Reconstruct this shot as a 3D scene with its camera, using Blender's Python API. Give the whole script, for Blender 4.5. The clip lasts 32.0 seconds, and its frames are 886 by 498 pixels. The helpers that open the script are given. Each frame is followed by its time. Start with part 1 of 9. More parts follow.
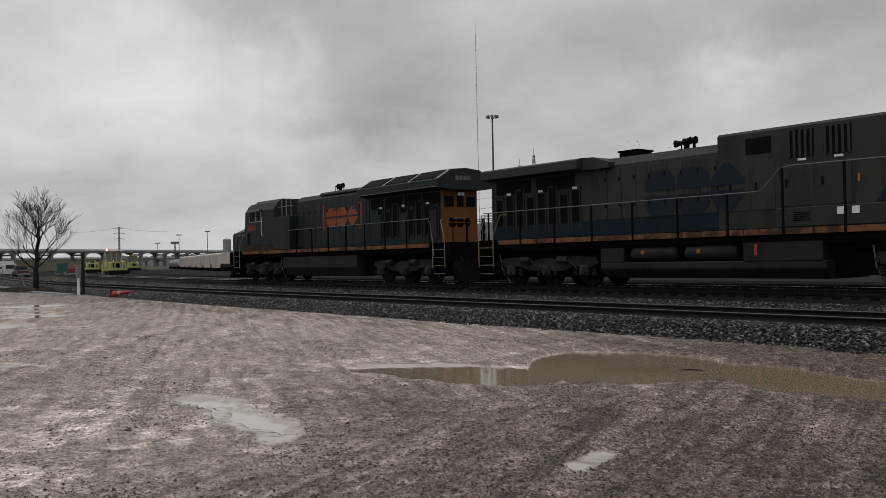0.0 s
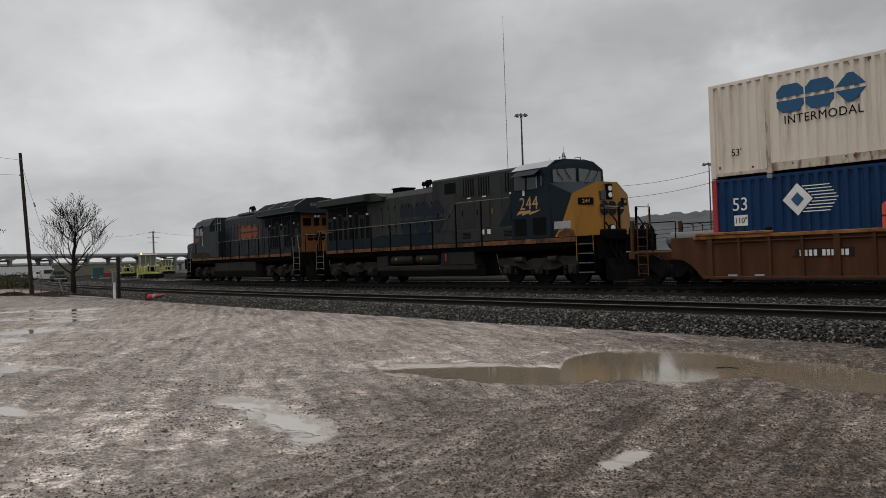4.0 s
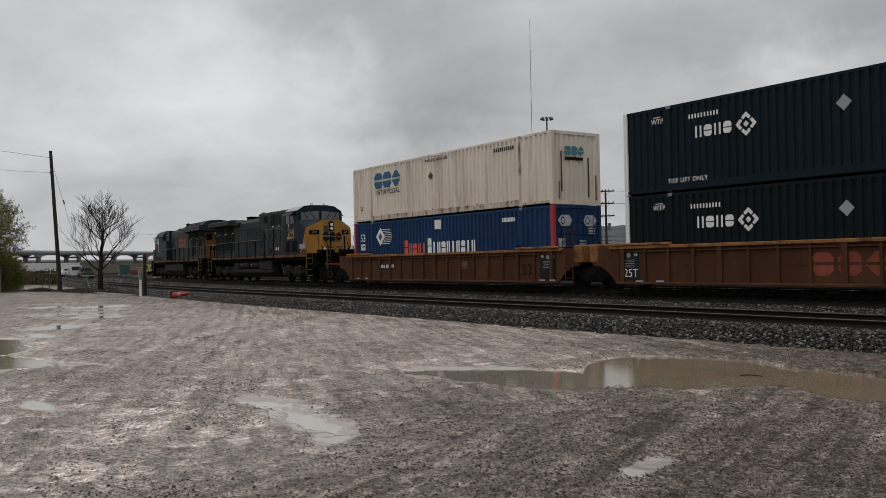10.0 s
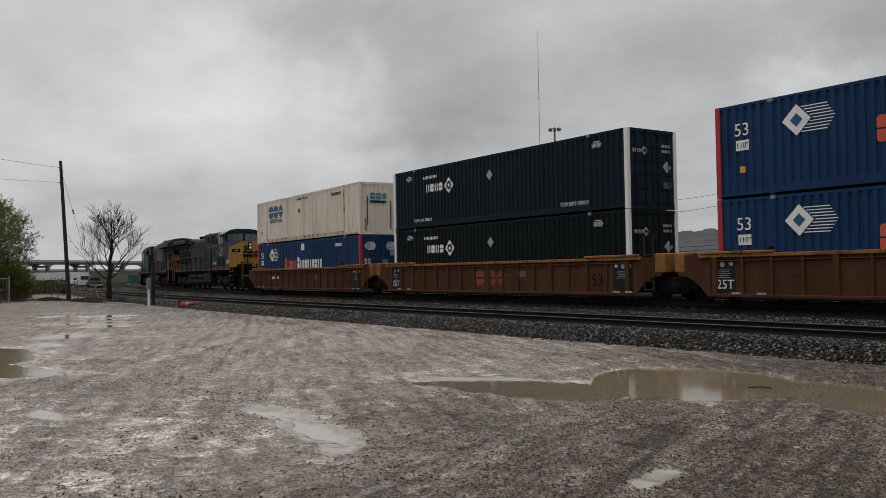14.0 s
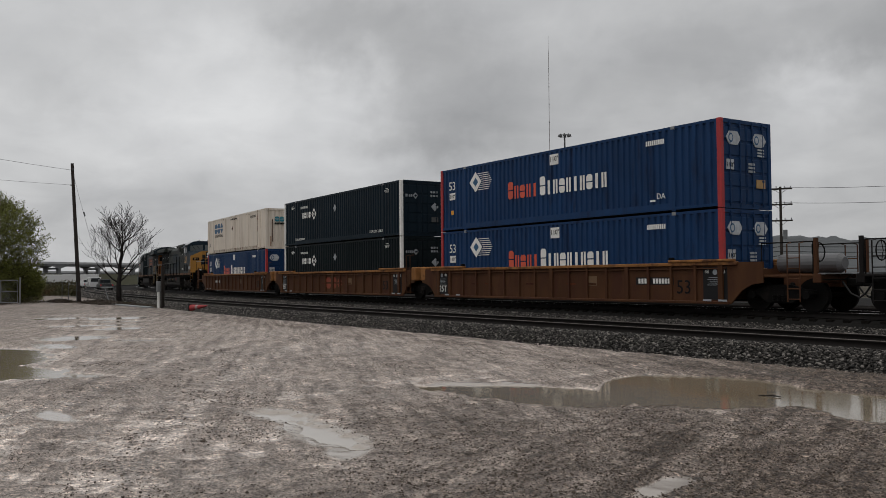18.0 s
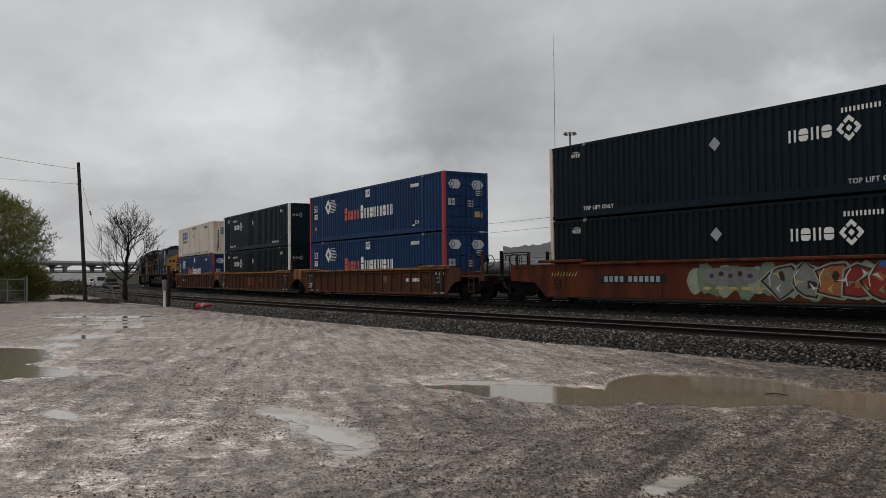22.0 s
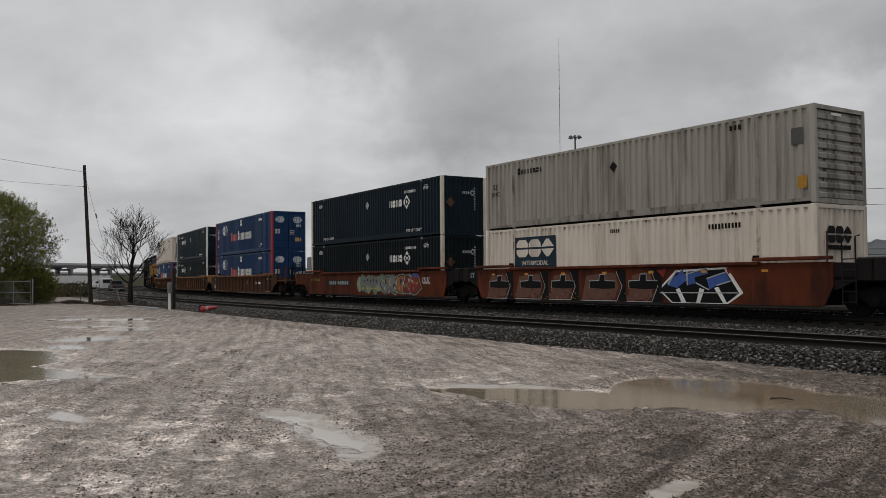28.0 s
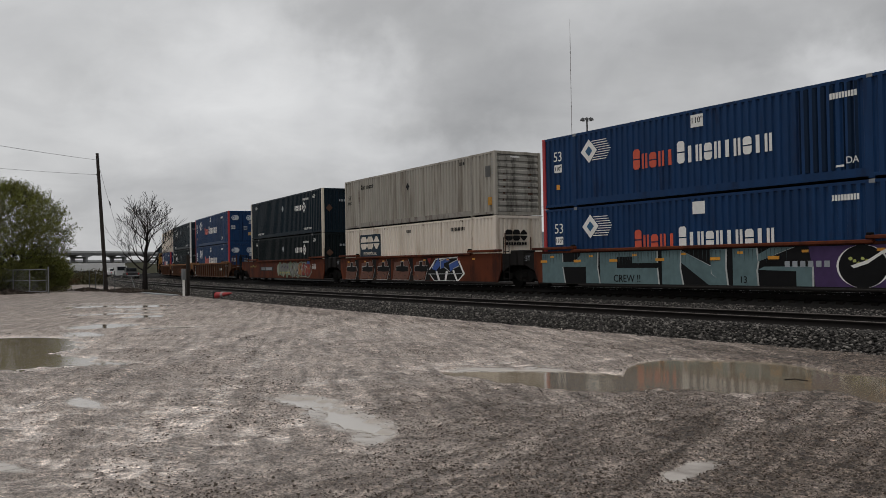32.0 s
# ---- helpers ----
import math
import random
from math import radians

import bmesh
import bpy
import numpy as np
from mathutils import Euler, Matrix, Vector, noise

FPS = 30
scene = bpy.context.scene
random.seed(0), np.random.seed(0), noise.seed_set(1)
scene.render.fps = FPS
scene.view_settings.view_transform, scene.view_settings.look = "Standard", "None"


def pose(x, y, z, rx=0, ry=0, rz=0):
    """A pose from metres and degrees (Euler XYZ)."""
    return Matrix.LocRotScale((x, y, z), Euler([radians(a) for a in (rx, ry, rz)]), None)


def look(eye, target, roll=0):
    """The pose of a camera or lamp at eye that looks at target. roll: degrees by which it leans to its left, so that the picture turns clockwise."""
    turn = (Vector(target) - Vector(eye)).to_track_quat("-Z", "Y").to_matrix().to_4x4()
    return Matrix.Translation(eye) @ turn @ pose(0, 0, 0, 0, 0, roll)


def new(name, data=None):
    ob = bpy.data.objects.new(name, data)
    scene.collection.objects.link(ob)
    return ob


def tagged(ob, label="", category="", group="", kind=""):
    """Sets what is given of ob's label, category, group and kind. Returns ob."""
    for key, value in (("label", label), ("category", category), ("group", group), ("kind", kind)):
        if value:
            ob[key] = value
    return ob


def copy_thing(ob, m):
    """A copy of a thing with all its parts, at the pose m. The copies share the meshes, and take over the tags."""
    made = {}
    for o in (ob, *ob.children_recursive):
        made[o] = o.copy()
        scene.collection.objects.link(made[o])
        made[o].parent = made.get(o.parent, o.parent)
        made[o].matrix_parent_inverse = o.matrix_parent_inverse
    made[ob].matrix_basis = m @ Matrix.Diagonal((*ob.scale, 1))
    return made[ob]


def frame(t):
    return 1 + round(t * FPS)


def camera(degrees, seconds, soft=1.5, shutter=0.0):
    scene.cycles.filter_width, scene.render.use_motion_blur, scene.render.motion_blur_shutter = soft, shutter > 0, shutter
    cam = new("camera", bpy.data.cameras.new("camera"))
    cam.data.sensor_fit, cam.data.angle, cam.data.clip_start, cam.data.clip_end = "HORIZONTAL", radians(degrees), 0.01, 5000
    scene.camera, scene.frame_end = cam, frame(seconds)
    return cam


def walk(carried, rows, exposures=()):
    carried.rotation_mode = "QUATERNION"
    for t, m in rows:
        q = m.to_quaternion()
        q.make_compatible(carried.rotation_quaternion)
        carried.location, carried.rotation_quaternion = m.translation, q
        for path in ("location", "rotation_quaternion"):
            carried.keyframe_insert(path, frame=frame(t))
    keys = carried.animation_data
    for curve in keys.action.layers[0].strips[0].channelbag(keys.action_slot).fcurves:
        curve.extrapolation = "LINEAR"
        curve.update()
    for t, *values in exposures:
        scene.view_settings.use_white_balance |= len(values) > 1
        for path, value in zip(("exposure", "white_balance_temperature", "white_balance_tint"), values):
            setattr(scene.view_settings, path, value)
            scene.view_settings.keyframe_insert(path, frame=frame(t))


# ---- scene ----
# ---- camera: hand-held on one spot, turning slowly to the left ----
EYE = (0.0, 0.0, 1.70)
cam = camera(54.78, 32.0, soft=0.65)
PATH = [  # seconds, bearing from +y, tilt, lean in degrees
    (0, -50.95, 0.58, -1.25), (0.5, -51.34, 0.48, -1.48), (1, -51.40, 0.55, -1.65), (1.5, -51.61, 0.61, -1.75),
    (2, -52.19, 0.70, -1.84), (2.5, -52.42, 0.75, -1.85), (3, -52.77, 0.73, -1.99), (3.5, -52.86, 0.69, -2.03),
    (5.5, -53.76, 0.44, -1.52), (6, -53.93, 0.45, -1.38), (6.5, -54.00, 0.50, -1.40), (7, -54.30, 0.56, -1.41),
    (7.5, -54.36, 0.61, -1.37), (8, -54.45, 0.71, -1.26), (8.5, -54.66, 0.77, -1.15), (9, -54.57, 0.81, -1.17),
    (9.5, -54.59, 0.83, -1.15), (10, -54.56, 0.83, -1.14), (10.5, -54.52, 0.80, -1.22), (11, -54.54, 0.91, -1.17),
    (11.5, -54.65, 1.00, -1.12), (12, -54.81, 1.12, -1.13), (12.5, -54.90, 1.29, -1.04), (13, -54.89, 1.37, -1.11),
    (13.5, -54.95, 1.49, -0.95), (14, -55.06, 1.54, -0.98), (14.5, -55.13, 1.68, -0.93), (16.5, -55.64, 1.74, -0.73),
    (17, -55.61, 1.79, -0.61), (17.5, -55.67, 1.87, -0.54), (18, -55.66, 1.89, -0.50), (18.5, -55.70, 1.94, -0.46),
    (19, -55.84, 1.99, -0.40), (19.5, -55.84, 1.98, -0.37), (20, -55.75, 1.95, -0.46), (20.5, -55.80, 1.91, -0.54),
    (21, -55.90, 1.84, -0.54), (21.5, -55.95, 1.79, -0.58), (22, -56.02, 1.79, -0.56), (22.5, -56.08, 1.83, -0.53),
    (23, -56.11, 1.88, -0.46), (23.5, -56.09, 1.91, -0.46), (24, -56.06, 1.92, -0.52), (24.5, -56.18, 2.00, -0.52),
    (25, -56.22, 2.04, -0.52), (25.5, -56.23, 2.08, -0.56), (27.5, -56.32, 2.08, -0.55), (28, -56.34, 2.01, -0.43),
    (28.5, -56.43, 1.92, -0.55), (29, -57.05, 1.80, -0.94), (29.5, -57.18, 1.62, -0.86), (30, -56.89, 1.38, -1.08),
    (30.5, -57.05, 1.26, -1.21), (31, -57.10, 1.11, -1.16), (31.5, -57.14, 0.99, -1.14), (32, -57.18, 0.96, -0.98),
]


def gaze(bearing, tilt, lean):
    b, e = radians(bearing), radians(tilt)
    way = Vector((math.sin(b) * math.cos(e), math.cos(b) * math.cos(e), math.sin(e)))
    return look(EYE, Vector(EYE) + way * 10, lean)


walk(cam, [(t, gaze(b, e, r)) for t, b, e, r in PATH], exposures=((0, -0.02), (12, -0.04), (20, -0.10), (32, -0.08)))

# ---- world, sun, exposure: a low overcast, brighter behind the lot ----
world = bpy.data.worlds.new("overcast_sky")
scene.world = world
world.use_nodes = True
wn, wl = world.node_tree.nodes, world.node_tree.links
wn.clear()


def wnode(kind, **values):
    n = wn.new(kind)
    for key, value in values.items():
        n.inputs[key.replace("_", " ")].default_value = value
    return n


w_out = wn.new("ShaderNodeOutputWorld")
w_bg = wn.new("ShaderNodeBackground")
w_sky = wn.new("ShaderNodeTexSky")
w_sky.sky_type, w_sky.sun_disc = "NISHITA", False
SUN_HEIGHT, SUN_BEARING = 74.0, 160.0      # degrees; bearing from +y towards +x
w_sky.sun_elevation, w_sky.sun_rotation = radians(SUN_HEIGHT), radians(SUN_BEARING)
w_sky.air_density, w_sky.dust_density = 1.0, 4.0
w_tc = wn.new("ShaderNodeTexCoord")
w_sep = wn.new("ShaderNodeSeparateXYZ")
wl.new(w_tc.outputs["Generated"], w_sep.inputs[0])
# project the directions on a flat cloud deck
w_add = wn.new("ShaderNodeMath"); w_add.operation = "ADD"; w_add.inputs[1].default_value = 0.32
w_abs = wn.new("ShaderNodeMath"); w_abs.operation = "MAXIMUM"; w_abs.inputs[1].default_value = 0.0
wl.new(w_sep.outputs["Z"], w_abs.inputs[0]); wl.new(w_abs.outputs[0], w_add.inputs[0])
w_deck = wn.new("ShaderNodeVectorMath"); w_deck.operation = "DIVIDE"
w_comb = wn.new("ShaderNodeCombineXYZ")
for k in ("X", "Y", "Z"):
    wl.new(w_add.outputs[0], w_comb.inputs[k])
wl.new(w_tc.outputs["Generated"], w_deck.inputs[0]); wl.new(w_comb.outputs[0], w_deck.inputs[1])
w_big = wnode("ShaderNodeTexNoise", Scale=1.15, Detail=4.0, Roughness=0.5, Distortion=0.5)
w_small = wnode("ShaderNodeTexNoise", Scale=5.0, Detail=7.0, Roughness=0.55, Distortion=0.5)
for n in (w_big, w_small):
    wl.new(w_deck.outputs[0], n.inputs["Vector"])
w_mix = wn.new("ShaderNodeMath"); w_mix.operation = "MULTIPLY_ADD"; w_mix.inputs[1].default_value = 0.45
wl.new(w_small.outputs["Fac"], w_mix.inputs[0]); wl.new(w_big.outputs["Fac"], w_mix.inputs[2])
w_ramp = wn.new("ShaderNodeValToRGB")
w_ramp.color_ramp.elements[0].position, w_ramp.color_ramp.elements[0].color = 0.50, (0.375, 0.379, 0.388, 1)
w_ramp.color_ramp.elements[1].position, w_ramp.color_ramp.elements[1].color = 0.92, (0.535, 0.538, 0.542, 1)
wl.new(w_mix.outputs[0], w_ramp.inputs[0])
# the deck grows brighter towards the veiled sun
w_dot = wn.new("ShaderNodeVectorMath"); w_dot.operation = "DOT_PRODUCT"
sb, sh = radians(SUN_BEARING), radians(SUN_HEIGHT)
TO_SUN = Vector((math.sin(sb) * math.cos(sh), math.cos(sb) * math.cos(sh), math.sin(sh)))
w_dot.inputs[1].default_value = TO_SUN
wl.new(w_tc.outputs["Generated"], w_dot.inputs[0])
w_glow = wn.new("ShaderNodeMapRange")
for key, value in (("From Min", 0.45), ("From Max", 1.0), ("To Min", 1.0), ("To Max", 2.0)):
    w_glow.inputs[key].default_value = value
wl.new(w_dot.outputs["Value"], w_glow.inputs["Value"])
# and over the open country to the west
w_west = wn.new("ShaderNodeVectorMath"); w_west.operation = "DOT_PRODUCT"
w_west.inputs[1].default_value = (-0.93, 0.30, 0.20)
wl.new(w_tc.outputs["Generated"], w_west.inputs[0])
w_lift = wn.new("ShaderNodeMapRange")
for key, value in (("From Min", 0.55), ("From Max", 1.0), ("To Min", 0.0), ("To Max", 0.28)):
    w_lift.inputs[key].default_value = value
wl.new(w_west.outputs["Value"], w_lift.inputs["Value"])
w_sum = wn.new("ShaderNodeMath"); w_sum.operation = "ADD"
wl.new(w_glow.outputs[0], w_sum.inputs[0]); wl.new(w_lift.outputs[0], w_sum.inputs[1])
# the heavier and thinner masses of the deck: bearing, height, half width, half height in degrees, how much lighter or darker
CLOUDS = ((-60.8, 16.4, 4.6, 2.1, -0.24), (-65.3, 15.1, 2.4, 1.6, -0.10), (-55.0, 13.7, 3.3, 2.8, -0.14), (-56.2, 9.1, 4.6, 1.2, -0.20), (-51.0, 11.8, 5.2, 2.1, -0.07),
          (-39.2, 14.2, 5.2, 2.1, -0.17), (-45.0, 11.9, 6.6, 1.6, -0.06), (-80.4, 11.6, 2.4, 1.7, -0.12), (-76.2, 15.0, 3.1, 1.0, -0.09), (-27.4, 14.0, 3.8, 2.3, -0.20),
          (-69.4, 10.7, 5.2, 3.1, 0.16), (-62.2, 10.8, 2.6, 2.8, 0.18), (-59.9, 7.3, 3.4, 1.5, 0.16), (-31.0, 11.6, 2.8, 1.5, 0.36), (-71.8, 15.2, 4.2, 1.7, 0.10), (-33.5, 7.9, 2.4, 2.1, 0.14), (-76.6, 9.1, 5.2, 2.1, 0.10))
w_warp = wnode("ShaderNodeTexNoise", Scale=9.0, Detail=6.0, Roughness=0.55)
w_warp2 = wnode("ShaderNodeTexNoise", Scale=30.0, Detail=4.0, Roughness=0.55)
w_off = wn.new("ShaderNodeVectorMath"); w_off.operation = "MULTIPLY_ADD"
w_off.inputs[1].default_value = (0.13, 0.13, 0.09)
w_off2 = wn.new("ShaderNodeVectorMath"); w_off2.operation = "MULTIPLY_ADD"
w_off2.inputs[1].default_value = (0.06, 0.06, 0.05)
w_mid = wn.new("ShaderNodeVectorMath"); w_mid.operation = "SUBTRACT"; w_mid.inputs[1].default_value = (0.095, 0.095, 0.07)
for n in (w_warp, w_warp2):
    wl.new(w_tc.outputs["Generated"], n.inputs["Vector"])
wl.new(w_warp.outputs["Color"], w_off.inputs[0]); wl.new(w_tc.outputs["Generated"], w_off.inputs[2])
wl.new(w_warp2.outputs["Color"], w_off2.inputs[0]); wl.new(w_off.outputs[0], w_off2.inputs[2])
wl.new(w_off2.outputs[0], w_mid.inputs[0])


def wmath(op, a, b):
    n = wn.new("ShaderNodeMath"); n.operation = op
    for i, v in enumerate((a, b)):
        if isinstance(v, (int, float)):
            n.inputs[i].default_value = v
        else:
            wl.new(v, n.inputs[i])
    return n.outputs[0]


def wdot(way):
    n = wn.new("ShaderNodeVectorMath"); n.operation = "DOT_PRODUCT"
    wl.new(w_mid.outputs[0], n.inputs[0]); n.inputs[1].default_value = way
    return n.outputs["Value"]


w_total = 1.0
for cb, ch, cw, chh, lift in CLOUDS:
    b, h = radians(cb), radians(ch)
    mid = Vector((math.sin(b) * math.cos(h), math.cos(b) * math.cos(h), math.sin(h)))
    side = Vector((math.cos(b), -math.sin(b), 0.0))
    tall = side.cross(mid)
    u = wmath("DIVIDE", wdot(side), radians(cw) * 1.3)
    v = wmath("DIVIDE", wdot(tall), radians(chh) * 1.3)
    r = wmath("ADD", wmath("MULTIPLY", u, u), wmath("MULTIPLY", v, v))
    # only on this side of the sky
    near = wmath("GREATER_THAN", wdot(mid), 0.5)
    w_total = wmath("ADD", w_total, wmath("MULTIPLY", wmath("MULTIPLY", wmath("POWER", 2.718, wmath("MULTIPLY", r, -1.0)), near), lift))
w_sum = wmath("MULTIPLY", w_sum.outputs[0], w_total)
w_scale = wn.new("ShaderNodeVectorMath"); w_scale.operation = "SCALE"
wl.new(w_ramp.outputs[0], w_scale.inputs[0]); wl.new(w_sum, w_scale.inputs["Scale"])
w_skyscale = wn.new("ShaderNodeVectorMath"); w_skyscale.operation = "SCALE"; w_skyscale.inputs["Scale"].default_value = 0.05
wl.new(w_sky.outputs[0], w_skyscale.inputs[0])
w_blend = wn.new("ShaderNodeMix"); w_blend.data_type = "RGBA"; w_blend.inputs[0].default_value = 0.92
wl.new(w_skyscale.outputs[0], w_blend.inputs[6]); wl.new(w_scale.outputs[0], w_blend.inputs[7])
wl.new(w_blend.outputs[2], w_bg.inputs["Color"])
w_bg.inputs["Strength"].default_value = 1.0
wl.new(w_bg.outputs[0], w_out.inputs["Surface"])

sun = new("sun", bpy.data.lights.new("sun", "SUN"))
sun.data.energy, sun.data.angle, sun.data.color = 1.2, radians(30), (1.0, 0.97, 0.92)
sun.matrix_world = look(TO_SUN * 200, (0, 0, 0))

# ---- mesh tools ----
def part(name, bm, material, parent=None, label="", smooth=False):
    """Links a bmesh as one mesh object under a thing or a part."""
    me = bpy.data.meshes.new(name)
    bm.to_mesh(me)
    bm.free()
    return link(name, me, material, parent, label, smooth)


def link(name, me, material, parent=None, label="", smooth=False):
    if material and not me.materials:
        me.materials.append(material)
    if smooth:
        me.polygons.foreach_set("use_smooth", [True] * len(me.polygons))
    ob = new(name, me)
    if parent:
        ob.parent = parent
    if label:
        ob["label"] = label
    return ob


def box(bm, x0, x1, y0, y1, z0, z1, bevel=0.0):
    r = bmesh.ops.create_cube(bm, size=1)
    vs = r["verts"]
    for v in vs:
        v.co = Vector(((x0 + x1) / 2 + v.co.x * (x1 - x0), (y0 + y1) / 2 + v.co.y * (y1 - y0), (z0 + z1) / 2 + v.co.z * (z1 - z0)))
    if bevel:
        es = {e for v in vs for e in v.link_edges}
        bmesh.ops.bevel(bm, geom=list(es), offset=bevel, segments=1, affect="EDGES")
    return bm


def boxes(*rows, bevel=0.0):
    bm = bmesh.new()
    for r in rows:
        box(bm, *r, bevel=bevel)
    return bm


def rod(bm, a, b, r, n=8, r2=None):
    a, b = Vector(a), Vector(b)
    d = b - a
    m = Matrix.Translation((a + b) / 2) @ d.to_track_quat("Z", "Y").to_matrix().to_4x4()
    bmesh.ops.create_cone(bm, cap_ends=True, segments=n, radius1=r, radius2=r if r2 is None else r2, depth=d.length, matrix=m)
    return bm


def rods(pts, r, n=8):
    """A bent bar through the points, one closed tube."""
    pts = [Vector(p) for p in pts]
    bm = bmesh.new()
    rings = []
    for i, p in enumerate(pts):
        d = (pts[min(i + 1, len(pts) - 1)] - pts[max(i - 1, 0)])
        if d.length < 1e-6:
            d = pts[min(i + 1, len(pts) - 1)] - p
        d.normalize()
        u = d.orthogonal().normalized() if not rings else (side - d * side.dot(d)).normalized()
        side, v = u, d.cross(u)
        rings.append([bm.verts.new(p + (u * math.cos(k * 2 * math.pi / n) + v * math.sin(k * 2 * math.pi / n)) * r) for k in range(n)])
    for ra, rb in zip(rings, rings[1:]):
        for k in range(n):
            bm.faces.new((ra[k], ra[(k + 1) % n], rb[(k + 1) % n], rb[k]))
    bm.faces.new(rings[0][::-1]); bm.faces.new(rings[-1])
    return bm


def slab(bm, outline, axis, lo, hi, bevel=0.0):
    """An outline of (u, v), pushed out along an axis: y takes (x, z), x takes (y, z), z takes (x, y)."""
    def put(u, v, w):
        return {"y": (u, w, v), "x": (w, u, v), "z": (u, v, w)}[axis]
    a = [bm.verts.new(put(u, v, lo)) for u, v in outline]
    b = [bm.verts.new(put(u, v, hi)) for u, v in outline]
    fs = [bm.faces.new(a), bm.faces.new(b[::-1])]
    n = len(a)
    for i in range(n):
        fs.append(bm.faces.new((a[i], b[i], b[(i + 1) % n], a[(i + 1) % n])))
    bmesh.ops.recalc_face_normals(bm, faces=fs)
    if bevel:
        bmesh.ops.bevel(bm, geom=list({e for f in fs for e in f.edges}), offset=bevel, segments=1, affect="EDGES")
    return bm


def array_mesh(name, verts, faces):
    """A mesh from arrays; all faces have the same number of corners."""
    me = bpy.data.meshes.new(name)
    verts, faces = np.asarray(verts, dtype=np.float32), np.asarray(faces, dtype=np.int32)
    n, k = faces.shape
    me.vertices.add(len(verts)); me.vertices.foreach_set("co", verts.ravel())
    me.loops.add(n * k); me.loops.foreach_set("vertex_index", faces.ravel())
    me.polygons.add(n)
    me.polygons.foreach_set("loop_start", np.arange(0, n * k, k, dtype=np.int32))
    me.update(calc_edges=True)
    return me


def vnoise(x, y, seed=0):
    """Smooth value noise of arrays, 0 to 1."""
    xi, yi = np.floor(x).astype(np.int64), np.floor(y).astype(np.int64)
    u, v = x - xi, y - yi
    u, v = u * u * (3 - 2 * u), v * v * (3 - 2 * v)

    def h(a, b):
        n = (a * 374761393 + b * 668265263 + seed * 974634777) & 0x7FFFFFFF
        n = ((n ^ (n >> 13)) * 1274126177) & 0x7FFFFFFF
        return ((n ^ (n >> 16)) & 0xFFFF) / 65535.0
    return (h(xi, yi) * (1 - u) + h(xi + 1, yi) * u) * (1 - v) + (h(xi, yi + 1) * (1 - u) + h(xi + 1, yi + 1) * u) * v


def thing(name, m, label, category, group="", kind=""):
    ob = new(name)
    ob.empty_display_size = 0.2
    ob.matrix_basis = m
    return tagged(ob, label, category, group, kind)


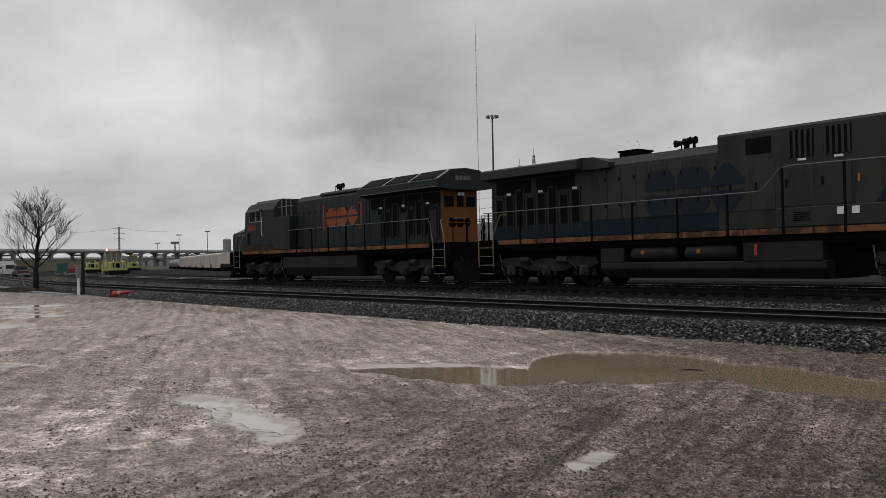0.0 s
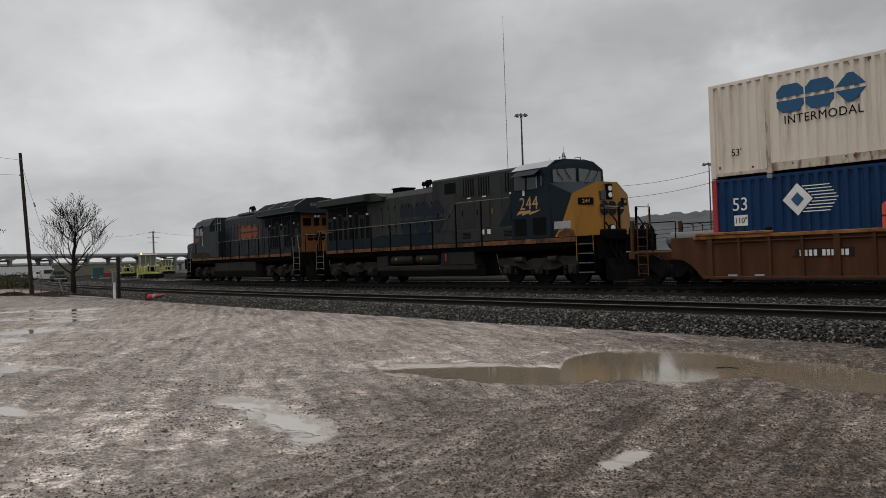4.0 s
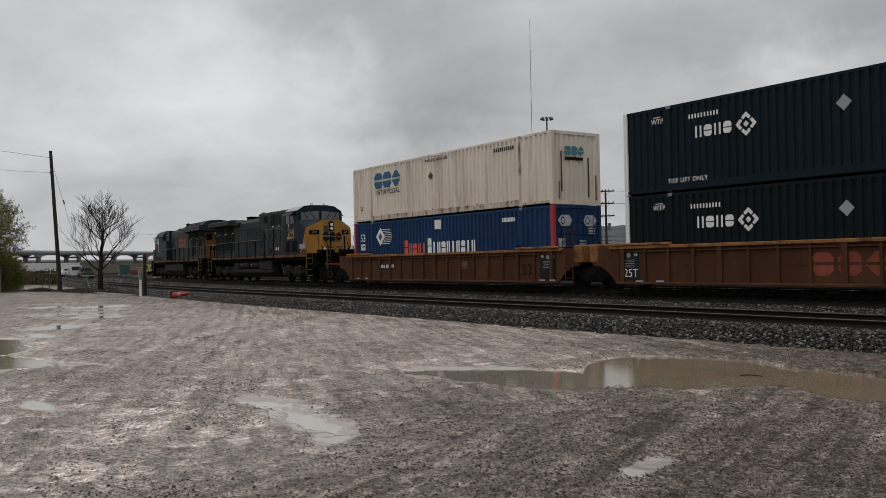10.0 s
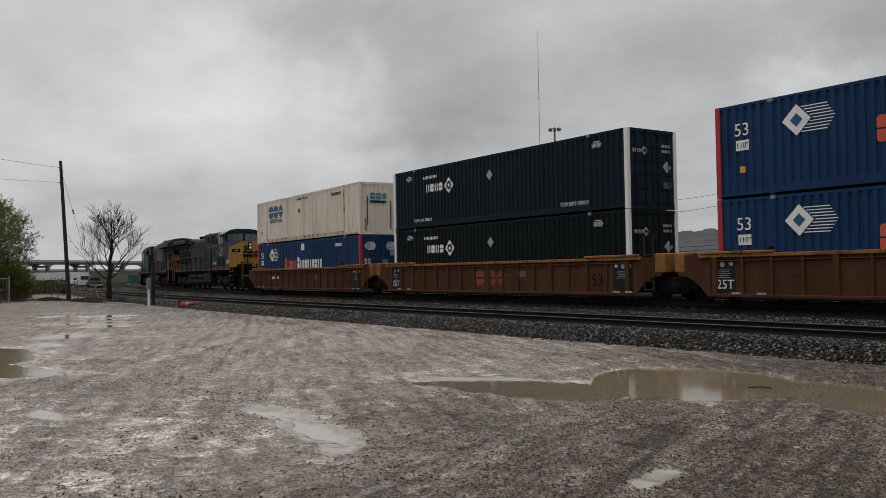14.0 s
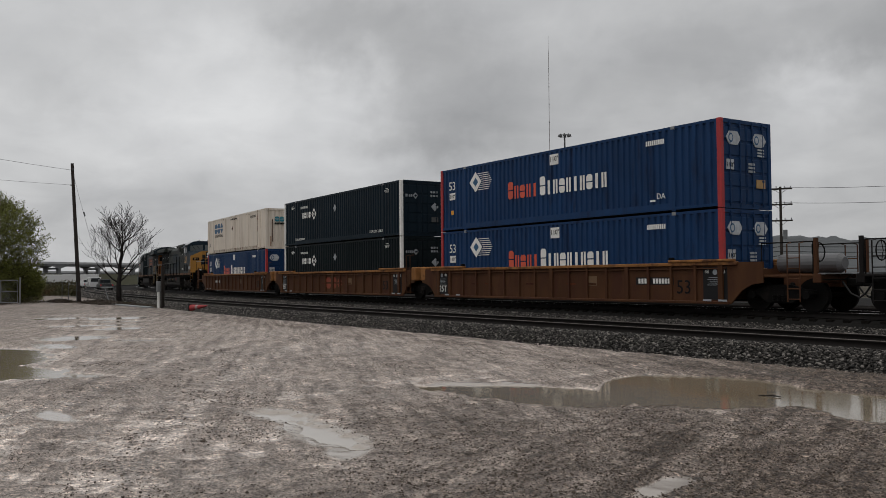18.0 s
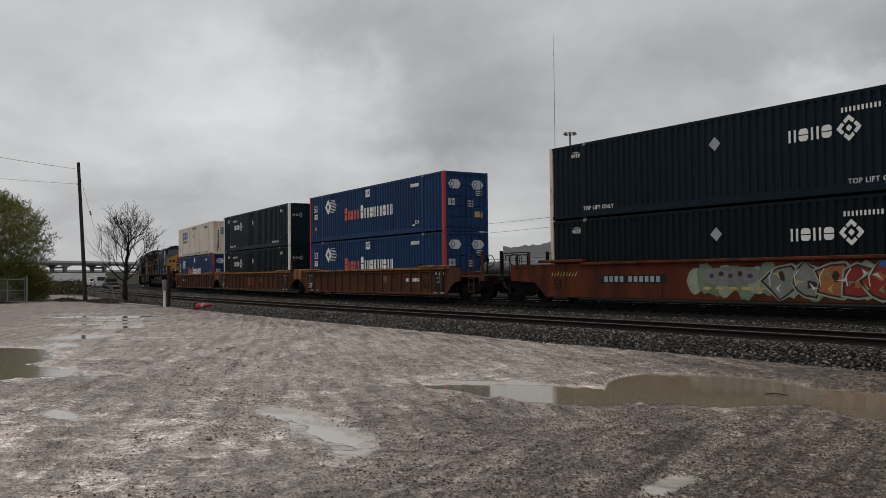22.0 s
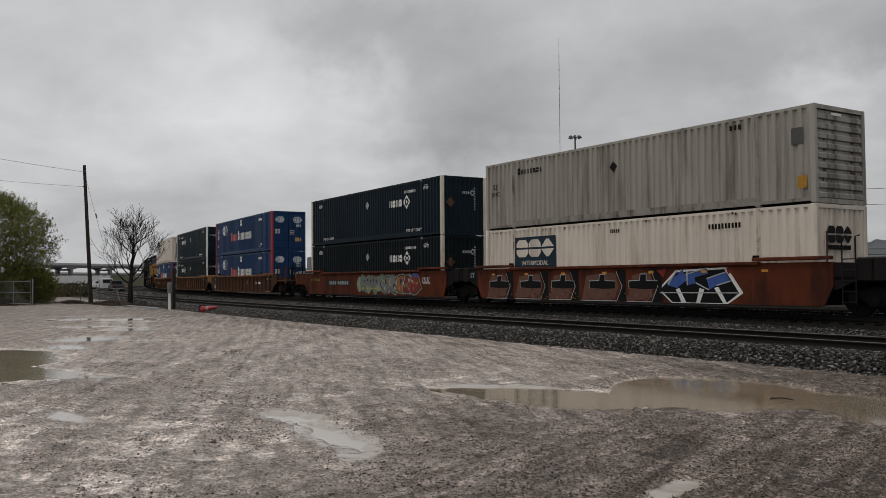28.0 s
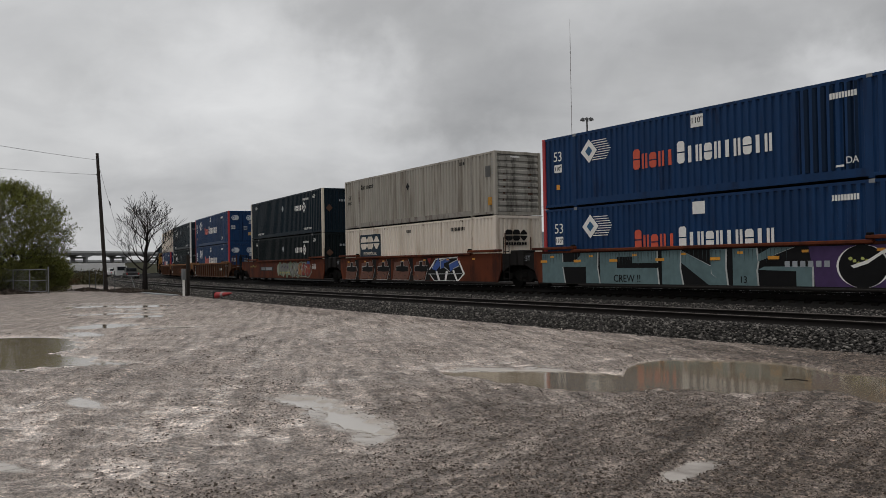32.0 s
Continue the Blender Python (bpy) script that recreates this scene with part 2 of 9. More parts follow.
# ---- materials ----
def material(name, colour, rough=0.6, metal=0.0, vary=0.2, grain=6.0, stain=None, stain_at=0.62, bump=0.15, fine=60.0, spec=0.5, streak=1.0, each=0.0):
    """A surface with grain at two scales, stains with shapes of their own, and fine relief."""
    m = bpy.data.materials.new(name)
    m.use_nodes = True
    nt = m.node_tree
    N, K = nt.nodes, nt.links
    b = N["Principled BSDF"]
    b.inputs["Roughness"].default_value, b.inputs["Metallic"].default_value = rough, metal
    b.inputs["Specular IOR Level"].default_value = spec
    tc = N.new("ShaderNodeTexCoord")
    mp = N.new("ShaderNodeMapping")
    mp.inputs["Scale"].default_value = (1, 1, 1 / streak)
    K.new(tc.outputs["Object"], mp.inputs["Vector"])
    inf = N.new("ShaderNodeObjectInfo")
    sh = N.new("ShaderNodeVectorMath"); sh.operation = "ADD"
    mul = N.new("ShaderNodeMath"); mul.operation = "MULTIPLY"; mul.inputs[1].default_value = 37.0
    K.new(inf.outputs["Random"], mul.inputs[0])
    K.new(mp.outputs[0], sh.inputs[0]); K.new(mul.outputs[0], sh.inputs[1])
    n1 = N.new("ShaderNodeTexNoise"); n1.inputs["Scale"].default_value = grain; n1.inputs["Detail"].default_value = 6
    n2 = N.new("ShaderNodeTexNoise"); n2.inputs["Scale"].default_value = grain * 0.13; n2.inputs["Detail"].default_value = 4
    n3 = N.new("ShaderNodeTexNoise"); n3.inputs["Scale"].default_value = fine; n3.inputs["Detail"].default_value = 3
    for n in (n1, n2, n3):
        K.new(sh.outputs[0], n.inputs["Vector"])
    s = N.new("ShaderNodeMath"); s.operation = "ADD"
    K.new(n1.outputs["Fac"], s.inputs[0]); K.new(n2.outputs["Fac"], s.inputs[1])
    mr = N.new("ShaderNodeMapRange")
    for key, value in (("From Min", 0.6), ("From Max", 1.4), ("To Min", 1 - vary), ("To Max", 1 + vary)):
        mr.inputs[key].default_value = value
    K.new(s.outputs[0], mr.inputs["Value"])
    sc = N.new("ShaderNodeVectorMath"); sc.operation = "SCALE"
    sc.inputs[0].default_value = colour
    K.new(mr.outputs[0], sc.inputs["Scale"])
    top = sc.outputs[0]
    if each:
        er = N.new("ShaderNodeMapRange")
        er.inputs["To Min"].default_value, er.inputs["To Max"].default_value = 1 - each, 1 + each
        K.new(inf.outputs["Random"], er.inputs["Value"])
        es = N.new("ShaderNodeVectorMath"); es.operation = "SCALE"
        K.new(top, es.inputs[0]); K.new(er.outputs[0], es.inputs["Scale"])
        top = es.outputs[0]
    if stain:
        st = N.new("ShaderNodeTexNoise"); st.inputs["Scale"].default_value = grain * 0.45; st.inputs["Detail"].default_value = 8; st.inputs["Roughness"].default_value = 0.65
        K.new(sh.outputs[0], st.inputs["Vector"])
        rp = N.new("ShaderNodeMapRange")
        rp.inputs["From Min"].default_value, rp.inputs["From Max"].default_value = stain_at - 0.07, stain_at + 0.07
        K.new(st.outputs["Fac"], rp.inputs["Value"])
        mx = N.new("ShaderNodeMix"); mx.data_type = "RGBA"
        K.new(rp.outputs[0], mx.inputs[0]); K.new(top, mx.inputs[6])
        mx.inputs[7].default_value = (*stain, 1)
        top = mx.outputs[2]
    K.new(top, b.inputs["Base Color"])
    rr = N.new("ShaderNodeMapRange")
    rr.inputs["To Min"].default_value, rr.inputs["To Max"].default_value = max(rough - 0.12, 0.02), min(rough + 0.12, 1)
    K.new(n1.outputs["Fac"], rr.inputs["Value"]); K.new(rr.outputs[0], b.inputs["Roughness"])
    if bump:
        bp = N.new("ShaderNodeBump"); bp.inputs["Strength"].default_value = bump; bp.inputs["Distance"].default_value = 0.01
        K.new(n3.outputs["Fac"], bp.inputs["Height"]); K.new(bp.outputs[0], b.inputs["Normal"])
    return m


def glowing(name, colour, strength):
    m = bpy.data.materials.new(name)
    m.use_nodes = True
    b = m.node_tree.nodes["Principled BSDF"]
    b.inputs["Base Color"].default_value = (*colour, 1)
    b.inputs["Emission Color"].default_value, b.inputs["Emission Strength"].default_value = (*colour, 1), strength
    return m

# ---- the line of the tracks: straight past the lot, then bending away in a wide curve ----
D_MAIN = 23.94            # centre of the train's track from the lot's edge line
BEND_AT, BEND_RAMP, BEND_K = 11.7, 22.4, 0.00194
_g = np.arange(-120, 420, 0.5)
_k = BEND_K * np.clip((_g - BEND_AT) / BEND_RAMP, 0, 1)
_th = np.concatenate([[0], np.cumsum((_k[1:] + _k[:-1]) / 2 * 0.5)])
_mid = (_th[1:] + _th[:-1]) / 2
_X = np.concatenate([[0], np.cumsum(-np.cos(_mid) * 0.5)])
_X -= _X[240]
_Y = np.concatenate([[0], np.cumsum(np.sin(_mid) * 0.5)])


def line(s, off=0.0):
    """World x, y and heading at s metres along the main track; off: metres towards the lot."""
    x, y, th = np.interp(s, _g, _X), np.interp(s, _g, _Y), np.interp(s, _g, _th)
    return x - off * np.sin(th), D_MAIN + y - off * np.cos(th), th


RAIL_MAIN, RAIL_NEAR, OFF_NEAR = 0.59, 0.47, 7.8

# tyre tracks on the lot: centre x, y, radius, half width, slant of the bars
TYRES = ((15.9, 57.2, 60.0, 0.20, 0.9), (15.9, 57.2, 61.8, 0.20, 0.9), (19.5, 58.0, 62.6, 0.22, -0.8), (19.5, 58.0, 64.6, 0.22, -0.8),
         (-30, -20, 28.0, 0.20, 0.7), (-30, -20, 26.4, 0.20, 0.7), 
         (-17.4, -0.8, 14.2, 0.22, 0.8), (-17.4, -0.8, 15.9, 0.22, 0.8), (30, 20, 42.0, 0.22, -0.9), (30, 20, 43.9, 0.22, -0.9))
# thin standing water: centre x, y, half length, half width, turn in degrees
FILMS = ((-9.85, 4.38, 0.95, 0.42, 8), (-8.45, 4.16, 1.1, 0.40, -4), (-7.55, 4.0, 0.45, 0.25, -30), (-11.7, 2.05, 0.7, 0.20, 8), (-8.35, 0.82, 0.5, 0.12, 20),
         (-4.75, 5.4, 0.5, 0.15, 105), (-11.0, 7.9, 0.7, 0.5, 50), (-10.3, 8.4, 0.5, 0.9, 50), (-16.6, 3.15, 0.7, 0.35, 50), (-24, 4.2, 1.2, 0.5, 10))
# the wide puddle: along its length (50 degrees from +x), its near and its far shore
SHORE = ((-1.85, 13.4, 13.45), (-1.48, 12.9, 13.58), (-0.94, 12.58, 13.64), (-0.2, 11.75, 13.62), (0.49, 11.41, 13.42), (1.05, 11.39, 13.2), (1.22, 11.5, 14.1), (1.6, 11.66, 15.06), (2.1, 11.46, 15.25),
         (3.3, 11.57, 15.03), (3.58, 11.3, 14.8), (3.7, 10.75, 14.65), (3.94, 10.5, 14.4), (4.2, 10.3, 13.5), (4.6, 9.9, 12.95), (5.0, 9.5, 12.6), (5.14, 9.35, 11.8), (5.6, 8.9, 11.2), (7.0, 7.6, 9.8), (8.2, 7.2, 7.3))


def shore_depth(x, y):
    """Metres inside the wide puddle's shore line, below zero outside."""
    c, s = math.cos(radians(50)), math.sin(radians(50))
    u, v = x * c + y * s, -x * s + y * c
    at = [q[0] for q in SHORE]
    e = np.minimum(v - np.interp(u, at, [q[1] for q in SHORE]), np.interp(u, at, [q[2] for q in SHORE]) - v)
    return np.where((u < at[0]) | (u > at[-1]), -1.0, e)


def make_mud():
    """Wet limestone mud: pale and smooth over most of the lot, coarser and darker gravel on one side; water films in the hollows."""
    m = bpy.data.materials.new("wet_limestone_mud")
    m.use_nodes = True
    N, K = m.node_tree.nodes, m.node_tree.links
    b = N["Principled BSDF"]
    tc = N.new("ShaderNodeTexCoord")

    def tex(kind, scale, detail=4.0, stretch=(1, 1, 1), rough=0.6):
        mp = N.new("ShaderNodeMapping"); mp.inputs["Scale"].default_value = stretch; mp.inputs["Rotation"].default_value = (0, 0, 0.35)
        K.new(tc.outputs["Object"], mp.inputs["Vector"])
        n = N.new(kind); n.inputs["Scale"].default_value = scale
        if kind == "ShaderNodeTexNoise":
            n.inputs["Detail"].default_value, n.inputs["Roughness"].default_value = detail, rough
        K.new(mp.outputs[0], n.inputs["Vector"])
        return n

    def ramp(sock, a, b2, lo=0.0, hi=1.0):
        r = N.new("ShaderNodeMapRange")
        for key, value in (("From Min", a), ("From Max", b2), ("To Min", lo), ("To Max", hi)):
            r.inputs[key].default_value = value
        K.new(sock, r.inputs["Value"])
        return r.outputs[0]

    def math_n(op, a, b2):
        q = N.new("ShaderNodeMath"); q.operation = op
        for i, v in enumerate((a, b2)):
            if isinstance(v, (int, float)):
                q.inputs[i].default_value = v
            else:
                K.new(v, q.inputs[i])
        return q.outputs[0]

    def mix(fac, a, b2):
        x = N.new("ShaderNodeMix"); x.data_type = "RGBA"
        K.new(fac, x.inputs[0])
        for i, v in ((6, a), (7, b2)):
            if isinstance(v, tuple):
                x.inputs[i].default_value = (*v, 1)
            else:
                K.new(v, x.inputs[i])
        return x.outputs[2]
    sep = N.new("ShaderNodeSeparateXYZ"); K.new(tc.outputs["Object"], sep.inputs[0])
    big = tex("ShaderNodeTexNoise", 0.20, 5, (1, 1, 1))
    mid = tex("ShaderNodeTexNoise", 0.8, 8, (0.7, 1.4, 1), 0.62)
    patch = tex("ShaderNodeTexNoise", 2.2, 8, (0.7, 1.4, 1), 0.62)
    crumb = tex("ShaderNodeTexNoise", 7.0, 6, (1.0, 1.15, 1), 0.68)
    small = tex("ShaderNodeTexNoise", 24.0, 6, (0.9, 1.2, 1), 0.75)
    grain = tex("ShaderNodeTexNoise", 75.0, 4, (1, 1, 1), 0.7)
    stones = tex("ShaderNodeTexVoronoi", 46.0)
    # wheels have combed the mud: fine furrows along two lines of travel, cut across by lug prints
    def combed(degrees, along, across):
        c, sn = math.cos(radians(degrees)), math.sin(radians(degrees))
        u = math_n("ADD", math_n("MULTIPLY", sep.outputs["X"], c * along), math_n("MULTIPLY", sep.outputs["Y"], sn * along))
        v = math_n("ADD", math_n("MULTIPLY", sep.outputs["X"], -sn * across), math_n("MULTIPLY", sep.outputs["Y"], c * across))
        xyz = N.new("ShaderNodeCombineXYZ"); K.new(u, xyz.inputs[0]); K.new(v, xyz.inputs[1])
        n = N.new("ShaderNodeTexNoise")
        n.inputs["Scale"].default_value, n.inputs["Detail"].default_value, n.inputs["Roughness"].default_value, n.inputs["Distortion"].default_value = 1.0, 4.0, 0.6, 0.3
        K.new(xyz.outputs[0], n.inputs["Vector"])
        return n.outputs["Fac"]
    far_line, near_line = combed(157, 0.35, 4.5), combed(112, 0.4, 5.0)
    lugs = combed(150, 11.0, 1.6)
    way = ramp(math_n("ADD", sep.outputs["X"], math_n("MULTIPLY", math_n("SUBTRACT", big.outputs["Fac"], 0.5), 9.0)), -8.5, -6.0)
    furrow = math_n("ADD", math_n("MULTIPLY", far_line, math_n("SUBTRACT", 1.0, way)), math_n("MULTIPLY", near_line, way))
    # gravel takes over towards the east side of the lot
    east = ramp(math_n("ADD", sep.outputs["X"], math_n("MULTIPLY", sep.outputs["Y"], 0.42)), -7.8, -0.4)
    g = math_n("ADD", east, math_n("MULTIPLY", math_n("SUBTRACT", big.outputs["Fac"], 0.5), 0.9))
    g = math_n("ADD", g, math_n("MULTIPLY", math_n("SUBTRACT", mid.outputs["Fac"], 0.5), 1.0))
    g = math_n("ADD", g, math_n("MULTIPLY", math_n("SUBTRACT", patch.outputs["Fac"], 0.5), 1.2))
    g = math_n("ADD", g, math_n("MULTIPLY", math_n("SUBTRACT", furrow, 0.5), -1.6))
    g = math_n("ADD", g, ramp(sep.outputs["Y"], 10.5, 13.0, 0.0, 0.42))
    g = math_n("SUBTRACT", g, ramp(sep.outputs["Y"], 6.5, 3.5, 0.0, 0.22))
    gravel = ramp(g, 0.10, 0.95)
    # tyre tracks: bands of arcs, their bars cut slantwise
    track, tread = None, None      # bands and bars of all the tracks
    for cx, cy, rad, half, slant in TYRES:
        dx, dy = math_n("SUBTRACT", sep.outputs["X"], cx), math_n("SUBTRACT", sep.outputs["Y"], cy)
        r = math_n("SQRT", math_n("ADD", math_n("MULTIPLY", dx, dx), math_n("MULTIPLY", dy, dy)), 0.0)
        off = math_n("SUBTRACT", r, rad)
        band = ramp(math_n("ABSOLUTE", off, 0.0), half, half * 0.75)
        arc = math_n("MULTIPLY", math_n("ARCTAN2", dy, dx), rad)
        bars = math_n("SINE", math_n("ADD", math_n("MULTIPLY", arc, 62.0), math_n("MULTIPLY", off, 62.0 * slant)), 0.0)
        bars = math_n("MULTIPLY", bars, band)
        track = band if track is None else math_n("MAXIMUM", track, band)
        tread = bars if tread is None else math_n("ADD", tread, bars)
    worn = math_n("MULTIPLY", track, ramp(patch.outputs["Fac"], 0.42, 0.58))
    bars = math_n("MULTIPLY", math_n("MULTIPLY", tread, ramp(crumb.outputs["Fac"], 0.40, 0.56)), ramp(mid.outputs["Fac"], 0.40, 0.54))
    gravel = math_n("MULTIPLY", gravel, math_n("SUBTRACT", 1.0, math_n("MULTIPLY", worn, 0.3)))
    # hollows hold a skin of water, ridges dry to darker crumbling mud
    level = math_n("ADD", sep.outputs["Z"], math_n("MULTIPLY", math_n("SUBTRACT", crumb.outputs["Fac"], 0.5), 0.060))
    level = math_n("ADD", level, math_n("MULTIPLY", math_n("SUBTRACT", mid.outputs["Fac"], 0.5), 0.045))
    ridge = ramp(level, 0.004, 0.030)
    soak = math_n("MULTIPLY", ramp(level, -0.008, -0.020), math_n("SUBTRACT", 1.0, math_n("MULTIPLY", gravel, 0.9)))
    pale = mix(ramp(patch.outputs["Fac"], 0.36, 0.62), (0.315, 0.259, 0.223), (0.490, 0.416, 0.368))
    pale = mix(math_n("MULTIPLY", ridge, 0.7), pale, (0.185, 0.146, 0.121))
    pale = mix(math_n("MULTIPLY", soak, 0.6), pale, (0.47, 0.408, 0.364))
    coarse = mix(ramp(crumb.outputs["Fac"], 0.36, 0.62), (0.072, 0.053, 0.041), (0.235, 0.182, 0.145))
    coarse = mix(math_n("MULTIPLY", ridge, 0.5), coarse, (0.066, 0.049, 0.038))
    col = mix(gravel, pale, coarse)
    # loose dark and light grains
    cell = N.new("ShaderNodeRGBToBW"); K.new(stones.outputs["Color"], cell.inputs[0])
    dark = ramp(cell.outputs[0], 0.34, 0.28)
    light = ramp(cell.outputs[0], 0.70, 0.80)
    many = math_n("ADD", math_n("MULTIPLY", gravel, 0.75), math_n("MULTIPLY", ridge, 0.2))
    k1 = math_n("ADD", math_n("SUBTRACT", 1.0, math_n("MULTIPLY", dark, math_n("MULTIPLY", many, 0.6))), math_n("MULTIPLY", light, math_n("MULTIPLY", many, 0.8)))
    k2 = ramp(crumb.outputs["Fac"], 0.36, 0.64, 0.66, 1.30)
    k3 = math_n("MULTIPLY", ramp(small.outputs["Fac"], 0.40, 0.60, 0.42, 1.52), ramp(grain.outputs["Fac"], 0.38, 0.62, 0.62, 1.36))
    k4 = math_n("ADD", math_n("ADD", 1.0, math_n("MULTIPLY", bars, 0.45)), math_n("MULTIPLY", worn, 0.12))
    k5 = math_n("MULTIPLY", ramp(furrow, 0.36, 0.64, 0.74, 1.26), ramp(lugs, 0.38, 0.62, 0.82, 1.18))
    tot = math_n("MULTIPLY", math_n("MULTIPLY", math_n("MULTIPLY", k1, k2), math_n("MULTIPLY", k3, k4)), k5)
    # thin milky water standing on the mud
    film = None
    for cx, cy, a, b2, turn in FILMS:
        c, s = math.cos(radians(turn)), math.sin(radians(turn))
        dx, dy = math_n("SUBTRACT", sep.outputs["X"], cx), math_n("SUBTRACT", sep.outputs["Y"], cy)
        u = math_n("ADD", math_n("MULTIPLY", dx, c / a), math_n("MULTIPLY", dy, s / a))
        v = math_n("ADD", math_n("MULTIPLY", dx, -s / b2), math_n("MULTIPLY", dy, c / b2))
        e = math_n("SUBTRACT", 1.0, math_n("ADD", math_n("MULTIPLY", u, u), math_n("MULTIPLY", v, v)))
        film = e if film is None else math_n("MAXIMUM", film, e)
    film = math_n("MAXIMUM", film, -1.2)
    ragged = math_n("ADD", film, math_n("MULTIPLY", math_n("SUBTRACT", patch.outputs["Fac"], 0.5), 2.4))
    ragged = math_n("ADD", ragged, math_n("MULTIPLY", math_n("SUBTRACT", small.outputs["Fac"], 0.5), 0.8))
    wet = ramp(ragged, 0.05, 0.45)
    # the mud's colour grows darker towards the road
    tot = math_n("MULTIPLY", tot, ramp(sep.outputs["X"], -22.0, -46.0, 1.0, 0.66))
    sc = N.new("ShaderNodeVectorMath"); sc.operation = "SCALE"
    K.new(col, sc.inputs[0]); K.new(tot, sc.inputs["Scale"])
    # beyond the lot the ground is dark cinder and dead grass
    away = math_n("MAXIMUM", ramp(sep.outputs["X"], -100.0, -110.0), ramp(sep.outputs["Y"], 17.0, 19.0))
    away = math_n("MAXIMUM", away, ramp(sep.outputs["Y"], -8.0, -14.0))
    cinder = mix(ramp(big.outputs["Fac"], 0.42, 0.58), (0.060, 0.056, 0.045), (0.115, 0.105, 0.092))
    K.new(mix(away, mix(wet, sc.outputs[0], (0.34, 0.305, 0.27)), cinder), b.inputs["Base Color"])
    sheen = ramp(math_n("ADD", mid.outputs["Fac"], math_n("MULTIPLY", small.outputs["Fac"], 0.45)), 0.62, 0.84)
    rough = math_n("SUBTRACT", 0.56, math_n("MULTIPLY", sheen, 0.16))
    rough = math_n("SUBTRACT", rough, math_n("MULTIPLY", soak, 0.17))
    rough = math_n("ADD", rough, math_n("MULTIPLY", gravel, 0.20))
    rough = math_n("ADD", rough, ramp(sep.outputs["X"], -18.0, -30.0, 0.0, 0.16))
    rough = math_n("MULTIPLY", rough, math_n("SUBTRACT", 1.0, math_n("MULTIPLY", wet, 0.86)))
    rough = math_n("MINIMUM", math_n("ADD", rough, away), 1.0)
    K.new(rough, b.inputs["Roughness"])
    K.new(math_n("SUBTRACT", 0.45, math_n("MULTIPLY", away, 0.45)), b.inputs["Specular IOR Level"])
    bp = N.new("ShaderNodeBump"); bp.inputs["Distance"].default_value = 0.035
    K.new(math_n("SUBTRACT", 1.0, math_n("MAXIMUM", math_n("MULTIPLY", wet, 0.96), math_n("MULTIPLY", soak, 0.8))), bp.inputs["Strength"])
    hsum = math_n("ADD", math_n("MULTIPLY", stones.outputs["Distance"], math_n("MULTIPLY", many, -0.7)), math_n("MULTIPLY", small.outputs["Fac"], 1.5))
    hsum = math_n("ADD", hsum, math_n("MULTIPLY", crumb.outputs["Fac"], 2.6))
    hsum = math_n("ADD", hsum, math_n("MULTIPLY", bars, 0.55))
    hsum = math_n("ADD", hsum, math_n("ADD", math_n("MULTIPLY", furrow, 3.0), math_n("MULTIPLY", lugs, 1.4)))
    K.new(hsum, bp.inputs["Height"]); K.new(bp.outputs[0], b.inputs["Normal"])
    return m


mud = make_mud()
# bed, rail sides and ties: under-train shade is put into these near-black colours
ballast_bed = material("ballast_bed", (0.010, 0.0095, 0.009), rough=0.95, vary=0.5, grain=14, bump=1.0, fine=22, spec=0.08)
rail_steel = material("rail_steel_brown", (0.012, 0.010, 0.009), spec=0.2, rough=0.75, metal=0.1, vary=0.3, grain=9)
rail_head = material("rail_head_polished", (0.5, 0.49, 0.48), rough=0.25, metal=1.0, vary=0.1, grain=9, bump=0.02)
rail_dull = material("rail_head_dull", (0.10, 0.085, 0.075), rough=0.5, metal=0.6, vary=0.3, grain=9, bump=0.02)
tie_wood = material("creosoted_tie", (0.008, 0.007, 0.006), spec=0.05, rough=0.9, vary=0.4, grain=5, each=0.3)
water_milky = material("milky_shallow_water", (0.34, 0.305, 0.265), rough=0.05, vary=0.2, grain=0.9, bump=0.0, spec=0.5)
water_brown = material("muddy_water", (0.185, 0.152, 0.108), rough=0.03, vary=0.15, grain=0.6, bump=0.0, spec=0.5)

# ---- ground ----
BASINS = (  # x, y, half length, half width, turn in degrees, depth
    (-9.9, 4.45, 0.62, 0.24, 10, 0.045), (-8.5, 4.22, 0.8, 0.2, -4, 0.045), (-21.8, 2.2, 2.7, 1.35, -8, 0.10), (-18.0, 1.95, 1.6, 1.1, 20, 0.09), (-16.6, 3.15, 0.75, 0.35, 50, 0.05), (-6.9, 14.35, 0.35, 0.8, 50, 0.05),
    (-27.5, 5.3, 0.95, 1.1, 70, 0.09), (-34.6, 7.5, 1.8, 0.85, 72, 0.10), (-31.9, 7.75, 0.9, 1.1, 72, 0.09), (-40.3, 9.7, 1.2, 1.5, 60, 0.10), (-37.2, 8.7, 1.3, 0.8, 65, 0.09),
    (-25.1, 6.7, 0.8, 0.6, 50, 0.08), (-41.9, 7.5, 1.0, 1.4, 60, 0.09), (-45.0, 9.0, 1.6, 1.0, 70, 0.07))
WATER = -0.035


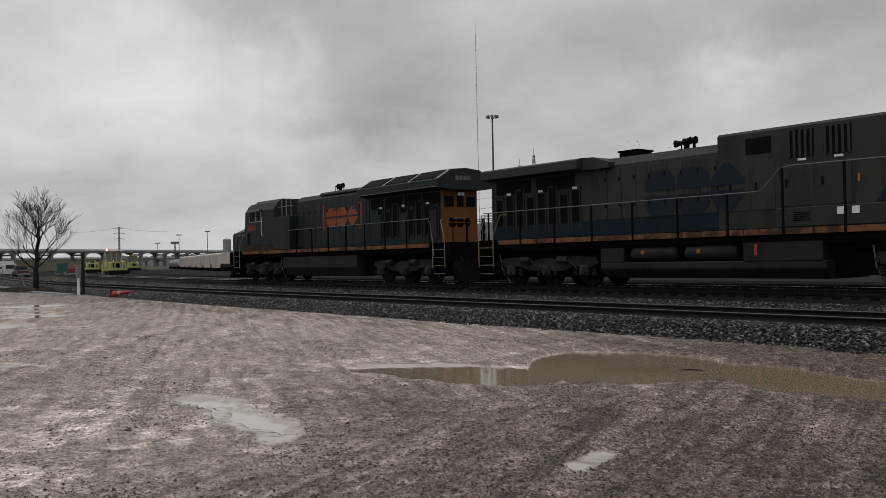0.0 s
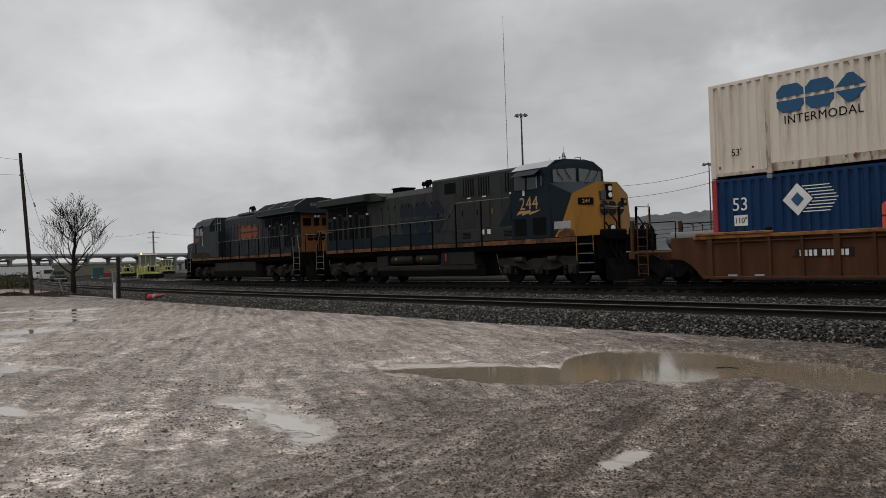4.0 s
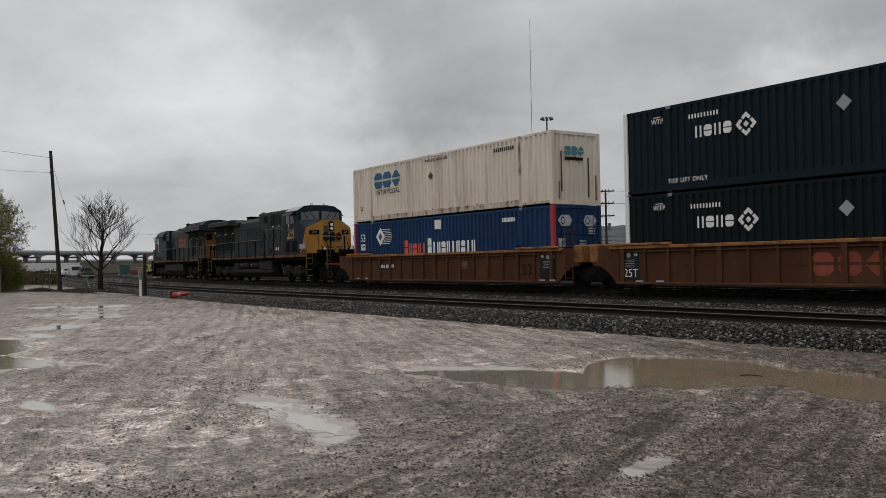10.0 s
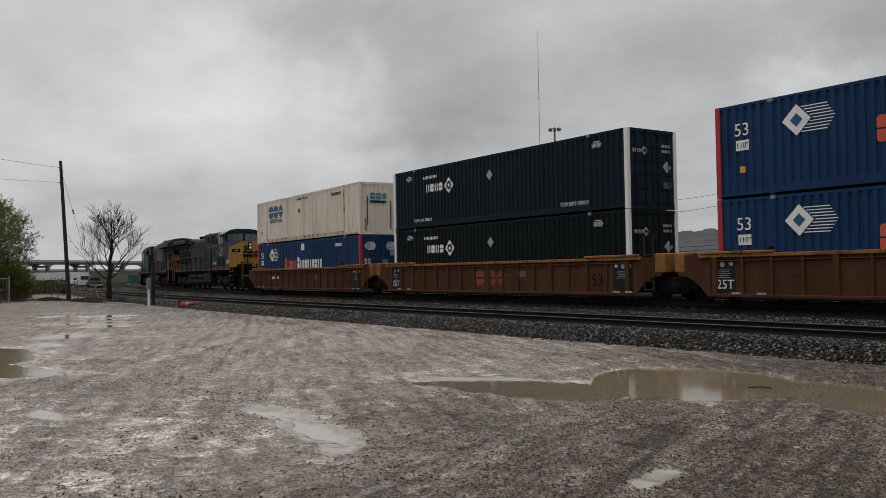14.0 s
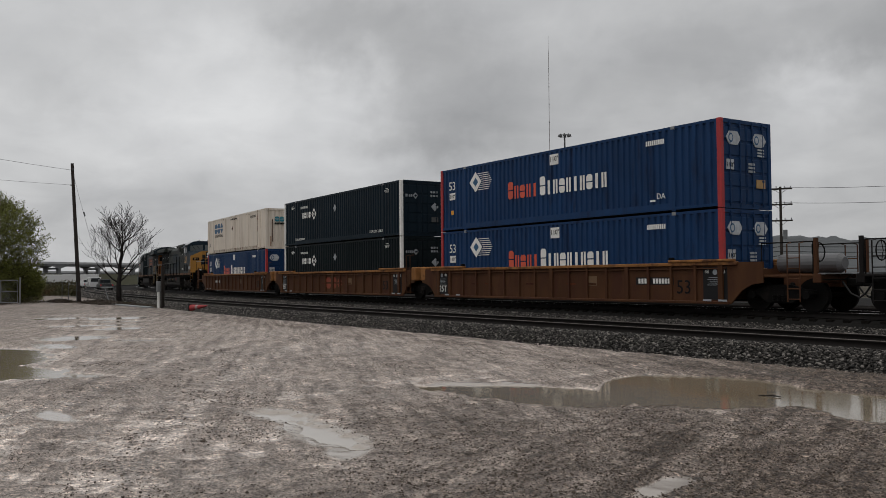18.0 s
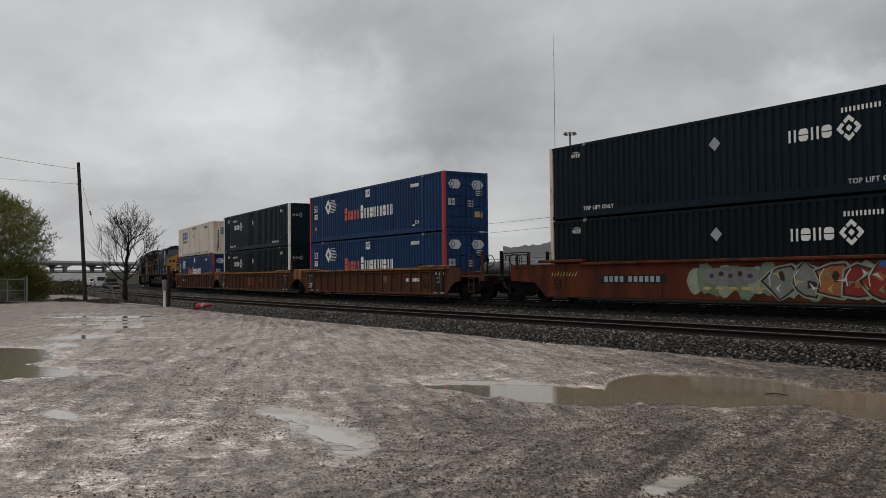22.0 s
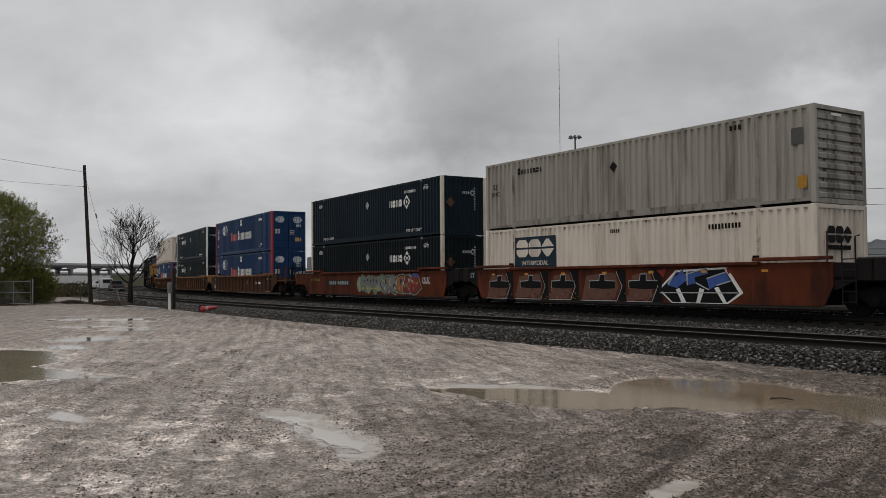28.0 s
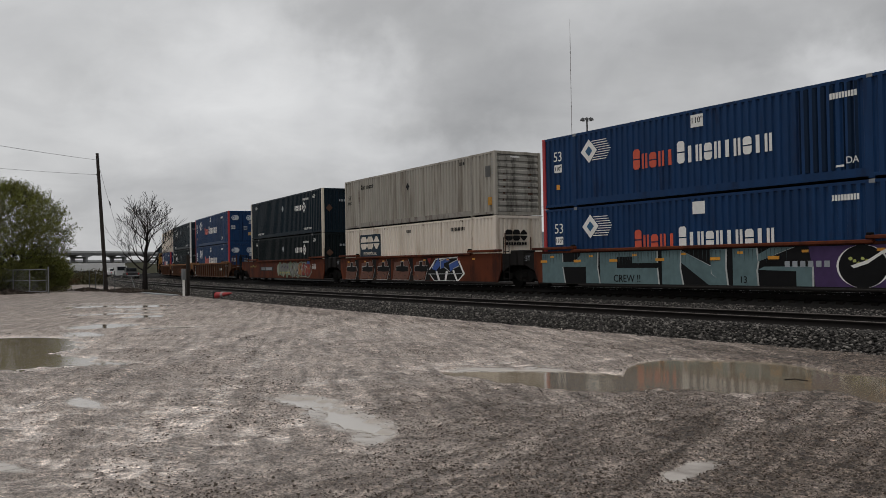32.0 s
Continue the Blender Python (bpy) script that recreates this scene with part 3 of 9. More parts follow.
def lot_height(x, y):
    n = (vnoise(x * 0.35, y * 0.35, 1) - 0.5) * 0.035 + (vnoise(x * 1.3, y * 1.7, 2) - 0.5) * 0.016
    n += (vnoise(x * 4.2, y * 5.0, 3) - 0.5) * 0.028 + (vnoise(x * 9, y * 9, 4) - 0.5) * 0.026
    # churned ridges with soft hollows between them
    wx, wy = x + 0.5 * vnoise(x * 0.8, y * 0.8, 11), y + 0.5 * vnoise(x * 0.8, y * 0.8, 12)
    n += (0.5 - np.abs(vnoise(wx * 1.9, wy * 2.6, 13) - 0.5) * 2) * 0.011 + (0.5 - np.abs(vnoise(wx * 5.2, wy * 6.4, 14) - 0.5) * 2) * 0.020 + (0.5 - np.abs(vnoise(wx * 11, wy * 12, 15) - 0.5) * 2) * 0.014
    n *= np.where(x < -22, 0.45, 1.0)
    thin = np.zeros_like(n)
    for cx, cy, a, b, turn in FILMS:
        c, s = math.cos(radians(turn)), math.sin(radians(turn))
        thin = np.maximum(thin, 1.25 - (((x - cx) * c + (y - cy) * s) / a) ** 2 - ((-(x - cx) * s + (y - cy) * c) / b) ** 2)
    n *= 1 - 0.8 * np.clip(thin * 2, 0, 1)
    wob = (vnoise(x * 1.1, y * 1.1, 5) - 0.5) * 0.5 + (vnoise(x * 3.7, y * 3.7, 6) - 0.5) * 0.35 + (vnoise(x * 9, y * 12, 7) - 0.5) * 0.25
    inside = shore_depth(x, y) + wob * 0.5
    n *= 1 - 0.6 * np.clip(inside * 4, 0, 1)
    n -= 0.12 * np.clip((inside + 0.22) / 0.6, 0, 1)
    for cx, cy, a, b, turn, deep in BASINS:
        c, s = math.cos(radians(turn)), math.sin(radians(turn))
        u, v = ((x - cx) * c + (y - cy) * s) / a, (-(x - cx) * s + (y - cy) * c) / b
        r = np.sqrt(u * u + v * v) + wob * 0.7
        if b < 0.5:
            r += (vnoise(x * 5, y * 7, 8) - 0.5) * 0.9 + (vnoise(x * 12, y * 15, 9) - 0.5) * 0.5
        n -= (deep + 0.02) * np.clip((1.35 - r) / 0.8, 0, 1)
    # tyre ruts: shallow arcs
    for cx, cy, rad, w, slant in TYRES:
        deep = 0.007
        dx, dy = x - cx, y - cy
        r = np.sqrt(dx * dx + dy * dy)
        e = np.exp(-((r - rad) / w) ** 2)
        n -= e * deep
        n += 0.6 * deep * np.exp(-((np.abs(r - rad) - 2 * w) / (0.6 * w)) ** 2)
    return n * np.clip((14.9 - y) / 1.4, 0.15, 1)


def axis(*pieces):
    return np.unique(np.concatenate([np.arange(a, b, d) for a, b, d in pieces] + [[-4000, -2200, -1200, -700, -450, -300, 4000, 2200, 1200, 700, 450, 300]]).round(4))


def make_ground():
    xs = axis((-220, -100, 8), (-100, -46, 0.6), (-46, -15, 0.11), (-15, 1, 0.036), (1, 12, 0.5), (12, 220, 8))
    ys = axis((-220, -6, 8), (-6, 1, 0.5), (1, 14.8, 0.036), (14.8, 60, 3), (60, 220, 10))
    X, Y = np.meshgrid(xs, ys, indexing="ij")
    lot = np.clip((60 - np.abs(X + 20)) / 12, 0, 1) * np.clip((22 - np.abs(Y - 6)) / 8, 0, 1)
    Z = lot_height(X, Y) * lot + 0.0
    i, j = len(xs), len(ys)
    q = (np.arange(i - 1)[:, None] * j + np.arange(j - 1)[None, :]).ravel()
    me = array_mesh("ground", np.stack([X, Y, Z], -1).reshape(-1, 3), np.stack([q, q + j, q + j + 1, q + 1], -1))
    return tagged(link("ground", me, mud, smooth=True), "wet grey-brown limestone mud lot with puddles and tyre ruts", "ground", kind="structure")


make_ground()


def make_puddles():
    for name, cx, cy, rx, ry, lab in (("puddle", -7.5, 9.9, 6.2, 4.9, "wide shallow puddle of brown muddy water on the lot"), ("puddle", -9.0, 4.3, 2.5, 0.98, "small puddle of muddy water reflecting the grey sky"),
                                      ("puddle", -19.5, 2.2, 5.2, 2.2, "long greenish-brown puddle of muddy water"), ("puddle", -27, 6, 3.6, 2.6, "thin puddle of rainwater on the mud"),
                                      ("puddle", -36, 8.4, 7.5, 3.6, "thin puddle of rainwater on the mud")):
        bm = bmesh.new()
        vs = [bm.verts.new((cx + rx * math.cos(a / 24 * math.pi), cy + ry * math.sin(a / 24 * math.pi), WATER)) for a in range(48)]
        bm.faces.new(vs)
        tagged(part(name, bm, water_milky if ry < 1 else water_brown), lab, "puddle", kind="structure")


make_puddles()


# ---- railway: ballast, rails, ties ----
def swept(name, profile, s_values, mat, parent=None, closed=False, label=""):
    """A cross-section of (towards the lot, z) carried along the line."""
    k = len(profile)
    verts = []
    for s in s_values:
        for o, z in profile:
            x, y, _ = line(s, o)
            verts.append((x, y, z))
    n = len(s_values)
    m = k if closed else k - 1
    faces = [(i * k + j, i * k + (j + 1) % k, (i + 1) * k + (j + 1) % k, (i + 1) * k + j) for i in range(n - 1) for j in range(m)]
    return link(name, array_mesh(name, verts, faces), mat, parent, label)


S_LONG = list(np.arange(-70, 60, 4.0)) + list(np.arange(60, 260, 5.0))
BED = ((9.75, -0.03), (9.6, 0.06), (9.2, 0.25), (8.95, 0.29), (7.0, 0.29), (6.5, 0.25), (5.6, 0.14), (4.2, 0.14), (2.6, 0.18), (1.45, 0.24), (1.2, 0.40), (-1.2, 0.40), (-2.0, 0.3), (-4.5, 0.1), (-30.0, 0.1), (-32, -0.1))
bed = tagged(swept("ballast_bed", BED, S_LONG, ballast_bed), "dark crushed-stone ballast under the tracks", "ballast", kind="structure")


def make_track(name, off, top, label, parts_from, parts_to):
    tr = thing(name, Matrix.Identity(4), label, "railway track", kind="structure")
    for side in (-1, 1):
        c = off + side * 0.755
        prof = [(-0.075, -0.17), (-0.075, -0.155), (-0.012, -0.14), (-0.012, -0.045), (-0.036, -0.03), (-0.036, -0.006), (0.036, -0.006), (0.036, -0.03), (0.012, -0.045), (0.012, -0.14), (0.075, -0.155), (0.075, -0.17)]
        r = swept("rail", [(c + a, top + b) for a, b in prof], S_LONG, rail_steel, tr, True)
        swept("rail_head", [(c + a, top + b) for a, b in ((-0.034, -0.006), (-0.028, 0.0), (0.028, 0.0), (0.034, -0.006))], S_LONG, rail_head if off == 0 else rail_dull, r, label="polished steel running surface")
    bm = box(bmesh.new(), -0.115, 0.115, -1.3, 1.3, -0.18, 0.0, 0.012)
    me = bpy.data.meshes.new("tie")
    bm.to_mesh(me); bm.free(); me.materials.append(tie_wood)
    for i in range(int((parts_to - parts_from) / 0.52)):
        s = parts_from + i * 0.52
        x, y, th = line(s, off)
        t = link("tie", me, None, tr)
        t.matrix_basis = pose(x, y, top - 0.168 - random.random() * 0.01, 0, 0, -math.degrees(th) + random.uniform(-1, 1))
    return tr


make_track("track_near", OFF_NEAR, RAIL_NEAR, "siding track of rusty steel rails on wooden ties", -8, 90)
make_track("track_main", 0.0, RAIL_MAIN, "main track of polished steel rails on wooden ties", -8, 60)

# ---- the train: everything runs along the main track at a steady pace ----
SPEED = 4.087
T_ROWS = [float(t) for t in range(0, 33)]
RUNNING = []                       # (object, centre at 16 s, half wheelbase, height, faces backwards)


def run_pose(s, half, z, back):
    xa, ya, _ = line(s + half)
    xb, yb, _ = line(s - half)
    turn = math.degrees(math.atan2(ya - yb, xa - xb)) + (180 if back else 0)
    return pose((xa + xb) / 2, (ya + yb) / 2, RAIL_MAIN + z, 0, 0, turn)


def running(ob, s16, half, z=0.0, back=False):
    ob.matrix_basis = run_pose(s16 - SPEED * 16, half, z, back)
    RUNNING.append((ob, s16, half, z, back))
    return ob


navy_paint = material("navy_container_paint", (0.0050, 0.0125, 0.0200), spec=0.12, rough=0.5, vary=0.25, grain=3, stain=(0.008, 0.011, 0.015), stain_at=0.66, bump=0.05, streak=4)
dark_paint = material("green_black_container_paint", (0.0042, 0.0085, 0.0105), spec=0.12, rough=0.55, vary=0.25, grain=3, stain=(0.008, 0.010, 0.011), stain_at=0.66, bump=0.05, streak=4)
blue_paint = material("blue_container_paint", (0.0065, 0.0315, 0.094), spec=0.18, rough=0.5, vary=0.25, grain=3, stain=(0.005, 0.016, 0.05), stain_at=0.62, bump=0.05, streak=5)
blue_dull = material("dull_dark_blue_paint", (0.004, 0.014, 0.035), spec=0.12, rough=0.6, vary=0.3, grain=3, bump=0.05, streak=5)
cream_paint = material("cream_white_container_paint", (0.66, 0.585, 0.50), rough=0.5, vary=0.15, grain=3, stain=(0.44, 0.355, 0.27), stain_at=0.60, bump=0.05, streak=9)
pool_grey = material("grey_container_paint", (0.315, 0.292, 0.25), rough=0.55, vary=0.22, grain=3, stain=(0.17, 0.145, 0.115), stain_at=0.58, bump=0.05, streak=10)
rusty_cream = material("rust_eaten_cream_paint", (0.50, 0.43, 0.35), rough=0.6, vary=0.2, grain=7, stain=(0.13, 0.06, 0.035), stain_at=0.56, bump=0.1, streak=3)
dirty_grey = material("dirty_grey_rail_paint", (0.24, 0.22, 0.19), rough=0.6, vary=0.25, grain=6, stain=(0.09, 0.06, 0.045), stain_at=0.58, bump=0.1, streak=3)
grimy_grey = material("soot_streaked_grey_paint", (0.30, 0.285, 0.25), rough=0.6, vary=0.25, grain=4, stain=(0.05, 0.042, 0.035), stain_at=0.56, bump=0.05, streak=9)
white_paint = material("white_paint", (0.72, 0.71, 0.68), rough=0.5, vary=0.12, grain=8, bump=0.03)
red_paint = material("red_paint", (0.34, 0.022, 0.025), rough=0.5, vary=0.2, grain=6, bump=0.03)
red_mark = material("orange_red_lettering", (0.52, 0.075, 0.035), rough=0.5, vary=0.2, grain=6, bump=0.0)
blue_mark = material("blue_lettering", (0.008, 0.075, 0.17), rough=0.5, vary=0.15, grain=6, bump=0.0)
black_mark = material("black_paint", (0.008, 0.008, 0.0085), spec=0.1, rough=0.55, vary=0.3, grain=6, bump=0.0)
dark_steel = material("grimy_dark_steel", (0.007, 0.0066, 0.0062), spec=0.08, rough=0.75, metal=0.2, vary=0.4, grain=6, stain=(0.03, 0.022, 0.017), stain_at=0.62)
galv = material("galvanised_steel", (0.24, 0.245, 0.25), rough=0.45, metal=0.6, vary=0.15, grain=10)
well_yellow = material("faded_yellow_orange_well_paint", (0.074, 0.0335, 0.0165), spec=0.1, rough=0.7, vary=0.3, grain=2.5, stain=(0.06, 0.025, 0.015), stain_at=0.54, bump=0.1, streak=3)
# brighter orange for chords and guards: sky light on the flanges, put into colour
well_chord = material("sky_lit_orange_well_paint", (0.25, 0.112, 0.038), spec=0.15, rough=0.65, vary=0.3, grain=3.5, stain=(0.09, 0.04, 0.02), stain_at=0.56, bump=0.1)
well_brown = material("rusty_orange_well_paint", (0.105, 0.028, 0.0125), spec=0.1, rough=0.7, vary=0.3, grain=2.5, stain=(0.045, 0.015, 0.010), stain_at=0.54, bump=0.1, streak=3)

C_L, C_W, C_H = 16.154, 1.296, 2.896


def corrugated(bm, x0, x1, z0, z1, y, depth, pitch, sign):
    """Vertical trapezoid ribs between x0 and x1; the outer face lies at y."""
    n = max(1, round((x1 - x0) / pitch))
    p = (x1 - x0) / n
    pts = []
    for i in range(n):
        a = x0 + i * p
        pts += [(a, y), (a + 0.42 * p, y), (a + 0.55 * p, y - sign * depth), (a + 0.87 * p, y - sign * depth)]
    pts.append((x1, y))
    lo = [bm.verts.new((a, b, z0)) for a, b in pts]
    hi = [bm.verts.new((a, b, z1)) for a, b in pts]
    for i in range(len(pts) - 1):
        f = (lo[i], lo[i + 1], hi[i + 1], hi[i])
        bm.faces.new(f if sign < 0 else f[::-1])
    return bm


def make_container(label, paint, post_paint, rear="doors", front_posts=None):
    c = thing("shipping_container", Matrix.Identity(4), label, "shipping container", "containers on the train")
    h = C_L / 2
    worn = rusty_cream if paint is cream_paint else (dirty_grey if paint is pool_grey else paint)
    for sg in (1, -1):
        y = sg * (C_W - 0.012)
        bm = bmesh.new()
        for a, b in ((-h + 0.14, -6.16), (-6.03, 6.03), (6.16, h - 0.14)):
            corrugated(bm, a, b, 0.16 if abs(a + b) > 1 else 0.30, C_H - 0.10, y, 0.056, 0.28, sg)
        part("side_panel", bm, paint, c)
        part("top_rail", boxes((-h + 0.1, h - 0.1, min(y, y - sg * .08), max(y, y - sg * .08), C_H - 0.10, C_H - 0.01)), paint, c)
        part("bottom_rail", boxes((-h + 0.1, h - 0.1, min(y + sg * .004, y - sg * .08), max(y + sg * .004, y - sg * .08), 0.06, 0.16),
                                  (-6.03, 6.03, min(y + sg * .002, y - sg * .06), max(y + sg * .002, y - sg * .06), 0.16, 0.30)), worn, c)
        for px in (-6.096, 6.096):
            part("lift_post", boxes((px - 0.07, px + 0.07, min(y + sg * .008, y - sg * .08), max(y + sg * .008, y - sg * .08), 0.02, C_H - 0.02)), worn, c)
            for z in (0.0, C_H - 0.12):
                part("corner_casting", boxes((px - 0.09, px + 0.09, min(y + sg * .011, y - sg * .12), max(y + sg * .011, y - sg * .12), z, z + 0.12), bevel=0.012), worn if worn is not paint else (galv if z else paint), c)
        for px in (-h, h):
            pm = paint if paint is blue_paint and sg < 0 else (post_paint if px < 0 else (front_posts or post_paint))
            x0, x1 = (px, px + 0.17) if px < 0 else (px - 0.17, px)
            part("corner_post", boxes((x0, x1, min(y + sg * .012, y - sg * .14), max(y + sg * .012, y - sg * .14), 0.0, C_H), bevel=0.012), pm, c)
    part("roof", boxes((-h + 0.1, h - 0.1, -C_W + 0.08, C_W - 0.08, C_H - 0.05, C_H - 0.02)), paint, c)
    part("floor", boxes((-h + 0.1, h - 0.1, -C_W + 0.09, C_W - 0.09, 0.03, 0.15)), dark_steel, c)
    for px, kind in ((-h, rear), (h, "plain")):
        sg = -1 if px < 0 else 1
        xa, xb = sorted((px - sg * 0.02, px - sg * 0.12))
        part("header_beam", boxes((xa, xb, -C_W + 0.13, C_W - 0.13, C_H - 0.13, C_H - 0.004)), paint, c)
        part("sill_beam", boxes((xa, xb, -C_W + 0.13, C_W - 0.13, 0.0, 0.14)), paint, c)
        if kind == "doors":
            for s2 in (-1, 1):
                y0, y1 = sorted((s2 * 0.012, s2 * (C_W - 0.15)))
                bm = boxes((px + 0.05, px + 0.09, y0, y1, 0.15, C_H - 0.14))
                for i in range(5):
                    z = 0.22 + i * 0.50
                    box(bm, px + 0.028, px + 0.055, y0 + 0.03, y1 - 0.03, z, z + 0.42, bevel=0.015)
                d = part("door", bm, paint, c)
                for k in (0.27, 0.73):
                    yy = y0 + (y1 - y0) * k
                    bm = rod(bmesh.new(), (px + 0.005, yy, 0.06), (px + 0.005, yy, C_H - 0.06), 0.019, 6)
                    for z in (0.18, 0.9, 1.6, C_H - 0.22):
                        box(bm, px - 0.016, px + 0.03, yy - 0.05, yy + 0.05, z, z + 0.06)
                    part("lock_rod", bm, paint if paint is not cream_paint else galv, d)
        else:
            across, pitch = ("z", 2 * C_W - 0.28) if kind == "upright" else ("y", C_H - 0.28)
            at, n = (-C_W + 0.14 if kind == "upright" else 0.14), 9
            q = pitch / n
            out = []
            for i in range(n):
                w0 = at + i * q
                out += [(px - sg * 0.035, w0 + 0.08 * q), (px - sg * 0.035, w0 + 0.52 * q), (px - sg * 0.08, w0 + 0.66 * q), (px - sg * 0.08, w0 + 0.94 * q)]
            out += [(px - sg * 0.12, at + pitch), (px - sg * 0.12, at)]
            lo, hi = (0.14, C_H - 0.13) if kind == "upright" else (-C_W + 0.14, C_W - 0.14)
            part("end_panel", slab(bmesh.new(), out, across, lo, hi), grimy_grey if paint is pool_grey and px < 0 else paint, c)
    return c


WELL_STEP = 19.9
# the shade under the cars is put into this near-black colour
truck_dark = material("shade_black_truck_casting", (0.0065, 0.006, 0.0056), rough=0.85, vary=0.4, grain=5, stain=(0.018, 0.014, 0.012), stain_at=0.6, spec=0.12)


def freight_truck(w, x0):
    """A four-wheel truck: side frames with spring nests, bolster, bearing ends."""
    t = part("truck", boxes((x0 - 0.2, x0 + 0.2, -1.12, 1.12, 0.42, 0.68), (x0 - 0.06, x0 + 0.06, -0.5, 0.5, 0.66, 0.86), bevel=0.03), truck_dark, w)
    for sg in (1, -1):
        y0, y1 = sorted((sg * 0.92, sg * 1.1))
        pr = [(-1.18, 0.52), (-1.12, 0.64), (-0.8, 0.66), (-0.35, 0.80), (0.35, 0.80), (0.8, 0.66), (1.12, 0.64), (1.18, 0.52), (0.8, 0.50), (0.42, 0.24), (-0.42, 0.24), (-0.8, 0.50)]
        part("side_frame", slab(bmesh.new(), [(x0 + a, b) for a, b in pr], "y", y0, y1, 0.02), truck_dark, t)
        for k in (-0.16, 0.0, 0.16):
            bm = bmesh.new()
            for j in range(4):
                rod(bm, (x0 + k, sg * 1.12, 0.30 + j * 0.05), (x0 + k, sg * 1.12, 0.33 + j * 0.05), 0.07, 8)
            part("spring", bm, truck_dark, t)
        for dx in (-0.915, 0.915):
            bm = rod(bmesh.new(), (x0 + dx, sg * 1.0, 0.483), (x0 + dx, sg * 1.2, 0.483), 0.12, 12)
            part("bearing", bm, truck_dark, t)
    for dx in (-0.915, 0.915):
        wheelset(t, WHEEL_CAR, x0 + dx, 0.483)
    return t


def end_ladder(w, x, side, top, paint):
    y = side * 1.5
    la = part("ladder", rods([(x - 0.2, y, 0.3), (x - 0.2, y, top), (x - 0.2, side * 1.3, top + 0.04)], 0.02, 6), paint, w)
    part("ladder_rail", rods([(x + 0.2, y, 0.3), (x + 0.2, y, top), (x + 0.2, side * 1.3, top + 0.04)], 0.02, 6), paint, la)
    for k in range(5):
        z = 0.38 + k * 0.3
        part("rung", rods([(x - 0.2, y, z), (x + 0.2, y, z)], 0.016, 6), paint, la)


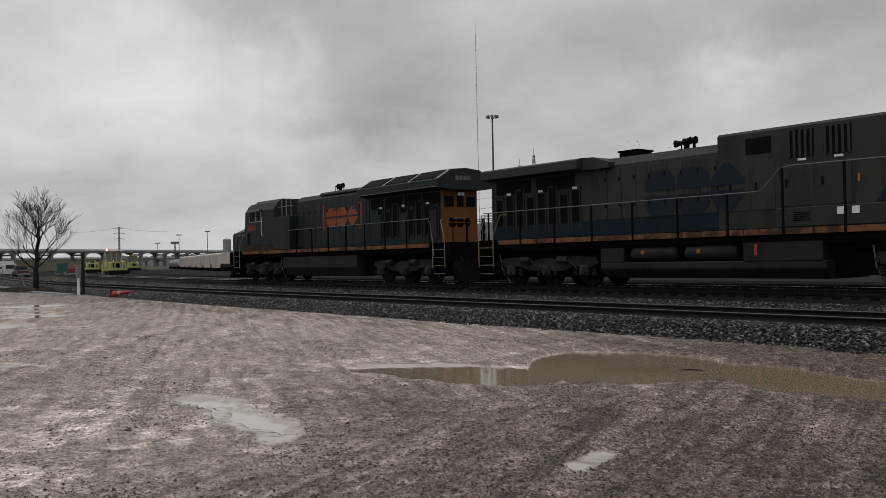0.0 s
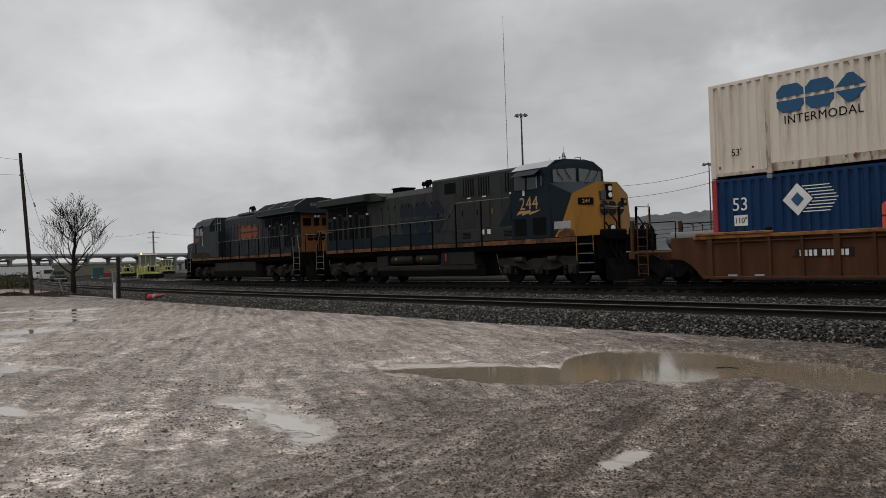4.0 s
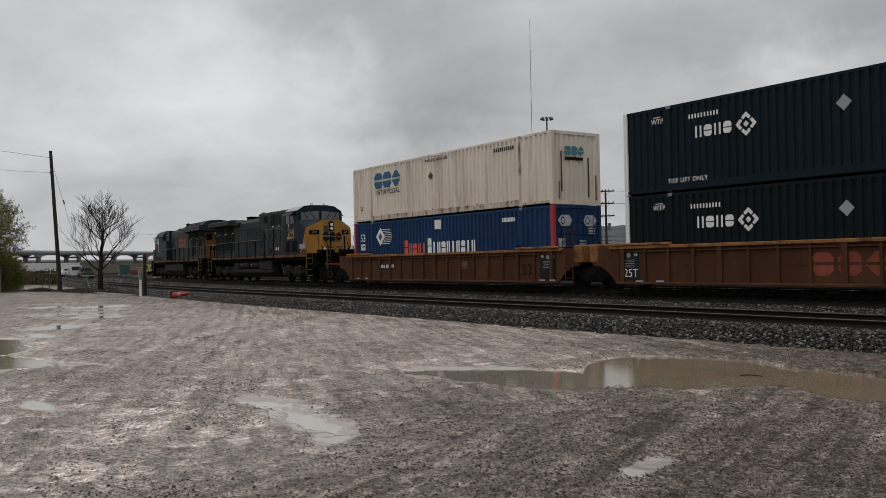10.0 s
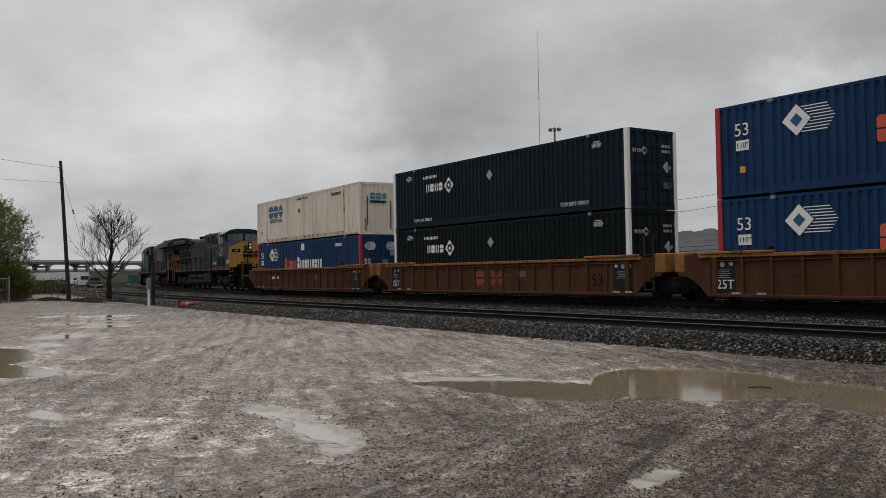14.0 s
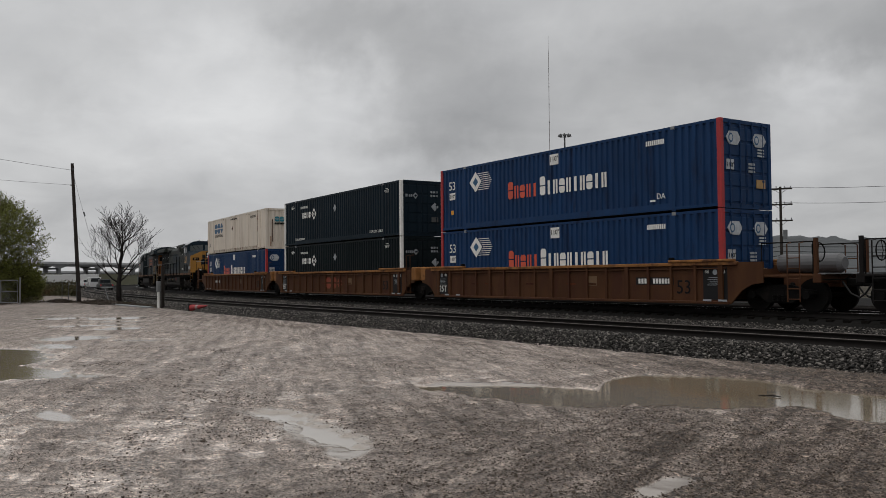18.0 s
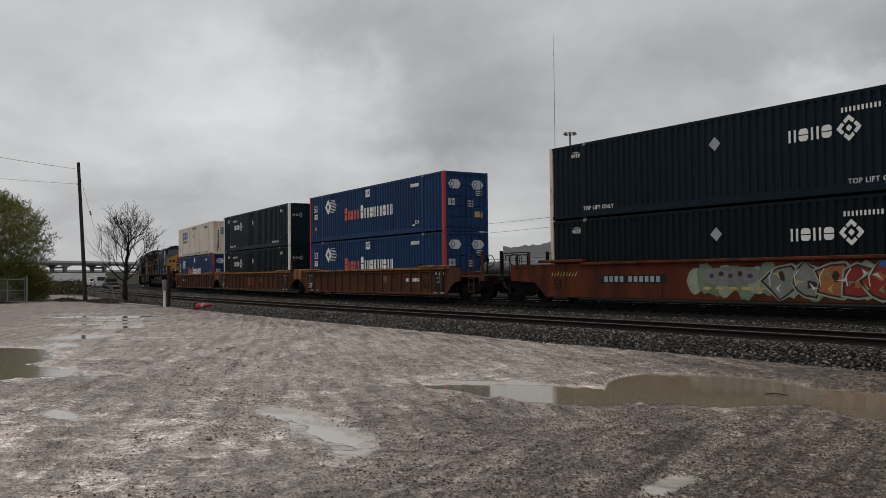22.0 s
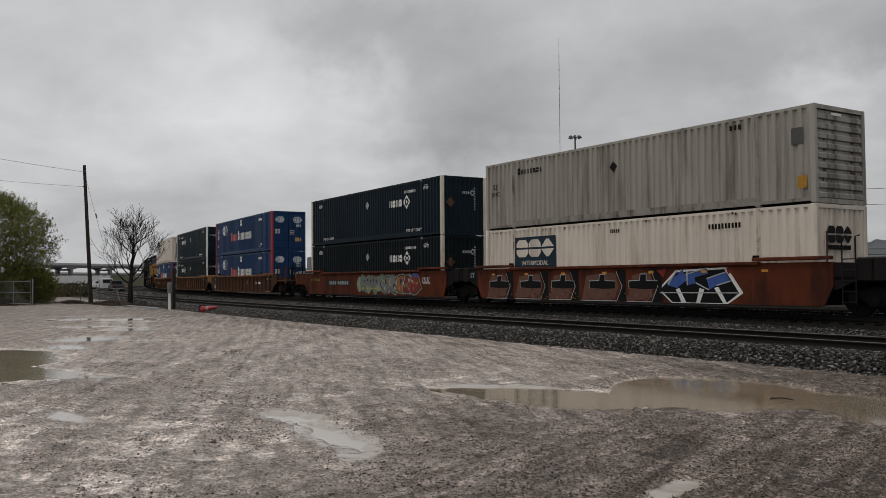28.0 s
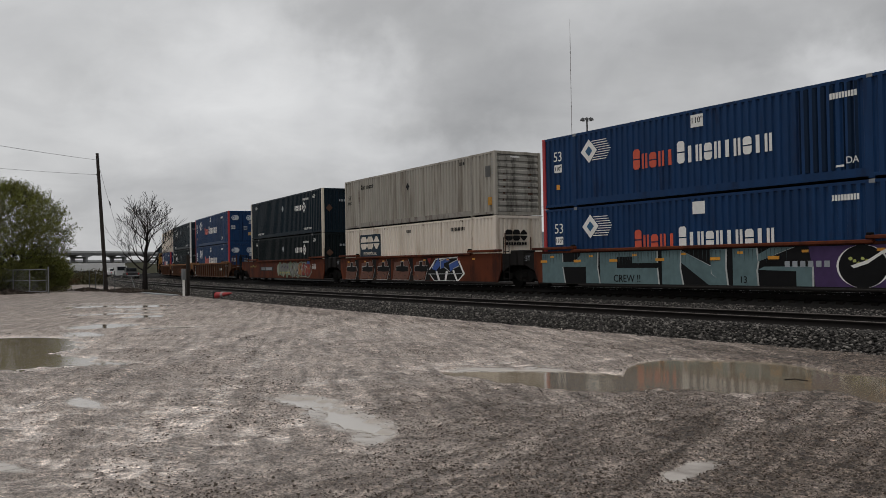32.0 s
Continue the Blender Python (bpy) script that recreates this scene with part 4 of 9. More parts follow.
def make_well(label, paint, ribbed, ends, dark_ends=False):
    """One well unit. ends: 'c' for a coupler end, 'j' for a joint with the next unit, front then rear."""
    w = thing("well_car", Matrix.Identity(4), label, "well car", "well cars of the train")
    top, low = (1.50, 0.20) if ribbed else (1.56, 0.21)
    for sg in (1, -1):
        y0, y1 = sorted((sg * 1.34, sg * 1.41))
        if ribbed:
            prof = [(-9.6, top), (9.6, top), (9.6, 0.86), (9.2, 0.80), (8.85, 0.62), (8.55, 0.32), (8.42, low), (-8.42, low), (-8.55, 0.32), (-8.85, 0.62), (-9.2, 0.80), (-9.6, 0.86)]
        else:
            f, r = (10.5, 0.9) if ends[0] == "c" else (8.6, 0.9), (10.5, 0.9) if ends[1] == "c" else (8.6, 0.9)
            prof = [(-r[0], top - 0.04), (f[0], top - 0.04), (f[0], 0.88), (8.95 if f[0] > 9 else 8.6, 0.80), (8.35, 0.3), (8.25, low), (-8.25, low), (-8.35, 0.3), (-8.95 if r[0] > 9 else -8.6, 0.80), (-r[0], 0.88)]
        part("side_sheet", slab(bmesh.new(), prof, "y", y0, y1), paint, w)
        a, b = sorted((sg * 1.33, sg * 1.50))
        if ribbed:
            part("top_chord", boxes((-8.7, 8.7, a, b, top - 0.09, top + 0.02), bevel=0.015), well_chord, w)
            part("bottom_chord", boxes((-8.4, 8.4, a, b, low - 0.02, low + 0.07), bevel=0.015), paint, w)
            part("train_line_pipe", rods([(-8.3, sg * 1.45, top - 0.19), (8.3, sg * 1.45, top - 0.19)], 0.025, 6), paint, w)
            for i in range(17):
                x = -8.1 + i * 1.0125
                r0, r1 = sorted((sg * 1.405, sg * (1.485 if i % 4 else 1.495)))
                wd = 0.045 if i % 4 else 0.09
                part("side_rib", boxes((x - wd, x + wd, r0, r1, low + 0.07, top - 0.09)), paint, w)
        else:
            part("top_chord", boxes((-6.2, 6.2, a, b, top - 0.10, top + 0.01), bevel=0.02), paint, w)
            part("bottom_chord", slab(bmesh.new(), [(-8.2, low), (8.2, low), (8.2, low + 0.04), (-8.2, low + 0.04)], "y", *sorted((sg * 1.40, sg * 1.45))), under_dark, w)
            for i in range(7):
                x = -6.9 + i * 2.3
                part("side_rib", boxes((x - 0.03, x + 0.03, *sorted((sg * 1.405, sg * 1.4112)), low + 0.06, top - 0.1)), paint, w)
                if ends[0] == "j":
                    part("reflector", boxes((x + 0.4, x + 0.62, *sorted((sg * 1.405, sg * 1.425)), 1.25, 1.33)), reflect_yellow, w, "yellow reflective strip")
        for e, name in ((1, "guide_plate"), (-1, "guide_plate")):
            x0, x1 = sorted((e * 6.0, e * 8.6))
            part(name, boxes((x0, x1, a, b + (0.03 if sg > 0 else 0), top + 0.02, top + (0.11 if ribbed else 0.13)), bevel=0.02), well_chord if ribbed else paint, w)
            part("latch_pin", boxes((e * 6.1 - 0.08, e * 6.1 + 0.08, *sorted((sg * 1.36, sg * 1.52)), top + 0.1, top + 0.2), bevel=0.02), dark_steel, w)
    part("well_floor", boxes((-8.3, 8.3, -1.3, 1.3, 0.27, 0.33)), dark_steel, w)
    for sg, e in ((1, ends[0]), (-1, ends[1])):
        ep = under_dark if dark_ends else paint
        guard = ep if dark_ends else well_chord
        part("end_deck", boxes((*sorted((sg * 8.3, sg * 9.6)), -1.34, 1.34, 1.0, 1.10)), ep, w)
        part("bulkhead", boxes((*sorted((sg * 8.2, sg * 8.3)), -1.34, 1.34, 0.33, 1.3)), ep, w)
        if e == "c":
            s = part("end_sill", boxes((*sorted((sg * 9.6, sg * 11.5)), -0.4, 0.4, 0.72, 1.10), (*sorted((sg * 11.2, sg * 11.45)), -1.35, 1.35, 0.85, 1.12), (*sorted((sg * 9.5, sg * 11.3)), 0.9, 1.34, 1.02, 1.10), (*sorted((sg * 9.5, sg * 11.3)), -1.34, -0.9, 1.02, 1.10), bevel=0.02), ep, w)
            part("coupler", boxes((*sorted((sg * 11.4, sg * 11.96)), -0.13, 0.13, 0.74, 0.98), bevel=0.03), dark_steel, w)
            part("uncoupling_lever", rods([(sg * 11.5, -1.3, 0.95), (sg * 11.55, -0.3, 0.95), (sg * 11.55, 0.0, 1.05), (sg * 11.55, 0.3, 0.95), (sg * 11.5, 1.3, 0.95)], 0.018, 6), dark_steel, w)
            bm = rod(bmesh.new(), (sg * 9.0, -0.45, 1.44), (sg * 11.0, -0.45, 1.44), 0.30, 18)
            rod(bm, (sg * 11.0, -0.45, 1.44), (sg * 11.13, -0.45, 1.44), 0.30, 18, 0.18)
            part("air_reservoir", bm, reservoir_grey, w, "grey painted air tank")
            bw = rods([(sg * 10.9, 0.75, 1.1), (sg * 10.9, 0.75, 1.95)], 0.04, 6)
            wheel_p = part("brake_stand", bw, dark_steel, w)
            ring = [(sg * 11.05, 0.75 + 0.28 * math.cos(k * math.pi / 6), 1.75 + 0.28 * math.sin(k * math.pi / 6)) for k in range(13)]
            bm = rods(ring, 0.02, 5)
            for k in range(0, 12, 3):
                rod(bm, ring[k], (sg * 11.0, 0.75, 1.75), 0.012, 5)
            part("brake_wheel", bm, dark_steel, wheel_p)
            for yq in (1.3, -1.3):
                part("end_rail", rods([(sg * 9.5, yq, 1.1), (sg * 9.5, yq, 2.05), (sg * 11.2, yq, 2.05), (sg * 11.2, yq, 1.1)], 0.022, 6), dark_steel, w)
                part("end_post", boxes((sg * 11.3 - 0.05, sg * 11.3 + 0.05, yq - 0.05, yq + 0.05, 1.1, 2.15)), ep, w)
            part("crossover_step", boxes((*sorted((sg * 11.2, sg * 11.6)), -1.3, 1.3, 1.10, 1.14)), galv, w)
            for yq in (1, -1):
                end_ladder(w, sg * 10.7, yq, 2.0, ep)
            for q in (-0.3, 0.35):
                part("air_hose", rods([(sg * 11.5, q, 0.9), (sg * 11.75, q, 0.55), (sg * 11.97, q * 0.8, 0.42)], 0.028, 6), black_rubber, w)
        else:
            part("joint_beam", boxes((*sorted((sg * 9.4, sg * 9.93)), -0.45, 0.45, 0.70, 1.15), bevel=0.04), dark_steel, w)
            for s2 in (1, -1):
                part("joint_guard", boxes((*sorted((sg * 9.3, sg * 9.75)), *sorted((s2 * 0.75, s2 * 1.42)), 0.95, 1.62), bevel=0.04), guard, w)
            if dark_ends:
                for s2 in (1, -1):
                    part("end_sheet", slab(bmesh.new(), [(sg * 8.6, 1.5), (sg * 9.9, 1.46), (sg * 9.9, 1.02), (sg * 9.2, 0.95), (sg * 8.6, 0.70)], "y", *sorted((s2 * 1.28, s2 * 1.34))), under_dark, w)
            if sg < 0:
                end_ladder(w, -9.15, 1, 2.2, ep)
    for x in ((9.95, -9.95) if ends[0] == "c" else (-9.95,)):
        freight_truck(w, x)
    return w


under_dark = material("near_black_end_paint", (0.009, 0.0075, 0.007), rough=0.8, vary=0.4, grain=4, spec=0.2)
reservoir_grey = material("grey_tank_paint", (0.10, 0.10, 0.104), rough=0.5, vary=0.2, grain=4)
black_rubber = material("black_rubber", (0.012, 0.012, 0.012), rough=0.8, vary=0.2, grain=9)
reflect_yellow = material("yellow_reflective_strip", (0.62, 0.27, 0.02), rough=0.4, vary=0.2, grain=8, bump=0.0)
STACK = [  # centre at 16 s, upper and lower container
    (57.07, "white", "bluebox"), (37.20, "navybox", "darkbox"), (17.30, "bluebox", "bluebox"), (-6.63, "navybox_plain", "darkbox_plain"), (-26.44, "grey", "white"), (-45.97, "bluebox", "bluebox")]
LABELS = {"white": "cream-white corrugated 53-foot container with rust streaks", "bluebox": "blue corrugated 53-foot container with red corner posts and rear doors",
          "navybox": "dark navy corrugated 53-foot container with white corner posts and rear doors", "navybox_plain": "dark navy corrugated 53-foot container with rust-stained white corner posts",
          "darkbox": "green-black corrugated 53-foot container with white corner posts and rear doors", "darkbox_plain": "green-black corrugated 53-foot container with rust-stained white corner posts",
          "grey": "weathered grey corrugated 53-foot container with a rusty ribbed end"}
post_cream = material("rust_stained_white_post", (0.58, 0.52, 0.42), rough=0.55, vary=0.15, grain=5, stain=(0.22, 0.10, 0.05), stain_at=0.62, bump=0.03, streak=3)
KINDS = {"white": make_container(LABELS["white"], cream_paint, cream_paint, "upright"), "bluebox": make_container(LABELS["bluebox"], blue_paint, red_paint),
         "navybox": make_container(LABELS["navybox"], navy_paint, white_paint), "navybox_plain": make_container(LABELS["navybox_plain"], navy_paint, post_cream, "upright"),
         "darkbox": make_container(LABELS["darkbox"], dark_paint, white_paint), "darkbox_plain": make_container(LABELS["darkbox_plain"], dark_paint, post_cream, "upright"),
         "grey": make_container(LABELS["grey"], pool_grey, pool_grey, "plain")}
FIRST = set()


def take(kind):
    if kind not in FIRST:
        FIRST.add(kind)
        return KINDS[kind]
    return copy_thing(KINDS[kind], Matrix.Identity(4))


# all boxes are copied before any marks go on
PLACED = [(s, up, low, take(low), take(up)) for s, up, low in STACK]
Y_OUT = C_W - 0.008


def sign(parent, name, mat, x0, x1, z0, z1, label="", lift=0.0):
    return part(name, boxes((min(x0, x1), max(x0, x1), Y_OUT + lift, Y_OUT + 0.004 + lift, z0, z1)), mat, parent, label)


def diamond(parent, name, mat, x, z, r, lift=0.0, wide=1.0, label=""):
    return part(name, slab(bmesh.new(), [(x - r * wide, z), (x, z - r), (x + r * wide, z), (x, z + r)], "y", Y_OUT + lift, Y_OUT + 0.004 + lift), mat, parent, label)


def word(parent, name, mat, x0, x1, z, heights, gap=0.25, base=None):
    """Plain upright bars in place of a painted name, from x0 (front) to x1."""
    n = len(heights)
    step = (x0 - x1) / n
    for i, h in enumerate(heights):
        sign(parent, name, mat, x0 - i * step, x0 - (i + 1 - gap) * step, z, z + h)


def plain_shape(kind, w, h, t):
    """Outlines of one plain painted shape in a box w by h: p a bar, t twin bars, b a slit block, d a slit lozenge."""
    if kind == "p":
        return [[(w / 2 - t * 0.7, 0), (w / 2 + t * 0.7, 0), (w / 2 + t * 0.7, h), (w / 2 - t * 0.7, h)]]
    if kind == "t":
        return [[(u, 0), (u + t, 0), (u + t, h), (u, h)] for u in (w * 0.10, w * 0.90 - t)]
    c, g = min(w, h) * (0.22 if kind == "b" else 0.42), t * 0.22
    lower = [(c, 0), (w - c, 0), (w, c), (w, h / 2 - g), (0, h / 2 - g), (0, c)]
    return [lower, [(u, h - v) for u, v in lower][::-1]]


def plain_marks(parent, name, mat, kinds, x0, x1, z, h, y, t, label="", face="y", gap=0.16, first=1.0):
    """A row of plain shapes where a name is painted, reading from x0 to x1 (along y on an end face). first: how much taller the first one is."""
    step = (x1 - x0) / len(kinds)
    for i, kind in enumerate(kinds):
        bm = bmesh.new()
        hh = h * first if i == 0 else h
        for out in plain_shape(kind, abs(step) * (1 - gap), hh, t):
            pts = [(x0 + i * step + math.copysign(u, step), z + v) for u, v in out]
            slab(bm, pts, face, y, y + (0.004 if face == "y" else -0.004))
        part(name, bm, mat, parent, label)


def end_sign(parent, name, mat, y0, y1, z0, z1, lift=0.0):
    x = -C_L / 2 - 0.002 - lift
    return part(name, boxes((x, x + 0.03, min(y0, y1), max(y0, y1), z0, z1)), mat, parent)


def end_diamond(parent, name, mat, y, z, r, lift=0.0):
    x = -C_L / 2 - 0.004 - lift
    return part(name, slab(bmesh.new(), [(y - r, z), (y, z - r), (y + r, z), (y, z + r)], "x", x, x + 0.03), mat, parent)


def marks_bluebox(c, variant):
    writing(c, "53", white_paint, (7.1, Y_OUT + 0.004, 1.9), 0.40)
    sign(c, "notice", white_paint, 7.32, 6.86, 1.44, 1.76)
    writing(c, '110"', black_mark, (7.09, Y_OUT + 0.01, 1.52), 0.17)
    d = diamond(c, "badge", white_paint, 5.25, 2.1, 0.46, label="white diamond badge")
    diamond(c, "badge_core", blue_mark, 5.25, 2.1, 0.2, 0.005)
    for k in range(9):
        z = 1.74 + k * 0.09
        r = 0.46 - abs(2.1 - z)
        sign(c, "speed_line", white_paint, 5.2 - r, 4.05 + 0.12 * abs(k - 4) * 0.5, z - 0.014, z + 0.014)
    plain_marks(c, "red_shape", red_mark, "btbtp", 2.9, 0.92, 1.13, 0.54, Y_OUT, 0.10, first=1.35)
    plain_marks(c, "white_shape", white_paint, "bptbtptbpt", 0.82, -3.05, 1.13, 0.56, Y_OUT, 0.10, first=1.35)
    sign(c, "notice", white_paint, 0.2, -0.32, 2.28, 2.70)
    if variant in (1, 2, 4):
        writing(c, '110"', black_mark, (-0.06, Y_OUT + 0.01, 2.42), 0.2)
    word(c, "number_bar", white_paint, -4.9, -5.75, 2.36, [0.17] * 9)
    writing(c, "DA", white_paint, (-5.55, Y_OUT + 0.004, 0.48), 0.2)
    sign(c, "small_mark", white_paint, -5.05, -5.3, 0.40, 0.46)
    if variant == 4:
        for xa, xb in ((-3.9, -5.0), (-5.3, -5.75)):
            part("side_patch", corrugated(bmesh.new(), xb, xa, 0.32, C_H - 0.12, C_W - 0.008, 0.056, 0.28, 1), blue_dull, c, "darker blue repair panel")
    sign(c, "orange_tag", reflect_yellow, 7.2, 7.0, 0.75, 0.95)
    for y in (0.66, -0.66):
        part("end_badge", slab(bmesh.new(), [(y + 0.37, 2.28), (y + 0.2, 2.06), (y - 0.2, 2.06), (y - 0.37, 2.28), (y - 0.2, 2.5), (y + 0.2, 2.5)], "x", -C_L / 2 - 0.004, -C_L / 2 + 0.02), badge_pale, c, "pale six-sided badge")
        for r, m2, li in ((0.15, blue_mark, 0.004), (0.10, badge_pale, 0.008)):
            part("badge_ring", slab(bmesh.new(), [(y + 0.14 + r * 0.8 * math.cos(q * math.pi / 6), 2.28 + r * math.sin(q * math.pi / 6)) for q in range(12)], "x", -C_L / 2 - 0.004 - li, -C_L / 2), m2, c)
    end_sign(c, "end_notice", badge_pale, 1.02, 0.66, 1.25, 1.58)
    writing(c, '110"', black_mark, (-C_L / 2 - 0.007, 0.84, 1.33), 0.15, "rear")
    end_sign(c, "end_notice", hood_tan, -0.5, -0.95, 0.7, 0.98)
    for k in range(3):
        end_sign(c, "end_bar", badge_pale, -0.58, -0.92, 1.75 + k * 0.1, 1.8 + k * 0.1)
        end_sign(c, "end_bar", badge_grey, -0.1, -0.42, 1.2 + k * 0.12, 1.27 + k * 0.12)


def marks_navybox(c, x_logo, x_id, rear_doors):
    plain_marks(c, "white_shape", white_paint, "tbtb", x_logo, x_logo - 1.46, 1.68, 0.37, Y_OUT, 0.07)
    cx = x_logo - 1.92
    for i in range(4):
        an = i * math.pi / 2
        v = lambda r, t: (cx + r * math.cos(an + t), 1.87 + r * math.sin(an + t))
        part("badge", slab(bmesh.new(), [v(0.37, -0.0), v(0.275, math.pi / 4 - 0.12), v(0.17, math.pi / 4 - 0.12), v(0.23, 0.0)], "y", Y_OUT, Y_OUT + 0.004), white_paint, c)
        part("badge", slab(bmesh.new(), [v(0.37, 0.0), v(0.23, 0.0), v(0.17, -math.pi / 4 + 0.12), v(0.275, -math.pi / 4 + 0.12)], "y", Y_OUT, Y_OUT + 0.004), white_paint, c)
    diamond(c, "badge_core", white_paint, cx, 1.87, 0.1)
    diamond(c, "placard_diamond", badge_grey, 0.0, 2.02, 0.23)
    word(c, "number_bar", white_paint, x_id, x_id - 1.2, 2.32, [0.14] * 10, 0.5)
    for x in (5.35, -5.3):
        writing(c, "TOP LIFT ONLY", white_paint, (x, Y_OUT + 0.004, 0.30), 0.15, spacing=1.1)
    for x in (6.55, -6.55):
        writing(c, "WTP", white_paint, (x, Y_OUT + 0.004, 2.34), 0.17)
        sign(c, "small_mark", white_paint, x + 0.16, x - 0.16, 2.55, 2.575)
    y0 = 1.0 if rear_doors else 0.1
    for k in range(4):
        end_sign(c, "end_bar", badge_grey, y0 - k * 0.11, y0 - k * 0.11 - 0.055, 2.03, 2.17)
    end_diamond(c, "end_badge", badge_grey, y0 - 0.58, 2.1, 0.16)
    end_diamond(c, "end_badge_core", navy_paint, y0 - 0.58, 2.1, 0.08, 0.004)
    if rear_doors:
        end_diamond(c, "end_placard", badge_grey, -0.75, 1.55, 0.22)
        for k in range(3):
            end_sign(c, "end_bar", badge_grey, -0.5 - k * 0.16, -0.60 - k * 0.16, 2.27, 2.37)
            end_sign(c, "end_bar", badge_grey, -0.5 - k * 0.16, -0.60 - k * 0.16, 2.08, 2.18)
        end_sign(c, "end_notice", badge_dark, -0.55, -0.95, 0.75, 1.0)
    else:
        end_diamond(c, "end_placard", rust_dark, 0.8, 1.6, 0.24)
        for k in range(9):
            end_sign(c, "end_bar", badge_grey, -0.58, -0.66, 2.3 - k * 0.13, 2.36 - k * 0.13)


def marks_white(c, panel):
    if panel:
        sign(c, "mark_panel", panel_navy, 6.02, 3.38, 1.2, 2.50, "dark navy square panel")
        plain_marks(c, "mark", cream_paint, "bbd", 5.9, 3.45, 1.66, 0.72, Y_OUT + 0.006, 0.19, "plain cream mark", gap=0.06)
        writing(c, "INTERMODAL", cream_paint, (4.7, Y_OUT + 0.012, 1.32), 0.19, spacing=1.05)
        word(c, "number_bar", black_mark, -4.2, -5.5, 2.32, [0.17] * 10, 0.4)
        for k in range(5):
            sign(c, "small_mark", black_mark, 0.3 - k * 0.1, 0.24 - k * 0.1, 2.42, 2.56)
        plain_marks(c, "end_mark", black_mark, "bbd", 0.78, -0.46, 1.75, 0.5, -C_L / 2 - 0.002, 0.12, face="x", gap=0.06)
        for k in range(8):
            end_sign(c, "end_bar", black_mark, 0.75 - k * 0.15, 0.65 - k * 0.15, 1.55, 1.68)
    else:
        plain_marks(c, "mark", blue_mark, "bbd", 5.78, 3.14, 1.68, 0.80, Y_OUT, 0.22, "plain blue mark", gap=0.05)
        writing(c, "INTERMODAL", black_mark, (4.42, Y_OUT + 0.004, 1.36), 0.25, spacing=1.08)
        diamond(c, "placard_diamond", rust_dark, 0.46, 1.88, 0.2)
        writing(c, "WARNING HIGHCUBE", black_mark, (0.0, Y_OUT + 0.004, 2.55), 0.13, spacing=1.05)
        word(c, "number_bar", black_mark, -4.4, -5.8, 2.40, [0.17] * 10, 0.4)
        writing(c, "53'", black_mark, (7.16, Y_OUT + 0.004, 0.64), 0.22)
        plain_marks(c, "end_mark", teal_mark, "bbd", 0.64, -0.44, 1.95, 0.36, -C_L / 2 - 0.002, 0.10, face="x", gap=0.06)
        for k in range(9):
            end_sign(c, "end_bar", black_mark, 0.6 - k * 0.11, 0.52 - k * 0.11, 1.76, 1.88)
    for y, z0, z1 in ((0.82, 0.5, 2.1), (-0.62, 0.3, 1.9), (0.95, 0.2, 0.9), (-1.02, 0.2, 1.2)):
        end_sign(c, "rust_streak", rust_dark if z1 > 1.5 else rust_light, y, y - 0.05, z0, z1, -0.001)
    # rust chips along the bottom rail and posts
    for k in range(26):
        x = random.uniform(-7.9, 7.9)
        z = random.choice((random.uniform(0.16, 0.30), random.uniform(0.16, 0.30), random.uniform(2.66, 2.76)))
        sign(c, "rust_chip", rust_dark if k % 3 else rust_light, x, x - random.uniform(0.02, 0.09), z, z + random.uniform(0.03, 0.11), "", 0.001 + 0.0005 * (k % 3))


def marks_grey(c):
    plain_marks(c, "black_shape", black_mark, "btpptbbp", 5.78, 4.15, 2.24, 0.2, Y_OUT, 0.05, first=1.4)
    writing(c, "53'", black_mark, (7.35, Y_OUT + 0.004, 1.75), 0.24)
    writing(c, "XHC", black_mark, (7.35, Y_OUT + 0.004, 1.45), 0.2)
    diamond(c, "placard_diamond", black_mark, 0.1, 1.96, 0.2)
    sign(c, "repair_patch", badge_dark, -7.3, -7.7, 1.75, 2.25)
    sign(c, "yellow_sticker", sticker_yellow, -7.48, -7.80, 0.45, 0.82)
    word(c, "black_bar", black_mark, -5.1, -5.6, 2.5, [0.16] * 3, 0.4)
    for k in range(6):
        sign(c, "number_bar", badge_grey, -7.82, -7.88, 2.5 - k * 0.13, 2.57 - k * 0.13)
        for y in (0.72, -0.72):
            end_sign(c, "rust_streak", rust_dark, y + random.uniform(-0.1, 0.1), y + random.uniform(0.06, 0.16), 2.15 - k * 0.3, 2.3 - k * 0.3, -0.046)
    end_sign(c, "end_bar", white_paint, 0.4, -0.1, 2.62, 2.7, -0.03)


panel_navy = material("dark_navy_panel", (0.012, 0.026, 0.042), rough=0.6, vary=0.3, grain=5, bump=0.0, spec=0.2)
sticker_yellow = material("faded_yellow_sticker", (0.38, 0.19, 0.03), rough=0.6, vary=0.3, grain=12, bump=0.0, spec=0.2)
badge_grey = material("faded_grey_decal", (0.28, 0.30, 0.32), rough=0.5, vary=0.2, grain=8, bump=0.0)
badge_pale = material("worn_white_decal", (0.40, 0.42, 0.44), rough=0.5, vary=0.3, grain=9, bump=0.0)
badge_dark = material("dark_repair_patch", (0.06, 0.06, 0.058), rough=0.6, vary=0.3, grain=5)
rust_dark = material("dark_rust", (0.075, 0.035, 0.02), rough=0.85, vary=0.4, grain=14)
rust_light = material("orange_rust", (0.22, 0.09, 0.035), rough=0.85, vary=0.4, grain=14)
teal_mark = material("faded_teal_lettering", (0.03, 0.20, 0.26), rough=0.5, vary=0.2, grain=6, bump=0.0)

# ---- wheels and trucks ----
SPUN = []                          # (wheelset, x, radius, direction)


